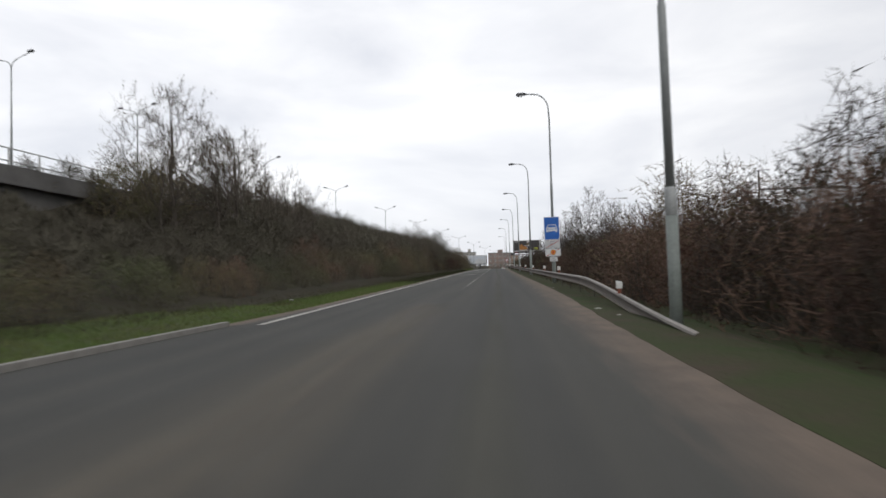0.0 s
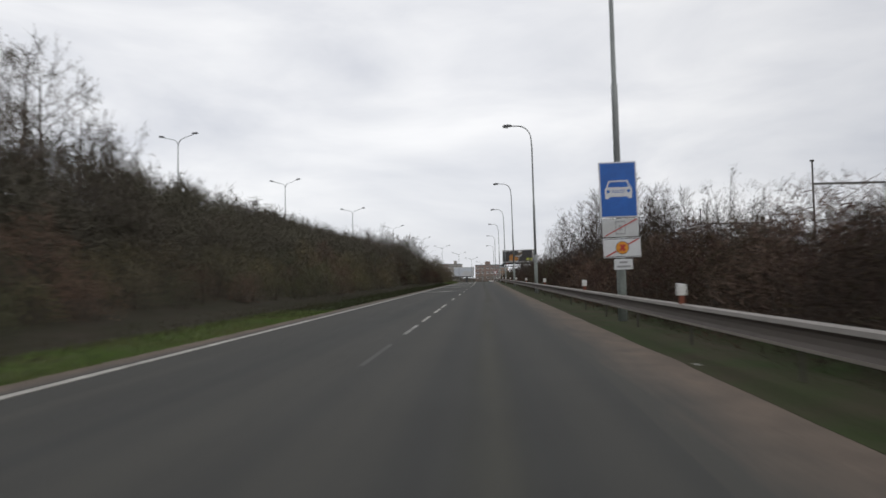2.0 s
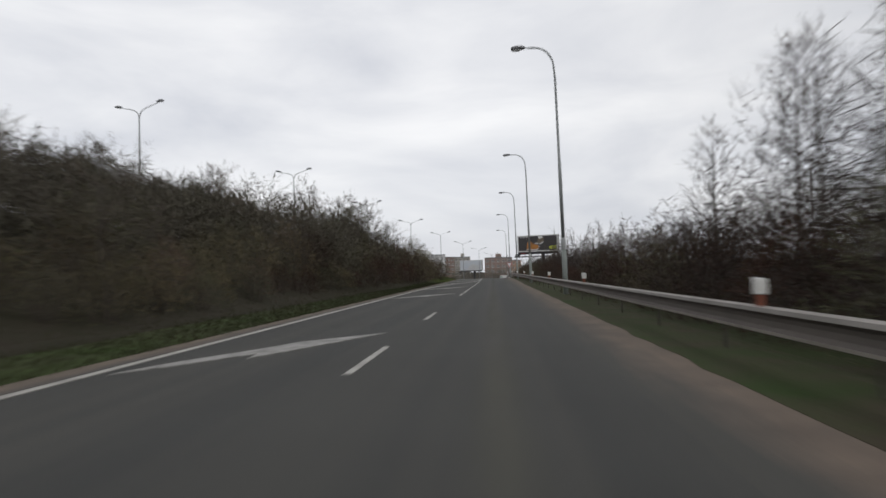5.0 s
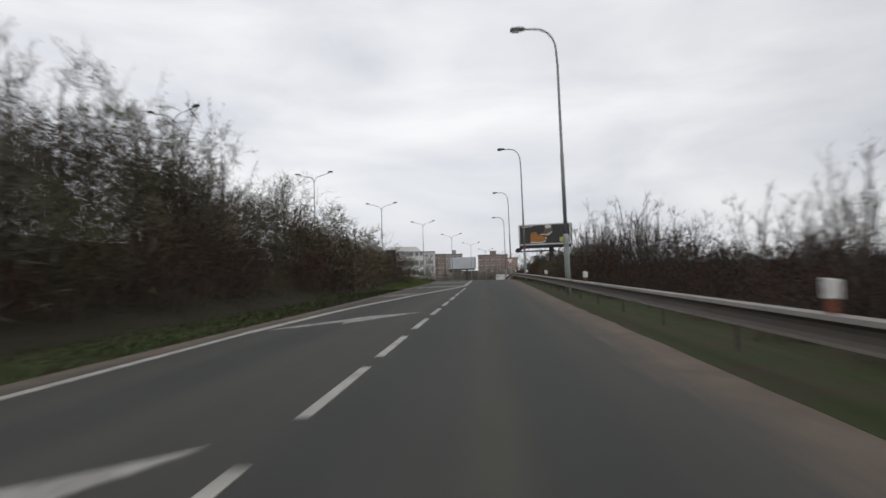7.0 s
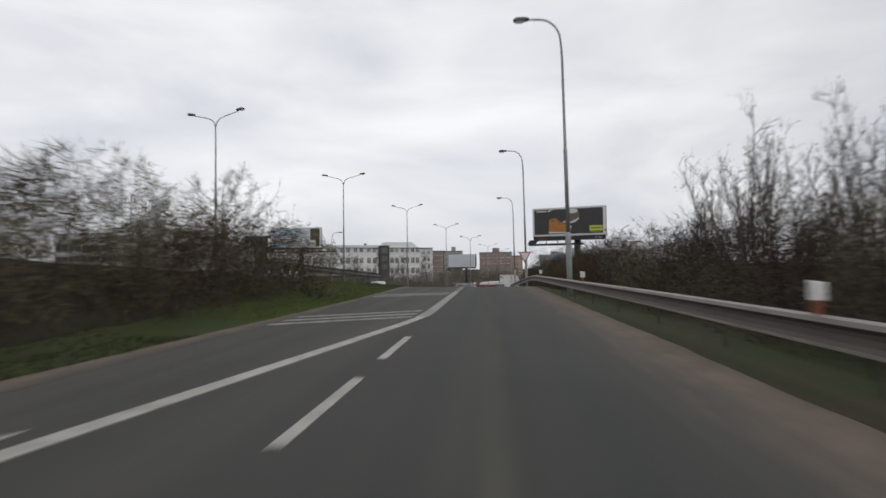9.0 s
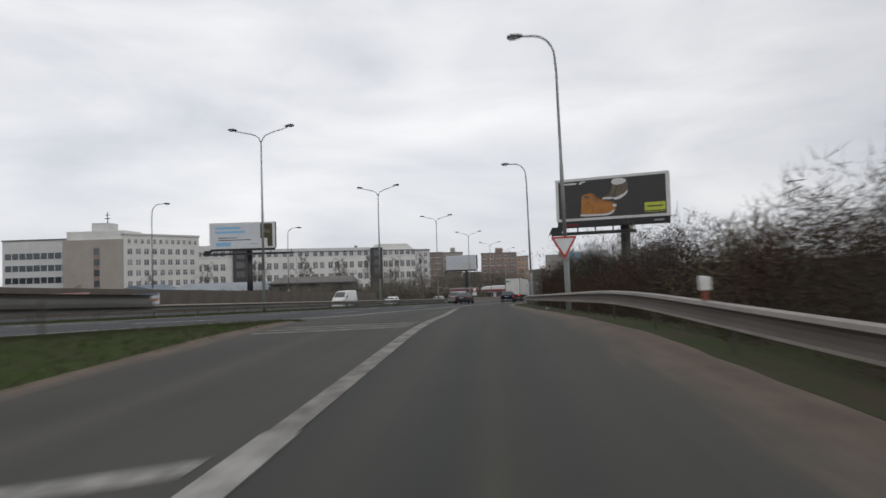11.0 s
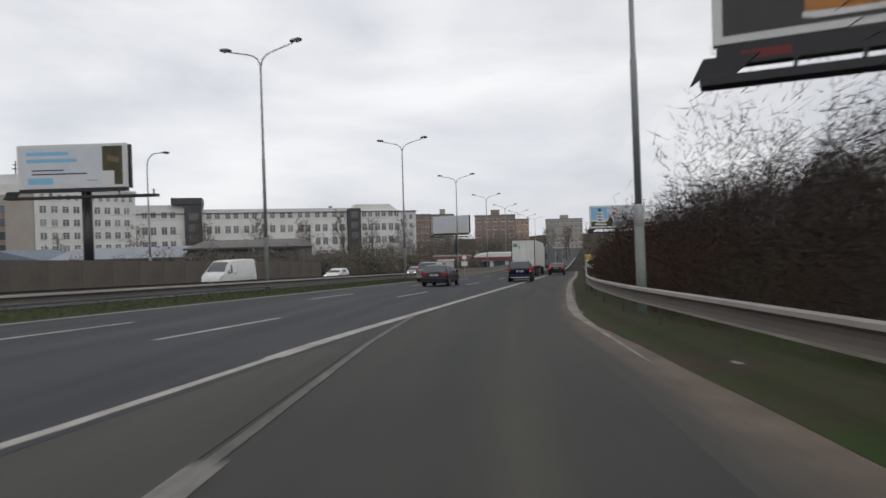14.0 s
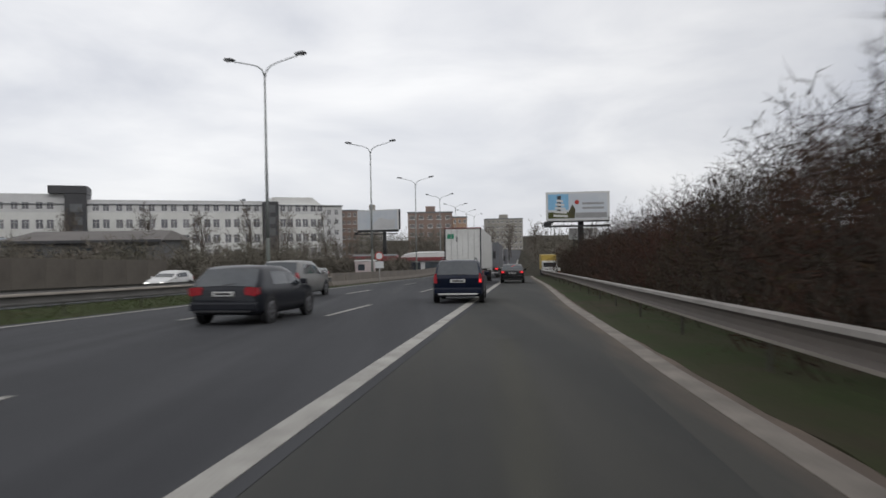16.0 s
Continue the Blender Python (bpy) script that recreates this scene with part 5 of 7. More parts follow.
M_OCHRE = mat("orange_render", (0.40, 0.265, 0.185), rough=0.9, color2=(0.33, 0.22, 0.155), scale=0.2, fine=4, bump=0.1)
M_PANEL = mat("sandy_panel", (0.33, 0.31, 0.272), rough=0.9, color2=(0.26, 0.245, 0.22), scale=0.2, fine=4, bump=0.1)
M_GLASS = mat("window_glass", (0.055, 0.065, 0.075), rough=0.12, vary=0.4, scale=0.3, fine=1, bump=0, spec=0.6,
              per_object=[(0.7, 0.7, 0.75), (1.2, 1.2, 1.2), (0.9, 0.9, 0.95), (2.4, 2.4, 2.3)])
# distance haze is put into the pale far and block pane colours
M_GLASS_FAR_HAZED = mat("distant_window_glass", (0.19, 0.19, 0.20), rough=0.25, vary=0.4, scale=0.3, fine=1, bump=0, spec=0.4,
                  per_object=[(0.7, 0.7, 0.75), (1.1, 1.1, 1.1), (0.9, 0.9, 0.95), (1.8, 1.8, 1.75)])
M_GLASS_BLOCK_HAZED = mat("block_window_glass", (0.17, 0.165, 0.16), rough=0.3, vary=0.4, scale=0.3, fine=1, bump=0, spec=0.4)
M_FRAME = mat("window_frame_white", (0.70, 0.70, 0.69), rough=0.6, vary=0.1, bump=0)
M_ROOF = mat("grey_sheet_roof", (0.17, 0.18, 0.19), rough=0.7, color2=(0.13, 0.14, 0.15), scale=0.3, fine=6, bump=0.15)
M_ROOF_BLUE = mat("blue_grey_sheet_roof", (0.25, 0.275, 0.30), rough=0.7, color2=(0.19, 0.21, 0.23), scale=0.3, fine=6, bump=0.15)
M_ROOF_LIGHT = mat("brown_sheet_roof", (0.13, 0.118, 0.108), rough=0.8, color2=(0.095, 0.086, 0.08), scale=0.3, fine=6, bump=0.15)
M_SHED = mat("shed_wall_grey", (0.13, 0.135, 0.14), rough=0.85, color2=(0.10, 0.095, 0.09), scale=0.25, fine=6, bump=0.15)
M_SHED_BLUE = mat("shed_wall_blue_grey", (0.16, 0.195, 0.235), rough=0.85, color2=(0.115, 0.14, 0.17), scale=0.25, fine=6, bump=0.15)
M_STATION_RED = mat("canopy_red", (0.20, 0.04, 0.045), rough=0.5, vary=0.2, bump=0)
M_PINK = mat("banner_pink", (0.48, 0.30, 0.29), rough=0.8, color2=(0.40, 0.22, 0.22), scale=2, bump=0)


def facing(x, y, z, ax, ay):
    """A pose whose local x runs along (ax, ay) and whose local -y faces the viewer side."""
    return Matrix.Translation((x, y, z)) @ Matrix.Rotation(math.atan2(ay, ax), 4, "Z")


def plate(th, name, x0, x1, z0, z1, y, material, label="", depth=0.004, bevel=0.0):
    return part(name, boxed(x0, x1, y - depth, y, z0, z1, bevel), material, th, label)


def poly_plate(th, name, outline, y, material, label="", depth=0.004):
    bm = bmesh.new()
    prism(bm, outline, y - depth, y)
    bmesh.ops.recalc_face_normals(bm, faces=bm.faces)
    return part(name, bm, material, th, label)


# ---- motor-road sign on its lamp post ----
def motor_road_sign():
    th = thing("road_sign", pose(4.14, 33.62, 0, 0, -1.2, 0), "blue motor-road sign with a white car outline above crossed-out panels", "road sign")
    b = plate(th, "blue_panel", -0.50, 0.50, 2.82, 4.33, 0.0, M_SIGNWHITE, "blue panel with pale border", 0.03, 0.012)
    plate(b, "blue_face", -0.465, 0.465, 2.855, 4.295, -0.03, M_BLUE, "", 0.004)
    car_body = [(-0.36, 3.42), (-0.36, 3.58), (-0.33, 3.64), (0.33, 3.64), (0.36, 3.58), (0.36, 3.42), (0.35, 3.33), (0.26, 3.33), (0.24, 3.38), (-0.24, 3.38), (-0.26, 3.33), (-0.35, 3.33)]
    poly_plate(b, "car_outline", car_body, -0.034, M_SIGNWHITE, "white car symbol", 0.003)
    roof = [(-0.33, 3.64), (-0.25, 3.82), (0.25, 3.82), (0.33, 3.64), (0.285, 3.64), (0.225, 3.785), (-0.225, 3.785), (-0.285, 3.64)]
    poly_plate(b, "car_roof", roof, -0.0345, M_SIGNWHITE, "", 0.003)
    for s in (-1, 1):
        poly_plate(b, "car_lamp", [(s * 0.27 + 0.045 * math.cos(k * math.tau / 12), 3.53 + 0.045 * math.sin(k * math.tau / 12)) for k in range(12)], -0.038, M_BLUE, "", 0.002)
    for z in (3.50, 3.55):
        plate(b, "grille", -0.18, 0.18, z - 0.008, z + 0.008, -0.038, M_BLUE, "", 0.002)
    g = plate(th, "grey_panel", -0.47, 0.49, 2.30, 2.79, 0.0, M_SIGNGREY, "pale grey panel with a dark red bar across", 0.03, 0.01)
    plate(g, "symbol", -0.13, 0.14, 2.36, 2.73, -0.03, M_SIGNBACK, "", 0.002)
    plate(g, "symbol", -0.10, 0.11, 2.40, 2.69, -0.033, M_SIGNGREY, "", 0.002)
    plate(g, "symbol", -0.04, 0.05, 2.47, 2.62, -0.036, M_SIGNBACK, "", 0.002)
    poly_plate(g, "red_bar", [(-0.455, 2.32), (-0.40, 2.32), (0.475, 2.76), (0.42, 2.77)], -0.040, M_RED, "", 0.003)
    w = plate(th, "white_panel", -0.47, 0.52, 1.74, 2.27, 0.0, M_SIGNWHITE, "white panel with an orange disc and a dark red bar across", 0.03, 0.01)
    plate(w, "border", -0.46, 0.51, 2.235, 2.25, -0.031, M_BLACK, "", 0.002)
    plate(w, "border", -0.46, 0.51, 1.76, 1.775, -0.031, M_BLACK, "", 0.002)
    poly_plate(w, "red_bar", [(-0.44, 1.78), (-0.36, 1.78), (0.50, 2.23), (0.42, 2.23)], -0.034, M_RED, "", 0.003)
    ring = [(0.03 + 0.175 * math.cos(k * math.tau / 28), 2.005 + 0.175 * math.sin(k * math.tau / 28)) for k in range(28)]
    poly_plate(w, "orange_rim", ring, -0.038, M_BLACK, "", 0.003)
    poly_plate(w, "orange_disc", [(0.03 + (x - 0.03) * 0.92, 2.005 + (z - 2.005) * 0.92) for x, z in ring], -0.042, M_YELLOW, "", 0.003)
    poly_plate(w, "red_mark", [(-0.06, 1.93), (0.0, 1.91), (0.12, 2.07), (0.06, 2.10)], -0.046, M_RED, "", 0.002)
    poly_plate(w, "red_mark", [(-0.05, 2.08), (0.0, 2.10), (0.12, 1.94), (0.06, 1.91)], -0.047, M_RED, "", 0.002)
    s = plate(th, "small_panel", -0.20, 0.29, 1.42, 1.70, 0.0, M_SIGNWHITE, "small white panel with two lines of unreadable writing", 0.02, 0.008)
    for z, a, c in ((1.615, -0.06, 0.15), (1.50, -0.14, 0.23)):
        plate(s, "writing_bar", a, c, z - 0.028, z + 0.028, -0.021, M_SIGNBACK, "", 0.002)
    bm = bmesh.new()
    for z in (1.9, 2.5, 3.1, 4.0):
        box(bm, -0.16, 0.16, 0.0, 0.36, z - 0.02, z + 0.02)
    part("bracket", bm, M_SIGNBACK, th)


motor_road_sign()


def yield_sign():
    th = thing("yield_sign", pose(3.22, 183.42, 0, 0, -1.0, 0), "white triangular give-way sign with a red border on a lamp post", "road sign")
    z0, z1, w = 1.66, 2.68, 0.59

    def tri_(s, lift):
        cz = z1 - (z1 - z0) / 3
        pts = [(-w, z1), (w, z1), (0, z0)]
        out = []
        for i, (x, z) in enumerate(pts):
            for o in (pts[i - 1], pts[(i + 1) % 3]):
                out.append((x + (o[0] - x) * 0.05, z + (o[1] - z) * 0.05))
        return [(x * s, cz + (z - cz) * s) for x, z in out]
    r = poly_plate(th, "sign_plate", tri_(1.0, 0), 0.0, M_RED, "red-bordered triangle", 0.02)
    poly_plate(r, "white_face", tri_(0.74, 0), -0.02, M_SIGNWHITE, "pale grey-white face", 0.004)
    bm = bmesh.new()
    for z in (2.2, 2.55):
        box(bm, -0.15, 0.15, 0.0, 0.30, z - 0.02, z + 0.02)
    part("bracket", bm, M_SIGNBACK, th)


yield_sign()


# ---- large billboards on single posts ----
def billboard(m, width, z0, z1, base, post_x, post_r, label, frame_mat, face_mat, catwalk=(0, 1), drop=0.55):
    """A framed face on a thick post, with skirt, brackets and a service catwalk. Local x runs along the face from its left end."""
    th = thing("billboard", m, label, "billboard")
    part("frame", boxed(0, width, -0.02, 0.35, z0, z1, 0.03), frame_mat, th, "white painted frame")
    face = part("face", boxed(0.28, width - 0.28, -0.035, -0.022, z0 + 0.24, z1 - 0.24), face_mat, th, "printed poster face")
    part("skirt", boxed(0.1, width - 0.05, 0.0, 0.5, z0 - drop, z0 - 0.01, 0.02), M_BLACK, th, "black skirt under the face")
    bm = bmesh.new()
    tube(bm, [(post_x, 0.7, base - 0.5), (post_x, 0.7, z0 - 0.2)], [post_r, post_r], 20)
    part("post", bm, M_BLACK, th, "thick dark steel post", True)
    part("back_panel", boxed(0.1, width - 0.1, 0.9, 1.3, z0, z1, 0.02), M_BLACK, th, "dark back of the second face")
    zc = z0 - drop - 0.42
    a, b = catwalk[0] * width - 0.3, catwalk[1] * width
    part("catwalk", boxed(a, b, -0.85, -0.1, zc - 0.26, zc, 0.02), M_BLACK, th, "black service catwalk")
    n = 5
    for i in range(n):
        x = a + 0.8 + (b - a - 1.2) * i / (n - 1)
        part("hanger", boxed(x - 0.05, x + 0.05, -0.5, -0.4, zc - 0.05, z0 - drop + 0.05), M_BLACK, th)
    bm = bmesh.new()
    prism(bm, [(a - 0.25, zc - 0.2), (a + 0.1, zc + 0.5), (a + 1.5, zc + 0.5), (a + 0.9, zc + 0.02), (a, zc - 0.02)], -0.8, -0.6)
    bmesh.ops.recalc_face_normals(bm, faces=bm.faces)
    part("end_bracket", bm, M_BLACK, th)
    return th, face


def shoe_poster():
    dx, dy = 15.06 - 5.87, 209.95 - 213.68
    w = math.hypot(dx, dy)
    m = facing(5.87, 213.68, 0, dx, dy)
    th, f = billboard(m, w, 5.45, 9.3, -2.5, 6.0, 0.42, "large billboard with a dark poster of two shoes above leafless scrub", M_PALE, M_POSTER_DARK, (0.0, 0.72), 0.6)
    y = -0.036
    def fit_tan(pts):
        return [(2.3 + (x - 2.15) * 1.08, 5.9 + (z - 5.92) * 1.24) for x, z in pts]

    def fit_taupe(pts):
        return [(4.25 + (x - 4.1) * 1.1, 7.12 + (z - 7.18) * 1.13) for x, z in pts]
    tan = [(2.15, 6.0), (2.17, 6.4), (2.2, 6.75), (2.22, 7.1), (2.27, 7.32), (2.42, 7.42), (2.6, 7.45), (2.8, 7.46), (2.95, 7.42), (3.05, 7.3), (3.2, 7.15), (3.42, 7.02), (3.7, 6.92), (4.0, 6.84), (4.3, 6.75), (4.58, 6.68), (4.75, 6.57),
           (4.84, 6.44), (4.86, 6.28), (4.82, 6.05), (4.3, 5.92)]
    poly_plate(f, "tan_shoe", fit_tan([(x * 0.97 + 0.34, z * 0.94 + 0.5) for x, z in tan]), y, M_TAN_DEEP, "tan ankle shoe behind the first", 0.002)
    poly_plate(f, "tan_sole", fit_tan([(4.5, 6.5), (4.9, 6.62), (5.08, 6.6), (5.06, 6.46), (4.7, 6.36)]), y - 0.0025, M_PALE, "pale sole", 0.001)
    poly_plate(f, "tan_shoe", fit_tan(tan), y, M_TAN, "tan ankle shoe", 0.004)
    poly_plate(f, "tan_sole", fit_tan([(2.1, 6.02), (2.12, 5.9), (2.4, 5.85), (4.3, 5.84), (4.7, 5.94), (4.9, 6.12), (4.88, 6.24), (4.6, 6.06), (4.3, 5.98), (3.2, 5.97)]), y - 0.004, M_PALE, "pale sole", 0.003)
    poly_plate(f, "shoe_opening", fit_tan([(2.36, 7.25), (2.48, 7.36), (2.7, 7.36), (2.9, 7.27), (2.84, 7.13), (2.6, 7.1)]), y - 0.004, M_TAUPE, "", 0.003)
    poly_plate(f, "seam", fit_tan([(3.3, 6.95), (3.36, 6.97), (3.12, 6.1), (3.05, 6.1)]), y - 0.004, M_TAN_DEEP, "", 0.003)
    poly_plate(f, "seam", fit_tan([(2.2, 6.62), (2.2, 6.56), (2.75, 6.78), (3.16, 6.42), (3.18, 6.5), (2.78, 6.86)]), y - 0.004, M_TAN_DEEP, "", 0.003)
    for k in range(4):
        poly_plate(f, "lace", fit_tan([(2.98 + 0.17 * k, 7.06 - 0.08 * k), (3.2 + 0.17 * k, 7.14 - 0.1 * k), (3.25 + 0.17 * k, 7.09 - 0.1 * k), (3.02 + 0.17 * k, 7.01 - 0.08 * k)]), y - 0.005, M_TAUPE, "", 0.002)
    tau = [(4.15, 7.42), (4.4, 7.56), (4.6, 7.66), (4.75, 7.85), (4.85, 8.08), (4.9, 8.35), (4.95, 8.6), (5.35, 8.72), (6.05, 8.55), (6.13, 8.4), (6.15, 8.2), (6.1, 7.85), (5.85, 7.65), (5.6, 7.5), (5.3, 7.42), (5.0, 7.38)]
    poly_plate(f, "taupe_shoe", fit_taupe(tau), y, M_TAUPE, "taupe ankle shoe", 0.004)
    poly_plate(f, "taupe_sole", fit_taupe([(4.1, 7.42), (4.7, 7.45), (5.0, 7.36), (5.3, 7.42), (5.8, 7.62), (6.1, 7.88), (6.12, 7.74), (5.9, 7.48), (5.5, 7.25), (5.1, 7.18), (4.95, 7.3), (4.7, 7.26), (4.1, 7.3)]), y - 0.004, M_PALE, "pale sole", 0.003)
    poly_plate(f, "seam", fit_taupe([(5.0, 7.42), (5.06, 7.44), (5.35, 8.3), (5.28, 8.3)]), y - 0.0045, M_POSTER_DARK, "", 0.002)
    poly_plate(f, "shoe_lining", fit_taupe([(4.9, 8.5), (4.84, 8.62), (4.92, 8.74), (5.1, 8.84), (5.4, 8.88), (5.7, 8.84), (5.95, 8.72), (6.02, 8.6), (5.85, 8.44), (5.6, 8.36), (5.2, 8.34), (5.0, 8.4)]), y - 0.004, M_PALE, "pale fleece lining", 0.003)
    plate(f, "brand_bar", 0.62, 1.98, 8.76, 8.9, y, M_PALE, "plain pale bar", 0.003)
    poly_plate(f, "brand_mark", [(2.15, 8.74), (2.3, 8.94), (2.75, 8.99), (2.82, 8.9), (2.45, 8.82), (2.4, 8.72)], y, M_PALE, "", 0.003)
    plate(f, "lime_panel", 7.85, 9.56, 6.0, 6.7, y, M_LIME, "lime-yellow panel", 0.003)
    plate(f, "brand_bar", 8.05, 9.36, 6.3, 6.42, y - 0.004, M_POSTER_DARK, "", 0.003)
    plate(f, "underline", 7.85, 9.56, 5.86, 5.9, y, M_LIME, "", 0.003)
    sk = [o for o in th.children if o.name.startswith("skirt")][0]
    plate(sk, "red_writing_bar", 0.75, 2.0, 4.98, 5.22, -0.001, M_DEEPRED, "faded red bar", 0.003)
    plate(sk, "number_bar", 8.6, 9.4, 5.08, 5.22, -0.001, M_SIGNBACK, "", 0.003)


shoe_poster()


def left_poster():
    th, f = billboard(facing(-44.5, 251.5, 0, 10.3, 0.5), 10.35, 5.75, 9.85, -3.4, 6.1, 0.45,
                      "large billboard with a pale blue poster standing behind the concrete wall", M_PALE, M_POSTER_ICE, (-0.03, 1.3), 0.35)
    y = -0.036
    plate(f, "picture_panel", 8.1, 10.0, 6.0, 9.6, y, M_OLIVE, "dark olive picture", 0.003)
    plate(f, "picture_panel", 8.0, 9.2, 6.0, 7.3, y - 0.004, M_PALE, "", 0.003)
    poly_plate(f, "picture_mark", [(8.5, 8.3), (9.6, 8.0), (9.7, 8.5), (8.6, 8.8)], y - 0.004, M_TAUPE, "", 0.003)
    for z, a, b, hh in ((9.0, 0.9, 4.9, 0.17), (8.35, 0.9, 5.7, 0.17)):
        plate(f, "headline_bar", a, b, z - hh, z + hh, y, M_SKYBLUE, "light blue bar", 0.003)
    for z, a, b in ((7.45, 1.4, 4.4), (7.1, 1.4, 6.6)):
        plate(f, "writing_bar", a, b, z - 0.06, z + 0.06, y, M_BLACK, "", 0.003)
    plate(f, "blue_panel", 1.0, 3.4, 6.15, 6.75, y, M_SKYBLUE, "sky-blue panel", 0.003)
    plate(f, "writing_bar", 6.6, 7.6, 6.4, 6.5, y, M_SIGNBACK, "", 0.003)


left_poster()


def far_posters():
    th, f = billboard(facing(16.75, 306.0, 0, 8.2, -1.6), 8.35, 1.15, 5.0, -5.9, 4.6, 0.4,
                      "far billboard with a colourful building poster above the scrub", M_PALE, M_POSTER_ICE, (0.0, 1.0), 0.2)
    y = -0.036
    plate(f, "picture_panel", 0.3, 3.4, 1.45, 2.3, y, M_LEAF_GREEN, "green ground", 0.003)
    plate(f, "sky_panel", 0.3, 3.0, 2.6, 4.7, y, M_SKYBLUE, "", 0.003)
    for k in range(5):
        poly_plate(f, "picture_tier", [(1.0 + 0.1 * k, 1.7 + 0.5 * k), (2.9 - 0.15 * k, 1.6 + 0.5 * k), (2.9 - 0.15 * k, 1.9 + 0.5 * k), (1.0 + 0.1 * k, 2.0 + 0.5 * k)], y - 0.004, M_PALE, "", 0.003)
    plate(f, "picture_tower", 1.5, 2.0, 2.3, 4.5, y - 0.002, M_TOWER, "", 0.002)
    poly_plate(f, "picture_tree", [(3.0, 1.45), (3.0, 2.3), (3.5, 3.3), (3.9, 2.6), (3.8, 1.45)], y - 0.002, M_OLIVE, "", 0.002)
    plate(f, "shade_band", 3.9, 8.0, 1.5, 2.2, y - 0.001, M_SIGNBACK, "", 0.002)
    poly_plate(f, "red_mark", [(4.1 + 0.3 * math.cos(k * math.tau / 12), 3.6 + 0.3 * math.sin(k * math.tau / 12)) for k in range(12)], y, M_RED, "", 0.003)
    for z in (3.4, 2.8):
        plate(f, "writing_bar", 4.8, 7.6, z - 0.14, z + 0.14, y, M_SIGNBACK, "", 0.003)
    th2, f2 = billboard(facing(-18.0, 394.0, 0, 11.6, -7.5), 13.5, 1.6, 6.9, -7.5, 8.6, 0.5,
                        "distant billboard with a grey landscape poster", M_PALE, M_POSTER_ICE, (0.0, 1.0), 0.6)
    poly_plate(f2, "picture_panel", [(5.0, 1.9), (5.6, 3.6), (8.0, 4.8), (10.5, 4.2), (12.6, 4.4), (12.6, 1.9)], y, M_FACADE_GREY, "grey hill picture", 0.003)
    sg = thing("info_board", facing(20.5, 309, 0, 4.5, -0.8), "small white board on dark legs beneath a billboard", "sign board")
    part("board", boxed(0, 4.0, 0, 0.12, -1.4, 0.2, 0.02), M_PALE, sg)
    for x in (0.6, 3.2):
        part("leg", boxed(x, x + 0.2, 0.14, 0.3, -7.0, 0.0), M_BLACK, sg)


far_posters()


# ---- wall, banners, median barrier, bridge edge ----
def noise_wall():
    th = thing("wall_concrete", Matrix.Identity(4), "weathered brown concrete wall beside the opposite carriageway", "wall", kind="structure")
    a = Vector((1, 0.155)).normalized()
    y = 150.0
    base = boxed(-0.08, 0.08, 0.004, 2.996, -0.4, 2.35, 0.008)
    me = None
    while y < 279:
        if me is None:
            ob = part("wall_panel", base, M_WALL, th)
            me = ob.data
            pm = part("wall_post", boxed(-0.095, 0.095, -0.06, 0.06, -0.4, 2.36, 0.01), M_WALL, th)
        else:
            ob = new("wall_panel", me)
            ob.parent = th
            pm = new("wall_post", pm.data)
            pm.parent = th
        x = x_med(y) - 17.2
        tilt = Matrix.Rotation(math.atan(z_main(y + 3) - z_main(y)) / 3, 4, "X")
        ob.matrix_basis = Matrix.Translation((x, y, z_main(y))) @ Matrix.Rotation(-MAIN_TURN, 4, "Z") @ tilt
        pm.matrix_basis = Matrix.Translation((x, y, z_main(y)))
        y += 3.0 * math.cos(MAIN_TURN)


noise_wall()


def banner(y, w, face, bars, label):
    th = thing("banner", Matrix.Translation((x_med(y) - 16.95, y, z_main(y))) @ Matrix.Rotation(math.pi / 2 - MAIN_TURN, 4, "Z"), label, "banner")
    b = part("cloth", boxed(0, w, -0.03, 0.0, 0.75, 1.85, 0.005), face, th)
    for x0, x1, z, mm in bars:
        plate(b, "writing_bar", x0, x1, z - 0.12, z + 0.12, -0.031, mm, "", 0.003)


banner(203.0, 4.2, M_PINK, [(0.3, 3.9, 1.55, M_RED), (0.4, 3.7, 1.05, M_RED)], "faded pink banner with unreadable red writing hung on the wall")
banner(212.5, 3.6, M_POSTER_ICE, [(0.1, 3.4, 1.75, M_SHED_BLUE), (2.2, 3.4, 1.2, M_TAN)], "pale banner with a small picture hung on the wall")


def jersey_barrier():
    th = thing("median_barrier", Matrix.Identity(4), "pale concrete safety barrier along the median", "concrete barrier", kind="structure")
    bm = bmesh.new()
    prism(bm, [(-0.32, -0.2), (0.32, -0.2), (0.32, 0.08), (0.16, 0.35), (0.1, 0.98), (-0.1, 0.98), (-0.16, 0.35), (-0.32, 0.08)], 0.0, 3.96)
    bmesh.ops.recalc_face_normals(bm, faces=bm.faces)
    ob = part("barrier_block", bm, M_WALL_PALE, th)
    y = 268.5
    first = True
    while y < 420:
        if not first:
            ob2 = new("barrier_block", ob.data)
            ob2.parent = th
        else:
            ob2, first = ob, False
        ob2.matrix_basis = Matrix.Translation((x_med(y) + 1.6, y, z_main(y))) @ Matrix.Rotation(-MAIN_TURN, 4, "Z") @ Matrix.Rotation(math.atan((z_main(y + 4) - z_main(y)) / 4), 4, "X")
        y += 3.95


M_WALL_PALE = mat("barrier_concrete", (0.20, 0.175, 0.15), rough=0.92, color2=(0.14, 0.125, 0.11), scale=0.5, fine=14, bump=0.3)
jersey_barrier()


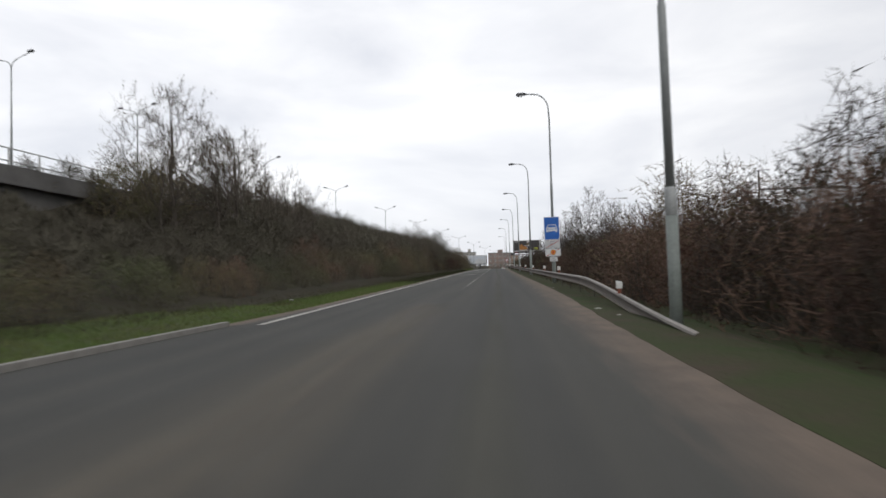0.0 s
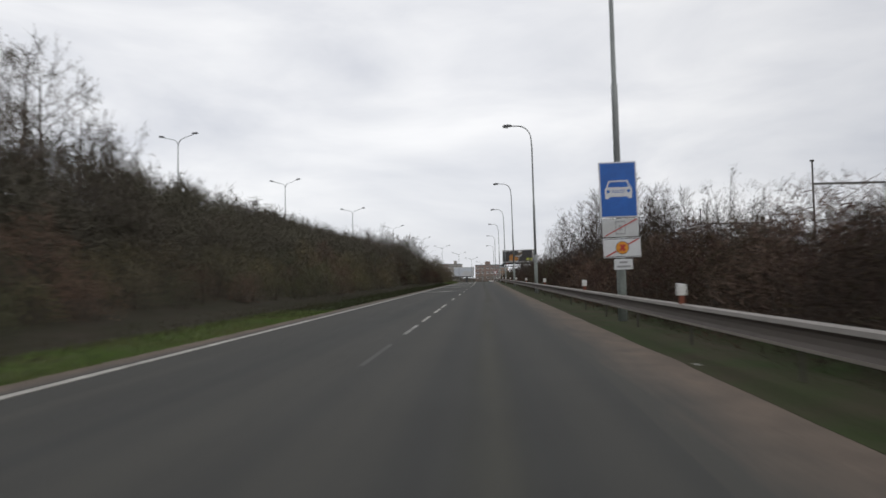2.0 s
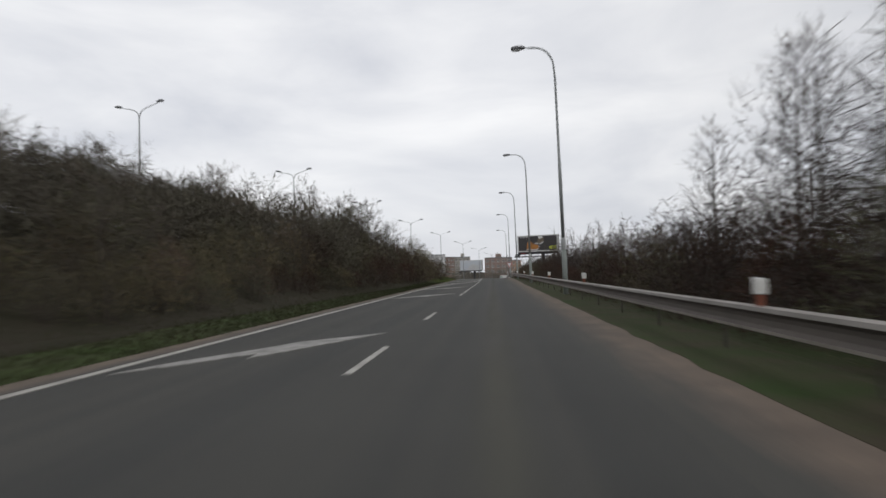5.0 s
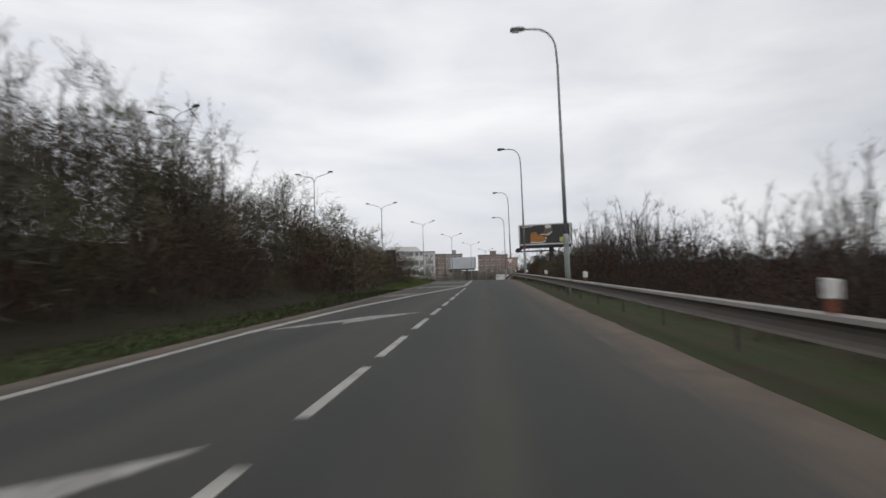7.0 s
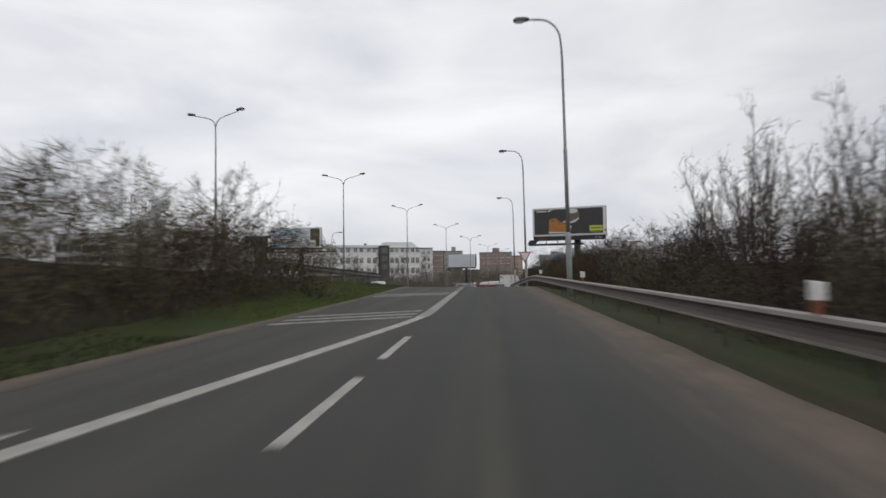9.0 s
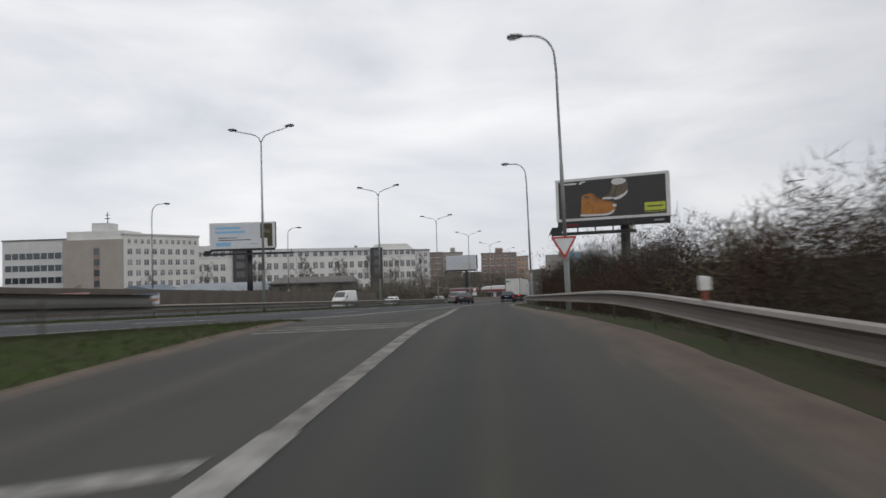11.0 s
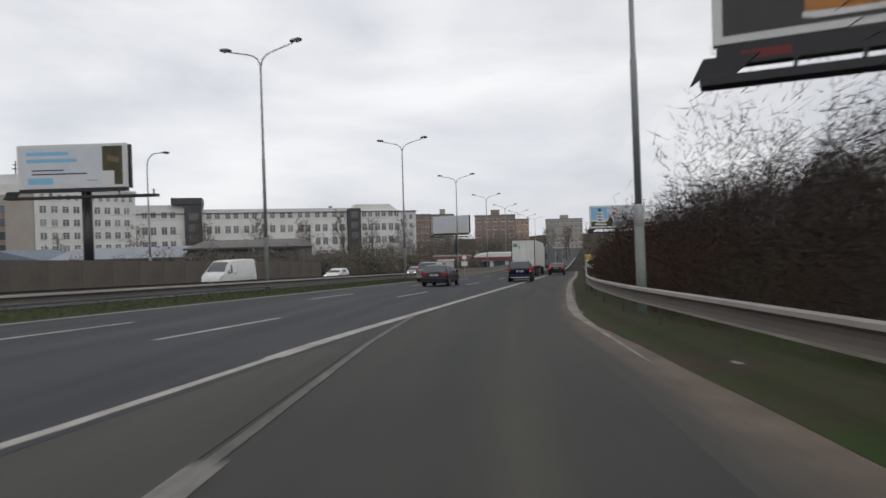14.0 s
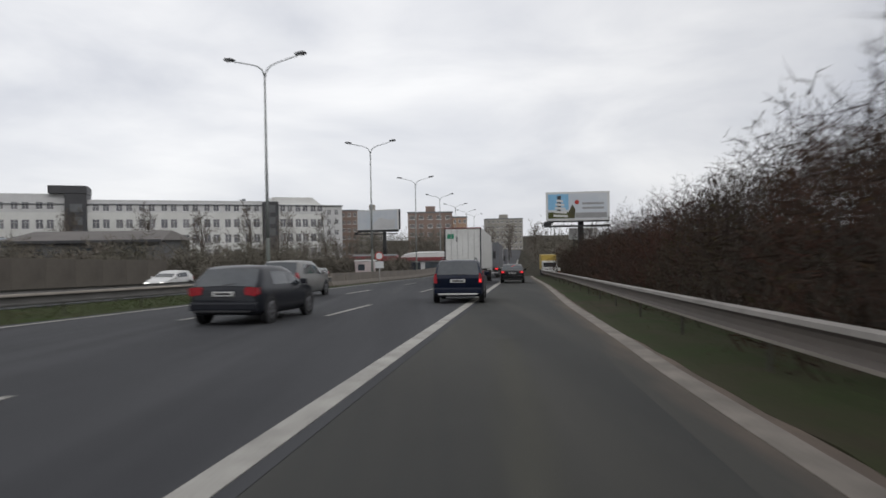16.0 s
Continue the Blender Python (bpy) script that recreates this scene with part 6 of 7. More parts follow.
def bridge_edge():
    th = thing("bridge_parapet", Matrix.Identity(4), "concrete bridge edge with a steel railing on the embankment", "bridge railing", kind="structure")
    strip("fascia", off(18.0), off(18.6), -60, 46, 4.0, 1, 0.25, M_FASCIA, th, "dark grey concrete edge beam", skirt=1.1, zf=lambda x, y: z_main(y))
    strip("deck_verge", off(15.6), off(18.05), -60, 46, 4.0, 1, 0.02, M_FASCIA, th, "", skirt=5.0, zf=lambda x, y: z_main(y))
    for h in (0.55, 1.3):
        bm = bmesh.new()
        ys = [-60 + 4 * i for i in range(27)]
        tube(bm, [(x_med(y) + 18.3, y, z_main(y) + h) for y in ys], [0.045] * len(ys), 6)
        part("railing_bar", bm, M_STEEL, th, "", True)
    ob = part("railing_post", boxed(-0.04, 0.04, -0.04, 0.04, 0, 1.3), M_STEEL, th)
    for i in range(52):
        y = -60 + 2.05 * i
        o = ob if i == 0 else new("railing_post", ob.data)
        o.parent = th
        o.matrix_basis = Matrix.Translation((x_med(y) + 18.3, y, z_main(y)))


bridge_edge()

# lamps behind the wall
for y, x in ((198.0, -42.5), (224.6, -38.9), (251.5, -31.9)):
    lam = copy_thing(lamp0, Matrix.Translation((x, y, z_main(y))) @ Matrix.Rotation(math.pi, 4, "Z") @ Matrix.Diagonal((1, 1, 0.98, 1)))
    lam["group"] = "lamps behind the wall"


# ---- railway masts on the right ----
def mast(x, y, h, label):
    th = thing("railway_mast", Matrix.Translation((x, y, land(x, y) - 0.3)), label, "railway mast", "railway masts")
    bm = bmesh.new()
    tube(bm, [(0, 0, 0), (0, 0, h)], [0.16, 0.12], 6)
    part("mast", bm, M_RAIL_DARK, th)
    part("cap", boxed(-0.25, 0.25, -0.2, 0.2, h, h + 0.25, 0.03), M_RAIL_DARK, th)
    part("crossbeam", boxed(0, 16, -0.12, 0.12, h - 3.4, h - 3.1), M_RAIL_DARK, th, "dark lattice beam over the tracks")
    bm = bmesh.new()
    for i in range(16):
        tube(bm, [(i, -0.1, h - 3.4), (i + 1, -0.1, h - 3.1)], [0.02, 0.02], 4)
    part("lattice", bm, M_RAIL_DARK, th)
    part("stay", boxed(-0.02, 0.02, -0.7, 0.1, h - 1.2, h - 1.1), M_RAIL_DARK, th)


for x, y, top in ((48.0, 111.0, 17.4), (44.0, 60.0, 17.8), (50.0, 165.0, 16.0), (42, 30, 17.6)):
    mast(x, y, top - land(x, y), "dark steel railway mast with a cross beam above the scrub")


# ---- buildings ----
def lattice(gx, gz, y0, y1):
    """A frame in one piece: every other column and row of a grid is a bar, the cells between are open."""
    bm = bmesh.new()
    v = [[[bm.verts.new((x, y, z)) for z in gz] for x in gx] for y in (y0, y1)]
    solid = {(i, k) for i in range(len(gx) - 1) for k in range(len(gz) - 1) if i % 2 == 0 or k % 2 == 0}
    for i, k in solid:
        for s in v:
            bm.faces.new((s[i][k], s[i + 1][k], s[i + 1][k + 1], s[i][k + 1]))
        for di, dk, (a, b), (c, d) in ((-1, 0, (i, k), (i, k + 1)), (1, 0, (i + 1, k), (i + 1, k + 1)), (0, -1, (i, k), (i + 1, k)), (0, 1, (i, k + 1), (i + 1, k + 1))):
            if (i + di, k + dk) not in solid:
                bm.faces.new((v[0][a][b], v[0][c][d], v[1][c][d], v[1][a][b]))
    bmesh.ops.recalc_face_normals(bm, faces=bm.faces)
    return bm


def windows(th, xs, zs, w, h, y=0.0, glass=None, sill=True, cross=True):
    """Framed windows let into a facade at y, each with its panes."""
    first = None
    for z in zs:
        for x in xs:
            if first is None:
                t = 0.07
                gx, gz = [-w / 2, -w / 2 + t, w / 2 - t, w / 2], [0, t, h - t, h]
                if cross:
                    gx[2:2] = [-0.05, 0.05]
                    gz[2:2] = [h * 0.66, h * 0.66 + 0.08]
                f = part("window", lattice(gx, gz, -0.06, 0.02), M_FRAME, th)
                s = part("sill", boxed(-w / 2 - 0.1, w / 2 + 0.1, -0.18, 0.02, -0.12, -0.002), M_FRAME, f) if sill else None
                p = part("pane", boxed(-w / 2 + 0.03, w / 2 - 0.03, -0.012, -0.002, 0.03, h - 0.03), glass or M_GLASS_FAR_HAZED, f)
                first = (f, p, s)
                ob = f
            else:
                ob = new("window", first[0].data)
                ob.parent = th
                q = new("pane", first[1].data)
                q.parent = ob
                if sill:
                    q = new("sill", first[2].data)
                    q.parent = ob
            ob.matrix_basis = Matrix.Translation((x, y - 0.004, z))


def office():
    """The long white office block: wings, dark stair towers, windows in pairs."""
    B0 = Vector((-120.4, 428.8))
    u = Vector((0.9296, 0.3686))
    m = Matrix.Translation((B0.x, B0.y, 0)) @ Matrix.Rotation(math.atan2(u.y, u.x), 4, "Z")
    th = thing("office_building", m, "long white office building with two dark stair towers", "office building")
    part("wall", boxed(-18.2, 66.5, 0, 14, -9.0, 9.4), M_FACADE, th, "white rendered lower storeys")
    part("wall", boxed(72.0, 89.0, 0, 14, -9.0, 8.9), M_FACADE, th, "white rendered wing")
    part("attic", boxed(-18.0, 4.4, 0.25, 14, 9.4, 15.4), M_FACADE_GREY, th, "grey clad top storey")
    part("attic", boxed(10.6, 66.6, 0.25, 14, 9.4, 13.6), M_FACADE_GREY, th, "grey clad top storey")
    part("attic", boxed(72.0, 89.0, 0.25, 14, 8.9, 12.4), M_FACADE_GREY, th, "grey clad top storey")
    part("wall", boxed(89.0, 96.0, 0.5, 12, -9.0, 12.0), M_FACADE_GREY, th, "grey end bay")
    part("roof", boxed(-18.2, 96.2, -0.2, 14.2, 12.0, 12.25), M_ROOF, th)
    bm = bmesh.new()
    prism(bm, [(69, 12.4), (70.5, 15.2), (85.0, 15.2), (88.5, 12.4)], 2.0, 11)
    bmesh.ops.recalc_face_normals(bm, faces=bm.faces)
    part("penthouse", bm, M_FACADE, th, "white sloping rooftop storey")
    part("tower_cap", boxed(-0.2, 10.8, -1.8, 12, 15.5, 18.0, 0.05), M_TOWER, th, "dark overhanging top of the stair tower")
    for x0, x1, zt in ((4.4, 10.6, 15.4), (66.6, 72.0, 13.4)):
        t = part("stair_tower", boxed(x0, x1, -1.6, 12, -9.0, zt, 0.05), M_TOWER, th, "dark panelled stair tower")
        for z in (1.0, 5.2, 9.4):
            part("tower_window", boxed(x0 + 1.4, x1 - 1.2, -1.66, -1.61, z, z + 2.7), M_TOWER_PANE, t)
    rows = [-6.6, -1.3, 4.1]
    left_wing = [x + d for x in (-15.0, -8.2, -1.4) for d in (-1.5, 1.5)]
    long_wing = [x + d for x in np.arange(14.6, 65.0, 6.9) for d in (-1.5, 1.5)]
    right_wing = [x + d for x in np.arange(75.0, 88.0, 5.6) for d in (-1.3, 1.3)]
    windows(th, left_wing + long_wing + right_wing, rows, 2.1, 3.0)
    windows(th, long_wing + right_wing, [9.8], 1.9, 2.2, 0.25)
    windows(th, left_wing, [10.4], 1.9, 2.4, 0.25)
    windows(th, [91.0, 93.8], [1.0, 5.0, 8.6], 1.5, 2.0, 0.5)
    part("chimney", boxed(60, 61.2, 5, 6.5, 13.6, 14.7), M_ROOF, th)


office()


def slab_block():
    """The higher block with a blank beige gable, an antenna, and rows of windows."""
    c = Vector((-127.0, 364.0))
    a = Vector((0.47, 0.88)).normalized()
    m = Matrix.Translation((c.x, c.y, 0)) @ Matrix.Rotation(math.atan2(a.y, a.x), 4, "Z")
    th = thing("apartment_block", m, "white block with a blank beige gable wall and a rooftop antenna", "apartment block")
    part("wall", boxed(0, 30, 0, 24, -8.0, 17.0), M_FACADE, th, "white rendered facade")
    bm = bmesh.new()
    g = Matrix.Rotation(-math.atan2(a.y, a.x), 4, "Z")
    box(bm, -22.0, -0.1, -0.3, 12, -8.0, 15.6)
    bmesh.ops.transform(bm, matrix=g, verts=bm.verts)
    gable = part("gable", bm, M_BEIGE, th, "blank beige gable wall")
    bm = bmesh.new()
    box(bm, -21.0, -0.5, 0.4, 12, 15.6, 18.6)
    bmesh.ops.transform(bm, matrix=g, verts=bm.verts)
    part("top_storey", bm, M_FACADE, th, "set-back white top storey")
    bm = bmesh.new()
    box(bm, -13.5, -7.5, 3, 9, 18.6, 21.6)
    bmesh.ops.transform(bm, matrix=g, verts=bm.verts)
    part("lift_house", bm, M_FACADE_GREY, th)
    bm = bmesh.new()
    for p, q in (((-8.2, 4, 21.6), (-8.2, 4, 25.5)), ((-9.2, 4, 23.2), (-7.2, 4, 23.2)), ((-8.9, 4, 24.4), (-7.5, 4, 24.4))):
        tube(bm, [p, q], [0.16, 0.12], 6)
    bmesh.ops.transform(bm, matrix=g, verts=bm.verts)
    part("antenna", bm, M_TOWER, th)
    for z in (-4.5, -0.8, 2.9, 6.6, 10.3):
        bm = bmesh.new()
        box(bm, -10.6, -8.6, -0.42, -0.31, z, z + 2.3)
        bmesh.ops.transform(bm, matrix=g, verts=bm.verts)
        part("stair_window", bm, M_GLASS, gable)
        bm = bmesh.new()
        box(bm, -10.7, -8.5, -0.40, -0.31, z - 1.2, z - 0.1)
        bmesh.ops.transform(bm, matrix=g, verts=bm.verts)
        part("stair_panel", bm, M_BRICK, gable)
    windows(th, [2.2 + 3.1 * i for i in range(9)], [-5.0, -1.2, 2.6, 6.4, 10.2], 1.9, 2.1)
    windows(th, [2.0 + 2.4 * i for i in range(12)], [14.0], 1.2, 1.7)
    part("parapet", boxed(-0.3, 30.3, -0.3, 24.2, 17.0, 17.6), M_FACADE_GREY, th)
    o = thing("office_building", facing(-178, 372, 0, 1, 0.02), "grey-white block with horizontal bands of windows", "office building")
    part("wall", boxed(0, 33, 0, 16, -8, 16.6), M_FACADE_GREY, o, "pale grey facade")
    for z in (-3.4, 1.0, 5.4, 9.8):
        b = part("window_band", boxed(1, 32, -0.06, -0.004, z, z + 2.2), M_GLASS, o)
        for i in range(11):
            plate(b, "mullion", 3.5 + 2.7 * i, 3.7 + 2.7 * i, z, z + 2.2, -0.062, M_FRAME, "", 0.02)
    part("roof", boxed(-0.3, 33.3, -0.3, 16.3, 16.6, 17.0), M_ROOF, o)


slab_block()


def shed(x, y, ax, ay, w, d, wall_h, ridge, base, wall_mat, roof_mat, label, gable_front=False):
    m = facing(x, y, base, ax, ay)
    th = thing("shed", m, label, "shed")
    part("wall", boxed(0, w, 0, d, -2, wall_h), wall_mat, th)
    bm = bmesh.new()
    if gable_front:
        prism(bm, [(-0.4, wall_h), (w + 0.4, wall_h), (w / 2, ridge)], -0.4, d + 0.4)
    else:
        v = [bm.verts.new(p) for p in ((-0.5, -0.6, wall_h), (w + 0.5, -0.6, wall_h), (w + 0.5, d + 0.5, wall_h), (-0.5, d + 0.5, wall_h), (0.5, d / 2, ridge), (w - 0.5, d / 2, ridge))]
        for f in ((0, 1, 5, 4), (2, 3, 4, 5), (0, 4, 3), (1, 2, 5), (3, 2, 1, 0)):
            bm.faces.new([v[i] for i in f])
    bmesh.ops.recalc_face_normals(bm, faces=bm.faces)
    part("roof", bm, roof_mat, th)
    bm = bmesh.new()
    box(bm, -0.5, w + 0.5, -0.75, -0.6, wall_h - 0.25, wall_h + 0.1)
    part("gutter", bm, M_TOWER, th)
    for i in range(int(w // 6)):
        plate(th, "shed_window", 2 + 6 * i, 5 + 6 * i, wall_h - 2.0, wall_h - 0.9, -0.004, M_GLASS, "", 0.02)


shed(-91.0, 296, 1, 0.12, 15, 16, 3.4, 5.4, -5.4, M_SHED_BLUE, M_SHED_BLUE, "blue-grey shed with a shallow gable beyond the wall", True)
shed(-75.6, 298.6, 1, 0.12, 22, 14, 3.3, 5.3, -5.3, M_SHED_BLUE, M_ROOF_BLUE, "blue-grey shed with a pale sheet roof beyond the wall")
shed(-53.0, 302, 1, 0.12, 19, 16, 4.6, 6.0, -5.2, M_SHED, M_ROOF_LIGHT, "long grey shed with a dull brown sheet roof beyond the wall")


def tower_block(x, y, ax, ay, w, d, top, base, wall_mat, label, floors, bays, step=True):
    th = thing("apartment_block", facing(x, y, 0, ax, ay), label, "apartment block", "distant apartment blocks")
    part("wall", boxed(0, w, 0, d, base - 3, top), wall_mat, th)
    part("roof", boxed(-0.2, w + 0.2, -0.2, d + 0.2, top, top + 0.5), M_ROOF, th)
    if step:
        part("lift_house", boxed(w * 0.4, w * 0.62, d * 0.3, d * 0.7, top + 0.5, top + 2.8), wall_mat, th)
    fh = (top - base) / floors
    windows(th, [w * (i + 0.5) / bays for i in range(bays)], [base + fh * k + 0.8 for k in range(floors)], w / bays * 0.55, fh * 0.45, 0.0, M_GLASS_BLOCK_HAZED, cross=False)


tower_block(-6.4, 470.0, 1, 0.0, 17.4, 12, 9.1, -7.5, M_BRICK, "distant red-brown apartment block", 5, 5)
tower_block(11.15, 471.0, 1, 0.0, 5.7, 11, 7.1, -7.5, M_OCHRE, "distant orange apartment block", 5, 3, False)
tower_block(34.9, 580.0, 1, 0.0, 20.7, 14, 9.4, -8, M_PANEL, "distant sandy grey panel apartment block", 6, 8)
tower_block(-32.6, 470.0, 1, 0.0, 6.6, 12, 10.3, -7.5, M_BRICK, "distant brick apartment block", 6, 3, False)
tower_block(-25.8, 471, 1, 0.0, 9.7, 12, 10.1, -8, M_PANEL, "distant pale apartment block", 6, 4)


def station():
    """A low filling station behind the far barrier: a red-edged roof and a white arched one."""
    th = thing("petrol_station", facing(-13.4, 337, -7.3, 1, 0.0), "low petrol station with a dull red roof edge", "petrol station")
    part("canopy", boxed(0, 8.6, 0, 8, 2.35, 3.25, 0.05), M_STATION_RED, th, "dull red roof edge")
    part("canopy_roof", boxed(0.3, 8.3, 0.3, 7.7, 3.25, 3.4), M_ROOF, th)
    for x in (0.4, 3.2, 6.0, 8.0):
        part("column", boxed(x, x + 0.25, 1.0, 1.3, -1, 2.35), M_FRAME, th)
    part("kiosk", boxed(0.6, 7.8, 3.5, 7.5, -1, 2.3), M_SHED, th, "dark glazed kiosk")
    plate(th, "kiosk_glazing", 1.0, 7.4, 0.2, 2.0, 3.49, M_GLASS, "", 0.02)
    w = thing("shop_building", facing(-4.1, 337.5, -7.3, 1, 0.0), "low roadside shop with a white arched roof and red fascia", "shop")
    part("wall", boxed(0, 13, 0.5, 8, -1, 2.3), M_FACADE_GREY, w)
    part("fascia", boxed(-0.2, 13.2, 0, 8.2, 2.3, 2.95, 0.03), M_STATION_RED, w, "red fascia")
    bm = bmesh.new()
    prism(bm, [(-0.1, 2.95), (0.4, 3.3), (1.6, 3.62), (3.5, 3.8), (9.5, 3.8), (11.4, 3.62), (12.6, 3.3), (13.1, 2.95)], 0.15, 8.0)
    bmesh.ops.recalc_face_normals(bm, faces=bm.faces)
    part("roof", bm, M_PALE, w, "white arched roof")
    for x in (1.0, 4.4, 7.8):
        plate(w, "shop_window", x, x + 2.6, 0.2, 2.0, 0.496, M_GLASS, "", 0.02)
    k = thing("kiosk", facing(-11.2, 325.5, land(-11.2, 325.5), 1, 0.0), "small pinkish-white kiosk behind the far barrier", "kiosk")
    part("wall", boxed(0, 3.2, 0, 2.4, -0.6, 2.2, 0.04), M_KIOSK, k)
    part("roof", boxed(-0.15, 3.35, -0.15, 2.55, 2.2, 2.36, 0.02), M_PALE, k)
    plate(k, "hatch_window", 0.5, 1.6, 0.7, 1.7, -0.002, M_GLASS, "", 0.02)


M_KIOSK = mat("kiosk_pinkish_white", (0.50, 0.43, 0.42), rough=0.8, color2=(0.40, 0.34, 0.33), scale=0.8, bump=0.05)
station()


def speed_sign():
    th = thing("traffic_sign", facing(-4.1, 283.5, z_main(283.5), 1, 0), "round white sign with a red rim on a post", "road sign")
    bm = bmesh.new()
    tube(bm, [(0, 0.1, -0.3), (0, 0.1, 3.0)], [0.04, 0.04], 8)
    part("post", bm, M_STEEL, th)
    ring = [(0.42 * math.cos(k * math.tau / 24), 2.5 + 0.42 * math.sin(k * math.tau / 24)) for k in range(24)]
    r = poly_plate(th, "red_rim", ring, 0.0, M_RED, "", 0.02)
    poly_plate(r, "white_disc", [(x * 0.76, 2.5 + (z - 2.5) * 0.76) for x, z in ring], -0.02, M_SIGNWHITE, "", 0.004)
    plate(th, "lower_panel", -0.42, 0.42, 1.3, 1.95, 0.0, M_SIGNWHITE, "", 0.02)


speed_sign()


# ---- vehicles ----
def paint(name, color, rough=0.35):
    return mat(name, color, rough=rough, vary=0.2, scale=1.2, fine=20, bump=0, coat=0.22, spec=0.2)


M_NAVY = paint("navy_car_paint", (0.005, 0.009, 0.024))
M_CHAR = paint("charcoal_car_paint", (0.014, 0.0155, 0.021))
M_SILVER = paint("silver_car_paint", (0.22, 0.22, 0.215))
M_BLKCAR = paint("black_car_paint", (0.006, 0.006, 0.007))
M_VANWHITE = paint("white_van_paint", (0.62, 0.62, 0.61))
M_TRAILER = mat("white_trailer_panel", (0.62, 0.62, 0.60), rough=0.55, color2=(0.50, 0.50, 0.48), scale=0.5, fine=8, bump=0.05)
M_TARP = mat("grey_tarpaulin", (0.13, 0.135, 0.145), rough=0.75, color2=(0.10, 0.10, 0.11), scale=0.4, fine=8, bump=0.2)
M_CARGLASS = mat("car_glass", (0.045, 0.052, 0.058), rough=0.06, vary=0.2, bump=0, spec=0.9)
M_TYRE = mat("tyre_rubber", (0.016, 0.016, 0.017), rough=0.9, vary=0.2, bump=0.1)
M_RIM = mat("alloy_rim", (0.22, 0.22, 0.23), rough=0.4, metal=0.6, vary=0.2, bump=0)
M_TAIL = mat("lit_tail_lamp", (0.62, 0.02, 0.025), rough=0.3, vary=0.1, bump=0, emit=1.3)
M_TAIL_DULL = mat("tail_lamp", (0.30, 0.014, 0.022), rough=0.25, vary=0.3, bump=0, emit=0.06)
M_HEAD = mat("lit_headlamp", (0.9, 0.9, 0.85), rough=0.2, vary=0.05, bump=0, emit=1.6)
M_PLATE = mat("number_plate", (0.55, 0.55, 0.54), rough=0.5, vary=0.1, bump=0)
M_GREEN = mat("green_sticker", (0.02, 0.22, 0.12), rough=0.5, vary=0.1, bump=0)

# top and belt lines of the car kinds, as (distance from the tail, height) in parts of length and height
CARS = {
    "estate": ([(0, 0.58), (0.014, 0.63), (0.075, 0.94), (0.13, 0.985), (0.3, 1.0), (0.47, 0.985), (0.57, 0.92), (0.70, 0.655), (0.86, 0.58), (0.97, 0.49), (1.0, 0.36)], 0.60),
    "hatch": ([(0, 0.57), (0.016, 0.63), (0.115, 0.93), (0.17, 0.978), (0.3, 1.0), (0.46, 0.985), (0.56, 0.91), (0.72, 0.66), (0.88, 0.57), (0.975, 0.46), (1.0, 0.34)], 0.62),
    "saloon": ([(0, 0.60), (0.03, 0.68), (0.14, 0.70), (0.25, 0.93), (0.34, 0.995), (0.46, 1.0), (0.55, 0.93), (0.70, 0.66), (0.87, 0.58), (0.97, 0.47), (1.0, 0.35)], 0.63),
    "van": ([(0, 0.93), (0.01, 0.985), (0.1, 1.0), (0.6, 1.0), (0.70, 0.97), (0.80, 0.80), (0.88, 0.60), (0.97, 0.50), (1.0, 0.36)], 0.52),
}


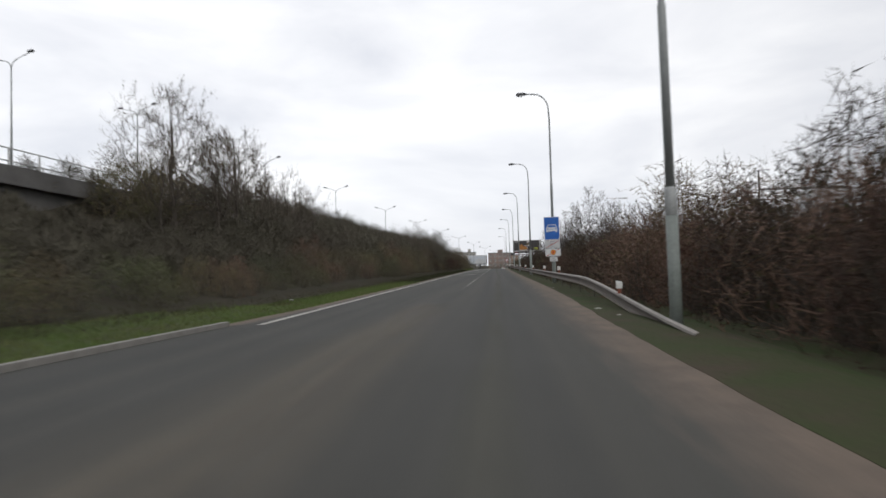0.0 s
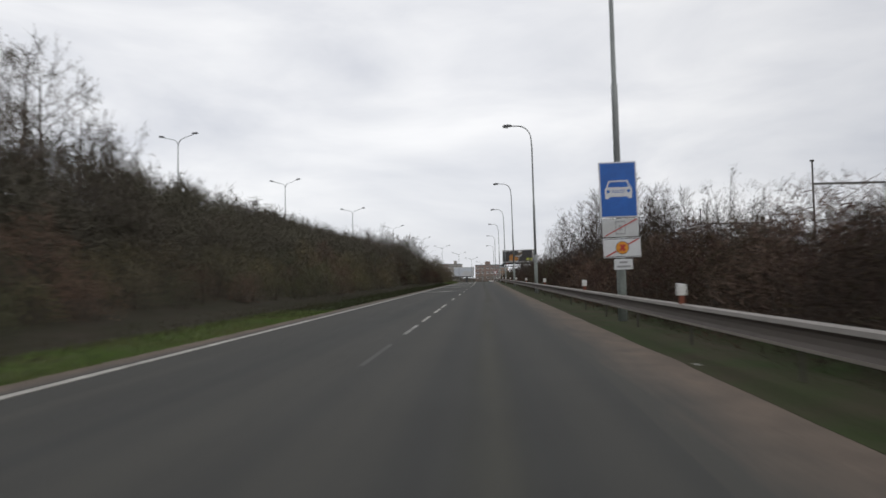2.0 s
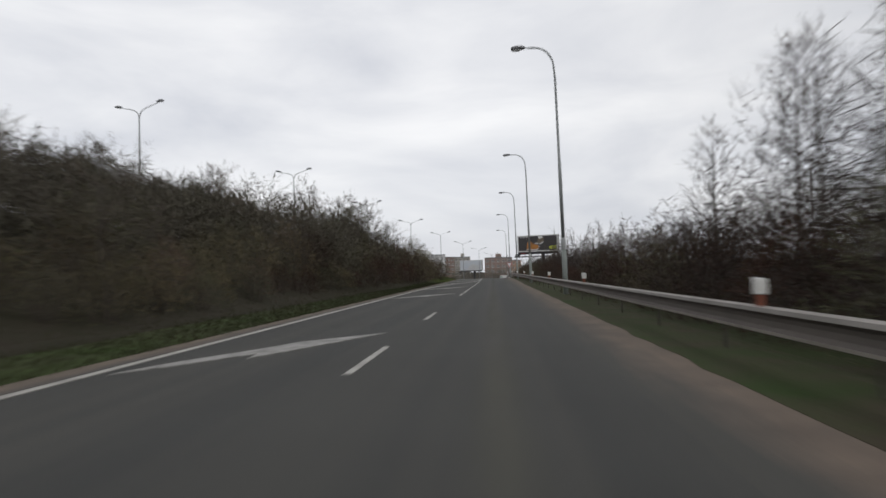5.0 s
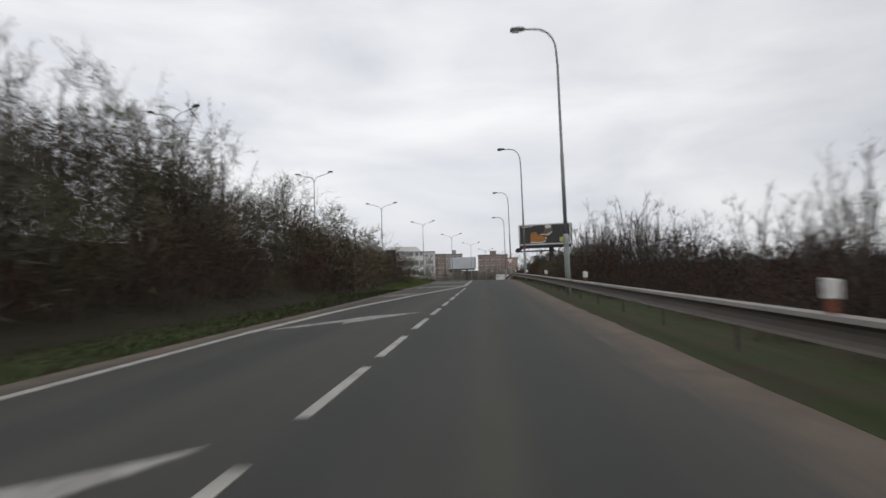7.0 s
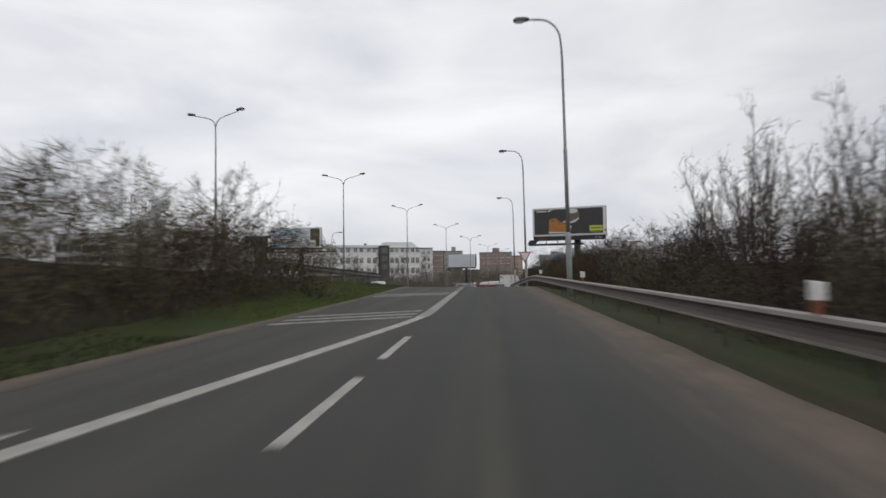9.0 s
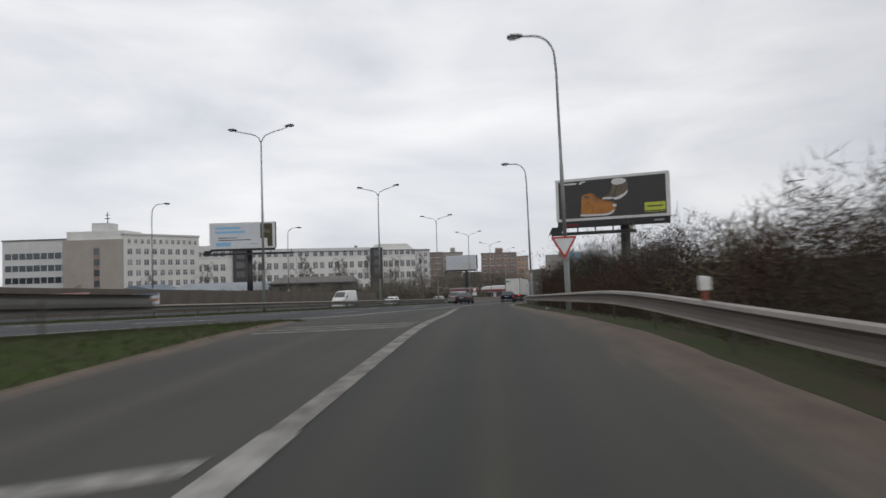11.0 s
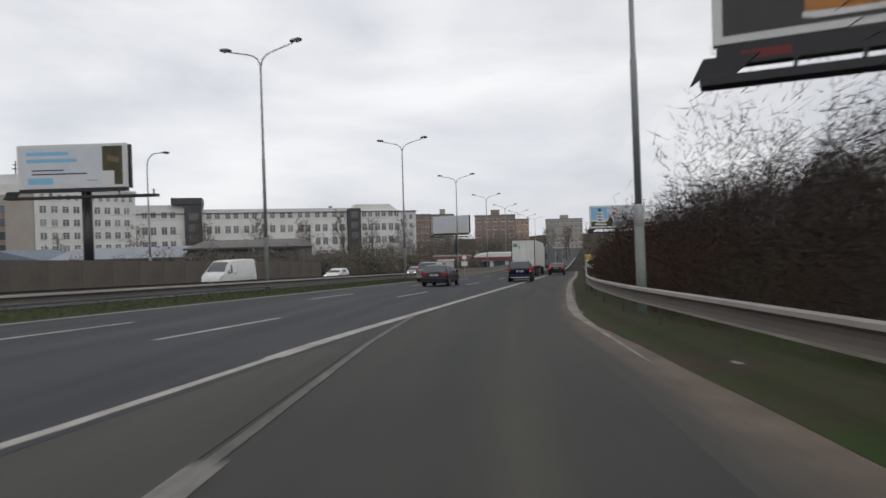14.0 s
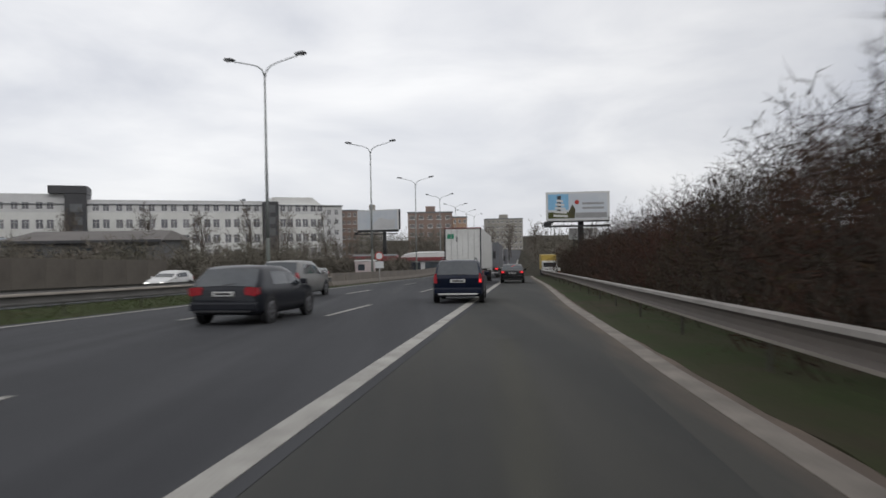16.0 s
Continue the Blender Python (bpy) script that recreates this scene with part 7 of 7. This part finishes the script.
def car(m, kind, length, width, height, body_mat, label, lights=(M_TAIL, M_TAIL), rails=False, tyre_r=0.31, front=False):
    """A lofted body with window panels, lamps, plates, mirrors, bumpers and four wheels. Local origin: ground under the tail; local y runs forward."""
    tops, belt = CARS[kind]
    ty, tz = zip(*tops)
    hw = width / 2

    def ring(s):
        f = s / length
        top = float(np.interp(f, ty, tz)) * height
        zb = min(belt * height, top - 0.03)
        w = hw * (1 - 0.10 * max(0, 1 - f / 0.07) ** 2 - 0.22 * max(0, (f - 0.84) / 0.16) ** 2)
        cab = max(0.0, min(1.0, (top - zb) / (0.36 * height)))
        wr = w * (0.97 - 0.17 * cab)
        lift = 0.05 + 0.10 * max(0, (f - 0.9) / 0.1) + 0.06 * max(0, 1 - f / 0.06)
        return [(0.0, 0.17 + lift), (w * 0.86, 0.17 + lift), (w * 0.97, 0.27 + lift), (w, 0.42 * height * 0.8), (w * 0.995, zb * 0.82), (w * 0.96, zb),
                (wr + 0.012, top - 0.10 * cab - 0.008), (wr * 0.93, top - 0.02), (0.0, top)]

    def at(s, j):
        r = ring(s)
        k = min(7, int(j))
        a, b = r[k], r[k + 1]
        return Vector((a[0] + (b[0] - a[0]) * (j - k), s, a[1] + (b[1] - a[1]) * (j - k)))

    th = thing("car" if kind != "van" else "van", m, label, "car" if kind != "van" else "van")
    st = sorted({*[length * v for v in (0, 0.008, 0.02, 0.05, 0.08, 0.12, 0.16, 0.22, 0.3, 0.38, 0.46, 0.52, 0.57, 0.63, 0.7, 0.78, 0.86, 0.92, 0.97, 0.99, 1.0)]})
    bm = bmesh.new()
    rows = []
    for s in st:
        r = ring(s)
        left = [bm.verts.new((-x, s, z)) for x, z in r[1:-1]]
        mid0 = bm.verts.new((0, s, r[0][1]))
        mid1 = bm.verts.new((0, s, r[-1][1]))
        right = [bm.verts.new((x, s, z)) for x, z in r[1:-1]]
        rows.append([mid0] + right + [mid1] + left[::-1])
    n = len(rows[0])
    for a, b in zip(rows, rows[1:]):
        for k in range(n):
            bm.faces.new((a[k], a[(k + 1) % n], b[(k + 1) % n], b[k]))
    bm.faces.new(rows[0][::-1])
    bm.faces.new(rows[-1])
    bmesh.ops.recalc_face_normals(bm, faces=bm.faces)
    body = part("body", bm, body_mat, th, "", True)

    def panel(name, s0, s1, j0, j1, side, parent, mt, lab="", ns=5, nj=3, s0t=None, s1t=None, lift=0.008):
        b2 = bmesh.new()
        g = []
        for i in range(ns + 1):
            row = []
            for q in range(nj + 1):
                v = q / nj
                sa = s0 + ((s0t if s0t is not None else s0) - s0) * v
                sb = s1 + ((s1t if s1t is not None else s1) - s1) * v
                s = sa + (sb - sa) * i / ns
                j = j0 + (j1 - j0) * v
                p = at(s, j)
                du = at(min(length, s + 0.02), j) - at(max(0, s - 0.02), j)
                dv = at(s, min(7.99, j + 0.05)) - at(s, max(0, j - 0.05))
                nn = dv.cross(du)
                nn.normalize()
                if nn.x < 0:
                    nn = -nn
                p = p + nn * lift
                row.append(b2.verts.new((side * p.x, p.y, p.z)))
            g.append(row)
        for a, b in zip(g, g[1:]):
            for q in range(nj):
                b2.faces.new((a[q], a[q + 1], b[q + 1], b[q]))
        bmesh.ops.recalc_face_normals(b2, faces=b2.faces)
        return part(name, b2, mt, parent, lab, True)

    def across(name, s0, s1, keep, parent, mt, lab="", lift=0.010):
        """A panel over the roof line from side to side: rear window or windscreen."""
        b2 = bmesh.new()
        g = []
        for i in range(5):
            s = s0 + (s1 - s0) * i / 4
            r = ring(s)
            e = r[7][0] * keep
            tz0, tz1 = ring(max(0, s - 0.02))[-1][1], ring(min(length, s + 0.02))[-1][1]
            nrm = Vector((0, -(tz1 - tz0), 0.04)).normalized()
            row = []
            for q in range(7):
                x = -e + 2 * e * q / 6
                z = r[8][1] + (r[7][1] - r[8][1]) * abs(x) / max(0.01, r[7][0])
                row.append(b2.verts.new(Vector((x, s, z)) + nrm * lift))
            g.append(row)
        for a, b in zip(g, g[1:]):
            for q in range(6):
                b2.faces.new((a[q], a[q + 1], b[q + 1], b[q]))
        bmesh.ops.recalc_face_normals(b2, faces=b2.faces)
        return part(name, b2, mt, parent, lab, True)

    L = length
    if kind != "van":
        for sd in (-1, 1):
            panel("side_window", L * (0.22 if kind == "hatch" else 0.34), L * 0.475, 5.12, 5.86, sd, th, M_CARGLASS, "", 4)
            panel("side_window", L * 0.485, L * 0.665, 5.12, 5.86, sd, th, M_CARGLASS, "", 4, s1t=L * 0.565)
            if kind != "hatch":
                panel("side_window", L * 0.15, L * 0.33, 5.12, 5.86, sd, th, M_CARGLASS, "", 4, s0t=L * 0.19)
        b0, b1 = (0.155, 0.235) if kind == "saloon" else ((0.018, 0.076) if kind == "estate" else (0.021, 0.117))
        across("rear_window", L * b0, L * b1, 0.985, th, M_CARGLASS, "dark rear window")
        across("windscreen", L * 0.585, L * 0.69, 0.95, th, M_CARGLASS)
    else:
        for sd in (-1, 1):
            panel("side_window", L * 0.68, L * 0.84, 5.15, 5.85, sd, th, M_CARGLASS, "", 4, s1t=L * 0.74)
        across("windscreen", L * 0.715, L * 0.865, 0.95, th, M_CARGLASS)
    zt = belt * height
    rear_y = -0.012
    for sd, lm in ((-1, lights[0]), (1, lights[1])):
        b2 = bmesh.new()
        zz0, zz1 = (zt - 0.20, zt + 0.02) if kind != "estate" else (zt - 0.22, zt + 0.12)
        if kind == "estate":
            xs = [(0.80, zz0), (0.94, zz0), (0.955, (zz0 + zz1) / 2), (0.90, zz1), (0.84, zz1), (0.82, (zz0 + zz1) / 2)]
            core = (0.83, 0.92, zz0 + 0.03, zz0 + 0.14)
        else:
            xs = [(0.60, zz0 + 0.04), (0.90, zz0), (0.955, zz0 + 0.05), (0.94, zz1 - 0.02), (0.66, zz1), (0.59, zz1 - 0.03)]
            core = (0.72, 0.90, zz0 + 0.06, zz1 - 0.05)
        prism(b2, [(sd * hw * x, z) for x, z in xs], rear_y - 0.012, 0.16)
        bmesh.ops.recalc_face_normals(b2, faces=b2.faces)
        lamp = part("tail_light", b2, M_TAIL_DULL, th, "red tail light")
        if lm is M_TAIL:
            part("bulb", boxed(sd * hw * core[0], sd * hw * core[1], rear_y - 0.018, rear_y, core[2], core[3], 0.004), lm, lamp, "glowing red bulb")
    if not front:
        pl = part("number_plate", boxed(-0.26, 0.26, rear_y - 0.02, rear_y + 0.03, zt - 0.20, zt - 0.09, 0.008), M_PLATE, th, "white plate")
        plate(pl, "plate_bar", -0.2, 0.2, zt - 0.17, zt - 0.12, rear_y - 0.021, M_BLACK, "", 0.002)
    part("rear_bumper", boxed(-hw * 0.93, hw * 0.93, -0.07, 0.12, 0.33, 0.56, 0.06), body_mat, th)
    part("bumper_trim", boxed(-hw * 0.78, hw * 0.78, -0.075, 0.05, 0.30, 0.36, 0.02), M_PLATE if rails else M_BLACK, th)
    if kind == "saloon":
        part("brake_light", boxed(-0.16, 0.16, L * 0.235, L * 0.25, height * 0.88, height * 0.91), M_TAIL, th, "glowing high brake light")
    bm = bmesh.new()
    tube(bm, [(0.0, -0.005, zt + 0.06), (0.30, 0.012, zt + 0.10)], [0.012, 0.008], 5)
    if kind in ("estate", "hatch"):
        part("rear_wiper", bm, M_BLACK, th)
    else:
        bm.free()
    if front:
        for sd in (-1, 1):
            part("headlight", boxed(sd * hw * 0.5, sd * hw * 0.8, L - 0.16, L + 0.01, 0.56, 0.72, 0.03), M_HEAD, th, "lit headlight")
        part("front_bumper", boxed(-hw * 0.8, hw * 0.8, L - 0.12, L + 0.05, 0.28, 0.52, 0.05), body_mat, th)
    for sd in (-1, 1):
        part("mirror", boxed(sd * (hw - 0.02), sd * (hw + 0.17), L * 0.635, L * 0.635 + 0.12, zt + 0.02, zt + 0.17, 0.035), body_mat, th)
    if rails:
        for sd in (-1, 1):
            bm = bmesh.new()
            x = sd * hw * 0.66
            tube(bm, [(x, L * 0.10, height - 0.03), (x, L * 0.13, height + 0.045), (x, L * 0.45, height + 0.05), (x, L * 0.48, height - 0.02)], [0.018] * 4, 6)
            part("roof_rail", bm, M_BLACK, th)
    base = None
    for sy in (L * 0.165, L * 0.80):
        for sd in (-1, 1):
            b2 = bmesh.new()
            tube(b2, [(0, 0, 0), (0.012, 0, 0)], [tyre_r + 0.055, tyre_r + 0.055], 24)
            ar = part("wheel_arch", b2, M_BLACK, th)
            ar.matrix_basis = Matrix.Translation((sd * (hw - 0.004) - (0.012 if sd < 0 else 0), sy, tyre_r + 0.02))
            if base is None:
                b3 = bmesh.new()
                tube(b3, [(-0.19, 0, 0), (-0.17, 0, 0), (-0.02, 0, 0), (0, 0, 0)], [tyre_r * 0.92, tyre_r, tyre_r, tyre_r * 0.92], 28)
                wheel = part("wheel", b3, M_TYRE, th, "black tyre", False)
                b4 = bmesh.new()
                tube(b4, [(0, 0, 0), (0.012, 0, 0)], [tyre_r * 0.66, tyre_r * 0.6], 20)
                rim = part("rim", b4, M_RIM, wheel, "alloy rim")
                b5 = bmesh.new()
                for k in range(5):
                    a = k * math.tau / 5 + 0.3
                    tube(b5, [(0.013, 0.35 * tyre_r * math.cos(a), 0.35 * tyre_r * math.sin(a)), (0.016, 0.35 * tyre_r * math.cos(a), 0.35 * tyre_r * math.sin(a))], [tyre_r * 0.13] * 2, 8)
                slots = part("rim_slot", b5, M_BLACK, wheel)
                base = (wheel, rim, slots)
                ob = wheel
            else:
                ob = new("wheel", base[0].data)
                ob.parent = th
                for src in base[1:]:
                    o2 = new(src.name.split(".")[0], src.data)
                    o2.parent = ob
            ob.matrix_basis = Matrix.Translation((sd * (hw + 0.012), sy, tyre_r)) @ (Matrix.Identity(4) if sd > 0 else Matrix.Rotation(math.pi, 4, "Z"))
    return th


def on_road(x, y, turn, zf=None):
    z = (zf or land)(x, y)
    slope = (land(x, y + 3) - land(x, y)) / 3
    return Matrix.Translation((x, y, z + 0.01)) @ Matrix.Rotation(-turn, 4, "Z") @ Matrix.Rotation(math.atan(slope), 4, "X")


car(on_road(1.62, 243.0, radians(6.5)), "estate", 4.45, 1.80, 1.56, M_NAVY, "dark navy estate car with roof rails driving ahead", (M_TAIL_DULL, M_TAIL), True)
car(on_road(-4.25, 235.7, MAIN_TURN), "hatch", 4.25, 1.78, 1.43, M_CHAR, "charcoal three-door hatchback in the next lane", (M_TAIL_DULL, M_TAIL_DULL), False, 0.325)
car(on_road(-6.0, 248.8, MAIN_TURN), "estate", 4.75, 1.92, 1.72, M_SILVER, "silver grey sport utility car in the far lane", (M_TAIL_DULL, M_TAIL), False, 0.36)
car(on_road(7.0, 268.5, MAIN_TURN), "saloon", 4.5, 1.78, 1.44, M_BLKCAR, "black saloon car with bright brake lights", (M_TAIL, M_TAIL))
car(Matrix.Translation((-18.3, 270.5, land(-18.3, 270.5))) @ Matrix.Rotation(math.pi - MAIN_TURN, 4, "Z"), "hatch", 4.1, 1.75, 1.46, M_VANWHITE, "white hatchback with lit headlights on the opposite carriageway", front=True)
car(Matrix.Translation((-21.0, 247.0, land(-21.0, 247.0))) @ Matrix.Rotation(math.pi - MAIN_TURN, 4, "Z"), "van", 5.4, 1.95, 2.35, M_VANWHITE, "white panel van on the opposite carriageway", front=True)
car(Matrix.Translation((-12.5, 300.5, land(-12.5, 300.5))) @ Matrix.Rotation(math.pi - MAIN_TURN, 4, "Z"), "estate", 4.4, 1.8, 1.5, M_SILVER, "silver car with lit headlights on the opposite carriageway", front=True)


def truck(m, body_len, width, top, box_mat, label, doors=True, cab=M_VANWHITE):
    """A tractor and box trailer seen from behind. Local y runs forward from the doors."""
    th = thing("truck", m, label, "truck")
    hw = width / 2
    b = part("trailer_box", boxed(-hw, hw, 0, body_len, 1.15, top, 0.03), box_mat, th, "box body")
    if doors:
        for sd in (-1, 1):
            d = part("rear_door", boxed(sd * 0.01, sd * (hw - 0.09), -0.04, -0.004, 1.25, top - 0.12, 0.01), box_mat, th, "white door")
            for k in (0.3, 0.62):
                bm = bmesh.new()
                tube(bm, [(sd * hw * k, -0.06, 1.2), (sd * hw * k, -0.06, top - 0.1)], [0.018, 0.018], 6)
                part("lock_rod", bm, M_STEEL, d)
            for z in (1.6, 2.4, 3.2):
                part("hinge", boxed(sd * (hw - 0.1), sd * (hw + 0.004), -0.055, -0.02, z, z + 0.1), M_BLACK, d)
        plate(th, "sticker", -hw * 0.85, -hw * 0.48, top - 0.75, top - 0.42, -0.045, M_GREEN, "dark green sticker", 0.003)
        plate(th, "vent", -hw * 0.36, -hw * 0.28, top - 0.95, top - 0.6, -0.045, M_BLACK, "", 0.003)
        part("top_rail", boxed(-hw - 0.01, hw + 0.01, -0.06, 0.05, top - 0.05, top + 0.02), M_DEEPRED, th, "dark red upper edge")
        for sd in (-1, 1):
            part("corner_post", boxed(sd * (hw - 0.085), sd * (hw + 0.006), -0.05, 0.02, 1.2, top - 0.06, 0.01), M_BLACK, th, "black door post")
    part("chassis", boxed(-0.9, 0.9, 0.1, body_len - 0.5, 0.75, 1.14), M_BLACK, th)
    part("underrun_bar", boxed(-hw * 0.95, hw * 0.95, -0.02, 0.1, 0.5, 0.62, 0.015), M_STEEL, th)
    part("light_beam", boxed(-hw * 0.97, hw * 0.97, -0.03, 0.07, 0.9, 1.1, 0.015), M_BLACK, th)
    for sd in (-1, 1):
        part("tail_light", boxed(sd * hw * 0.68, sd * hw * 0.93, -0.05, -0.031, 0.92, 1.08, 0.01), M_TAIL, th, "red tail light")
        part("mudflap", boxed(sd * hw * 0.55, sd * hw * 0.98, 0.55, 0.57, 0.25, 0.85), M_BLACK, th)
    pl = part("number_plate", boxed(-0.26, 0.26, -0.05, -0.031, 0.93, 1.04), M_PLATE, th)
    for sy in (1.6, 2.95, 4.3, body_len + 0.2):
        for sd in (-1, 1):
            bm = bmesh.new()
            tube(bm, [(-0.38, 0, 0), (-0.36, 0, 0), (-0.02, 0, 0), (0, 0, 0)], [0.45, 0.5, 0.5, 0.46], 24)
            w = part("wheel", bm, M_TYRE, th, "black tyre")
            w.matrix_basis = Matrix.Translation((sd * hw * 0.99, sy, 0.5)) @ (Matrix.Identity(4) if sd > 0 else Matrix.Rotation(math.pi, 4, "Z"))
            bm = bmesh.new()
            tube(bm, [(0, 0, 0), (0.01, 0, 0)], [0.28, 0.24], 16)
            part("rim", bm, M_RIM, w)
    part("cab", boxed(-hw * 0.97, hw * 0.97, body_len + 0.6, body_len + 2.7, 0.6, top - 0.35, 0.15), cab, th, "tractor cab")
    for sd in (-1, 1):
        part("mirror", boxed(sd * hw, sd * (hw + 0.28), body_len + 2.5, body_len + 2.65, 2.0, 2.7, 0.03), M_BLACK, th)
    return th


truck(on_road(3.05, 264.5, MAIN_TURN), 13.4, 2.55, 3.98, M_TRAILER, "white box trailer truck with closed rear doors")
truck(on_road(7.4, 292.0, MAIN_TURN), 13.4, 2.55, 3.95, M_TARP, "grey tarpaulin trailer truck", False)
truck(on_road(13.2, 331.0, MAIN_TURN), 12.0, 2.55, 3.9, M_TARP, "grey box truck far down the road", False)


def service_truck():
    """A small works truck facing the traffic beyond the end of the barrier."""
    x, y = 16.6, 303.0
    th = thing("truck", Matrix.Translation((x, y, land(x, y))) @ Matrix.Rotation(radians(-6), 4, "Z"), "small yellow and white works truck beyond the guardrail", "truck")
    part("cab", boxed(-0.95, 0.95, 0, 1.6, 0.55, 2.0, 0.12), M_VANWHITE, th, "white cab")
    part("windscreen", boxed(-0.8, 0.8, -0.012, 0.01, 1.25, 1.8, 0.004), M_CARGLASS, th)
    part("load_body", boxed(-1.0, 1.0, 1.65, 4.6, 0.8, 2.75, 0.05), M_WORKS, th, "yellow load body")
    part("chassis", boxed(-0.8, 0.8, 0.2, 4.5, 0.4, 0.6), M_BLACK, th)
    part("bumper", boxed(-0.95, 0.95, -0.1, 0.05, 0.35, 0.6, 0.03), M_BLACK, th)
    for sd in (-1, 1):
        part("headlight", boxed(sd * 0.6, sd * 0.88, -0.03, 0.02, 0.66, 0.84, 0.01), M_PLATE, th)
        for sy in (0.7, 3.6):
            bm = bmesh.new()
            tube(bm, [(sd * 0.75, sy, 0.36), (sd * 0.97, sy, 0.36)], [0.36, 0.36], 18)
            part("wheel", bm, M_TYRE, th, "black tyre")


M_WORKS = mat("works_yellow", (0.42, 0.30, 0.06), rough=0.6, vary=0.25, scale=1.0, bump=0.05)
service_truck()


# ---- grass blades and litter ----
def blades(name, n, seed, place, hmin, hmax, label, material=None):
    rng = np.random.default_rng(seed)
    pts = np.array([place(rng) for _ in range(n)])
    p = np.array([(x, y, land(x, y) - 0.03) for x, y in pts])
    d = rng.normal(size=(n, 3)) * [0.45, 0.45, 0.1] + [0, 0, 1]
    d /= np.linalg.norm(d, axis=1)[:, None]
    return tagged(tris(name, sticks(rng, p, d, rng.uniform(hmin, hmax, n), rng.uniform(0.012, 0.03, n)), material or M_BLADE), label, "grass", kind="stuff")


def left_spot(rng):
    y = rng.uniform(-4, 42) if rng.uniform() < 0.6 else rng.uniform(142, 162)
    w = 2.4 if 14 < y < 50 else 4.2
    e = x_left(y) - 0.2
    if y > 160:
        w = max(0.3, (e - x_med(y) - 15.7))
    return e - w * rng.uniform(0, 1) ** 1.3, y


def dull_spot(rng):
    y = rng.uniform(38, 138)
    return x_left(y) - 0.2 - 3.6 * rng.uniform(0, 1) ** 1.2, y


def dead_spot(rng):
    y = rng.uniform(-4, 160)
    return x_left(y) - (1.8 if 14 < y < 50 else 3.0) - 2.4 * rng.uniform(0, 1), y


M_BLADE_BANK = mat("bank_grass_blades", (0.027, 0.037, 0.015), rough=0.9, color2=(0.036, 0.031, 0.020), scale=0.5, fine=5, bump=0, spec=0.1)
M_DEAD = mat("dead_grass_blades", (0.056, 0.046, 0.030), rough=0.9, color2=(0.038, 0.042, 0.020), scale=0.7, fine=5, bump=0, spec=0.15)


def right_spot(rng):
    y = rng.uniform(-4, 262)
    a, b = x_dirt(y) + 0.02, x_rail(y) + 1.9
    return a + (b - a) * rng.uniform(0, 1), y


def gore_spot(rng):
    y = rng.uniform(150, 175)
    e = x_left(y) - 0.15
    return e - max(0.3, e - x_med(y) - 15.8) * rng.uniform(0, 1), y


def median_spot(rng):
    y = rng.uniform(150, 268)
    return x_med(y) + rng.uniform(-2.9, 2.9), y


blades("grass_left", 42000, 91, left_spot, 0.05, 0.16, "short green and yellowed grass on the verge")
blades("grass_bank", 45000, 96, dull_spot, 0.04, 0.14, "dull brownish-green grass at the foot of the bank", M_BLADE_BANK)
blades("dead_grass", 26000, 94, dead_spot, 0.06, 0.22, "dead brown grass and leaves at the foot of the bushes", M_DEAD)
blades("grass_right", 80000, 92, right_spot, 0.025, 0.075, "short dull grass between dirt strip and guardrail", M_BLADE_DULL)
blades("grass_gore", 12000, 95, gore_spot, 0.04, 0.13, "short trampled grass in the gore between the roads", M_BLADE_DULL)
blades("grass_median", 22000, 93, median_spot, 0.08, 0.22, "short dull grass on the median", M_BLADE_DULL)


M_SCRAP = mat("dirty_white_scrap", (0.36, 0.36, 0.34), rough=0.8, color2=(0.2, 0.2, 0.18), scale=9, fine=30, bump=0.2)


def litter(rows):
    rng = np.random.default_rng(17)
    for x, y, s, lab in rows:
        bm = bmesh.new()
        bmesh.ops.create_icosphere(bm, subdivisions=2, radius=1.0)
        for v in bm.verts:
            k = 1 + 0.35 * noise.noise(v.co * 2.1 + Vector((x, y, 0)))
            v.co = Vector((v.co.x * s * k, v.co.y * s * 0.6 * k, v.co.z * s * 0.22 * k))
        ob = part("litter", bm, M_SCRAP, None)
        ob.matrix_basis = Matrix.Translation((x, y, land(x, y) + s * 0.1)) @ Matrix.Rotation(rng.uniform(0, 6), 4, "Z")
        tagged(ob, lab, "litter")


litter([(-7.9, 17.0, 0.16, "crumpled white paper on the grass verge"), (-8.9, 14.6, 0.1, "small white scrap on the grass verge"), (3.3, 9.9, 0.12, "white scrap on the verge by the dirt strip"),
        (3.45, 7.6, 0.09, "small pale scrap on the verge"), (2.75, 188.7, 0.15, "crumpled white plastic on the grass by the guardrail"), (2.4, 203.0, 0.08, "small white scrap on the grass by the guardrail"),
        (3.4, 25.5, 0.07, "small white scrap near the guardrail"), (3.4, 50.5, 0.06, "small white scrap on the grass verge")])
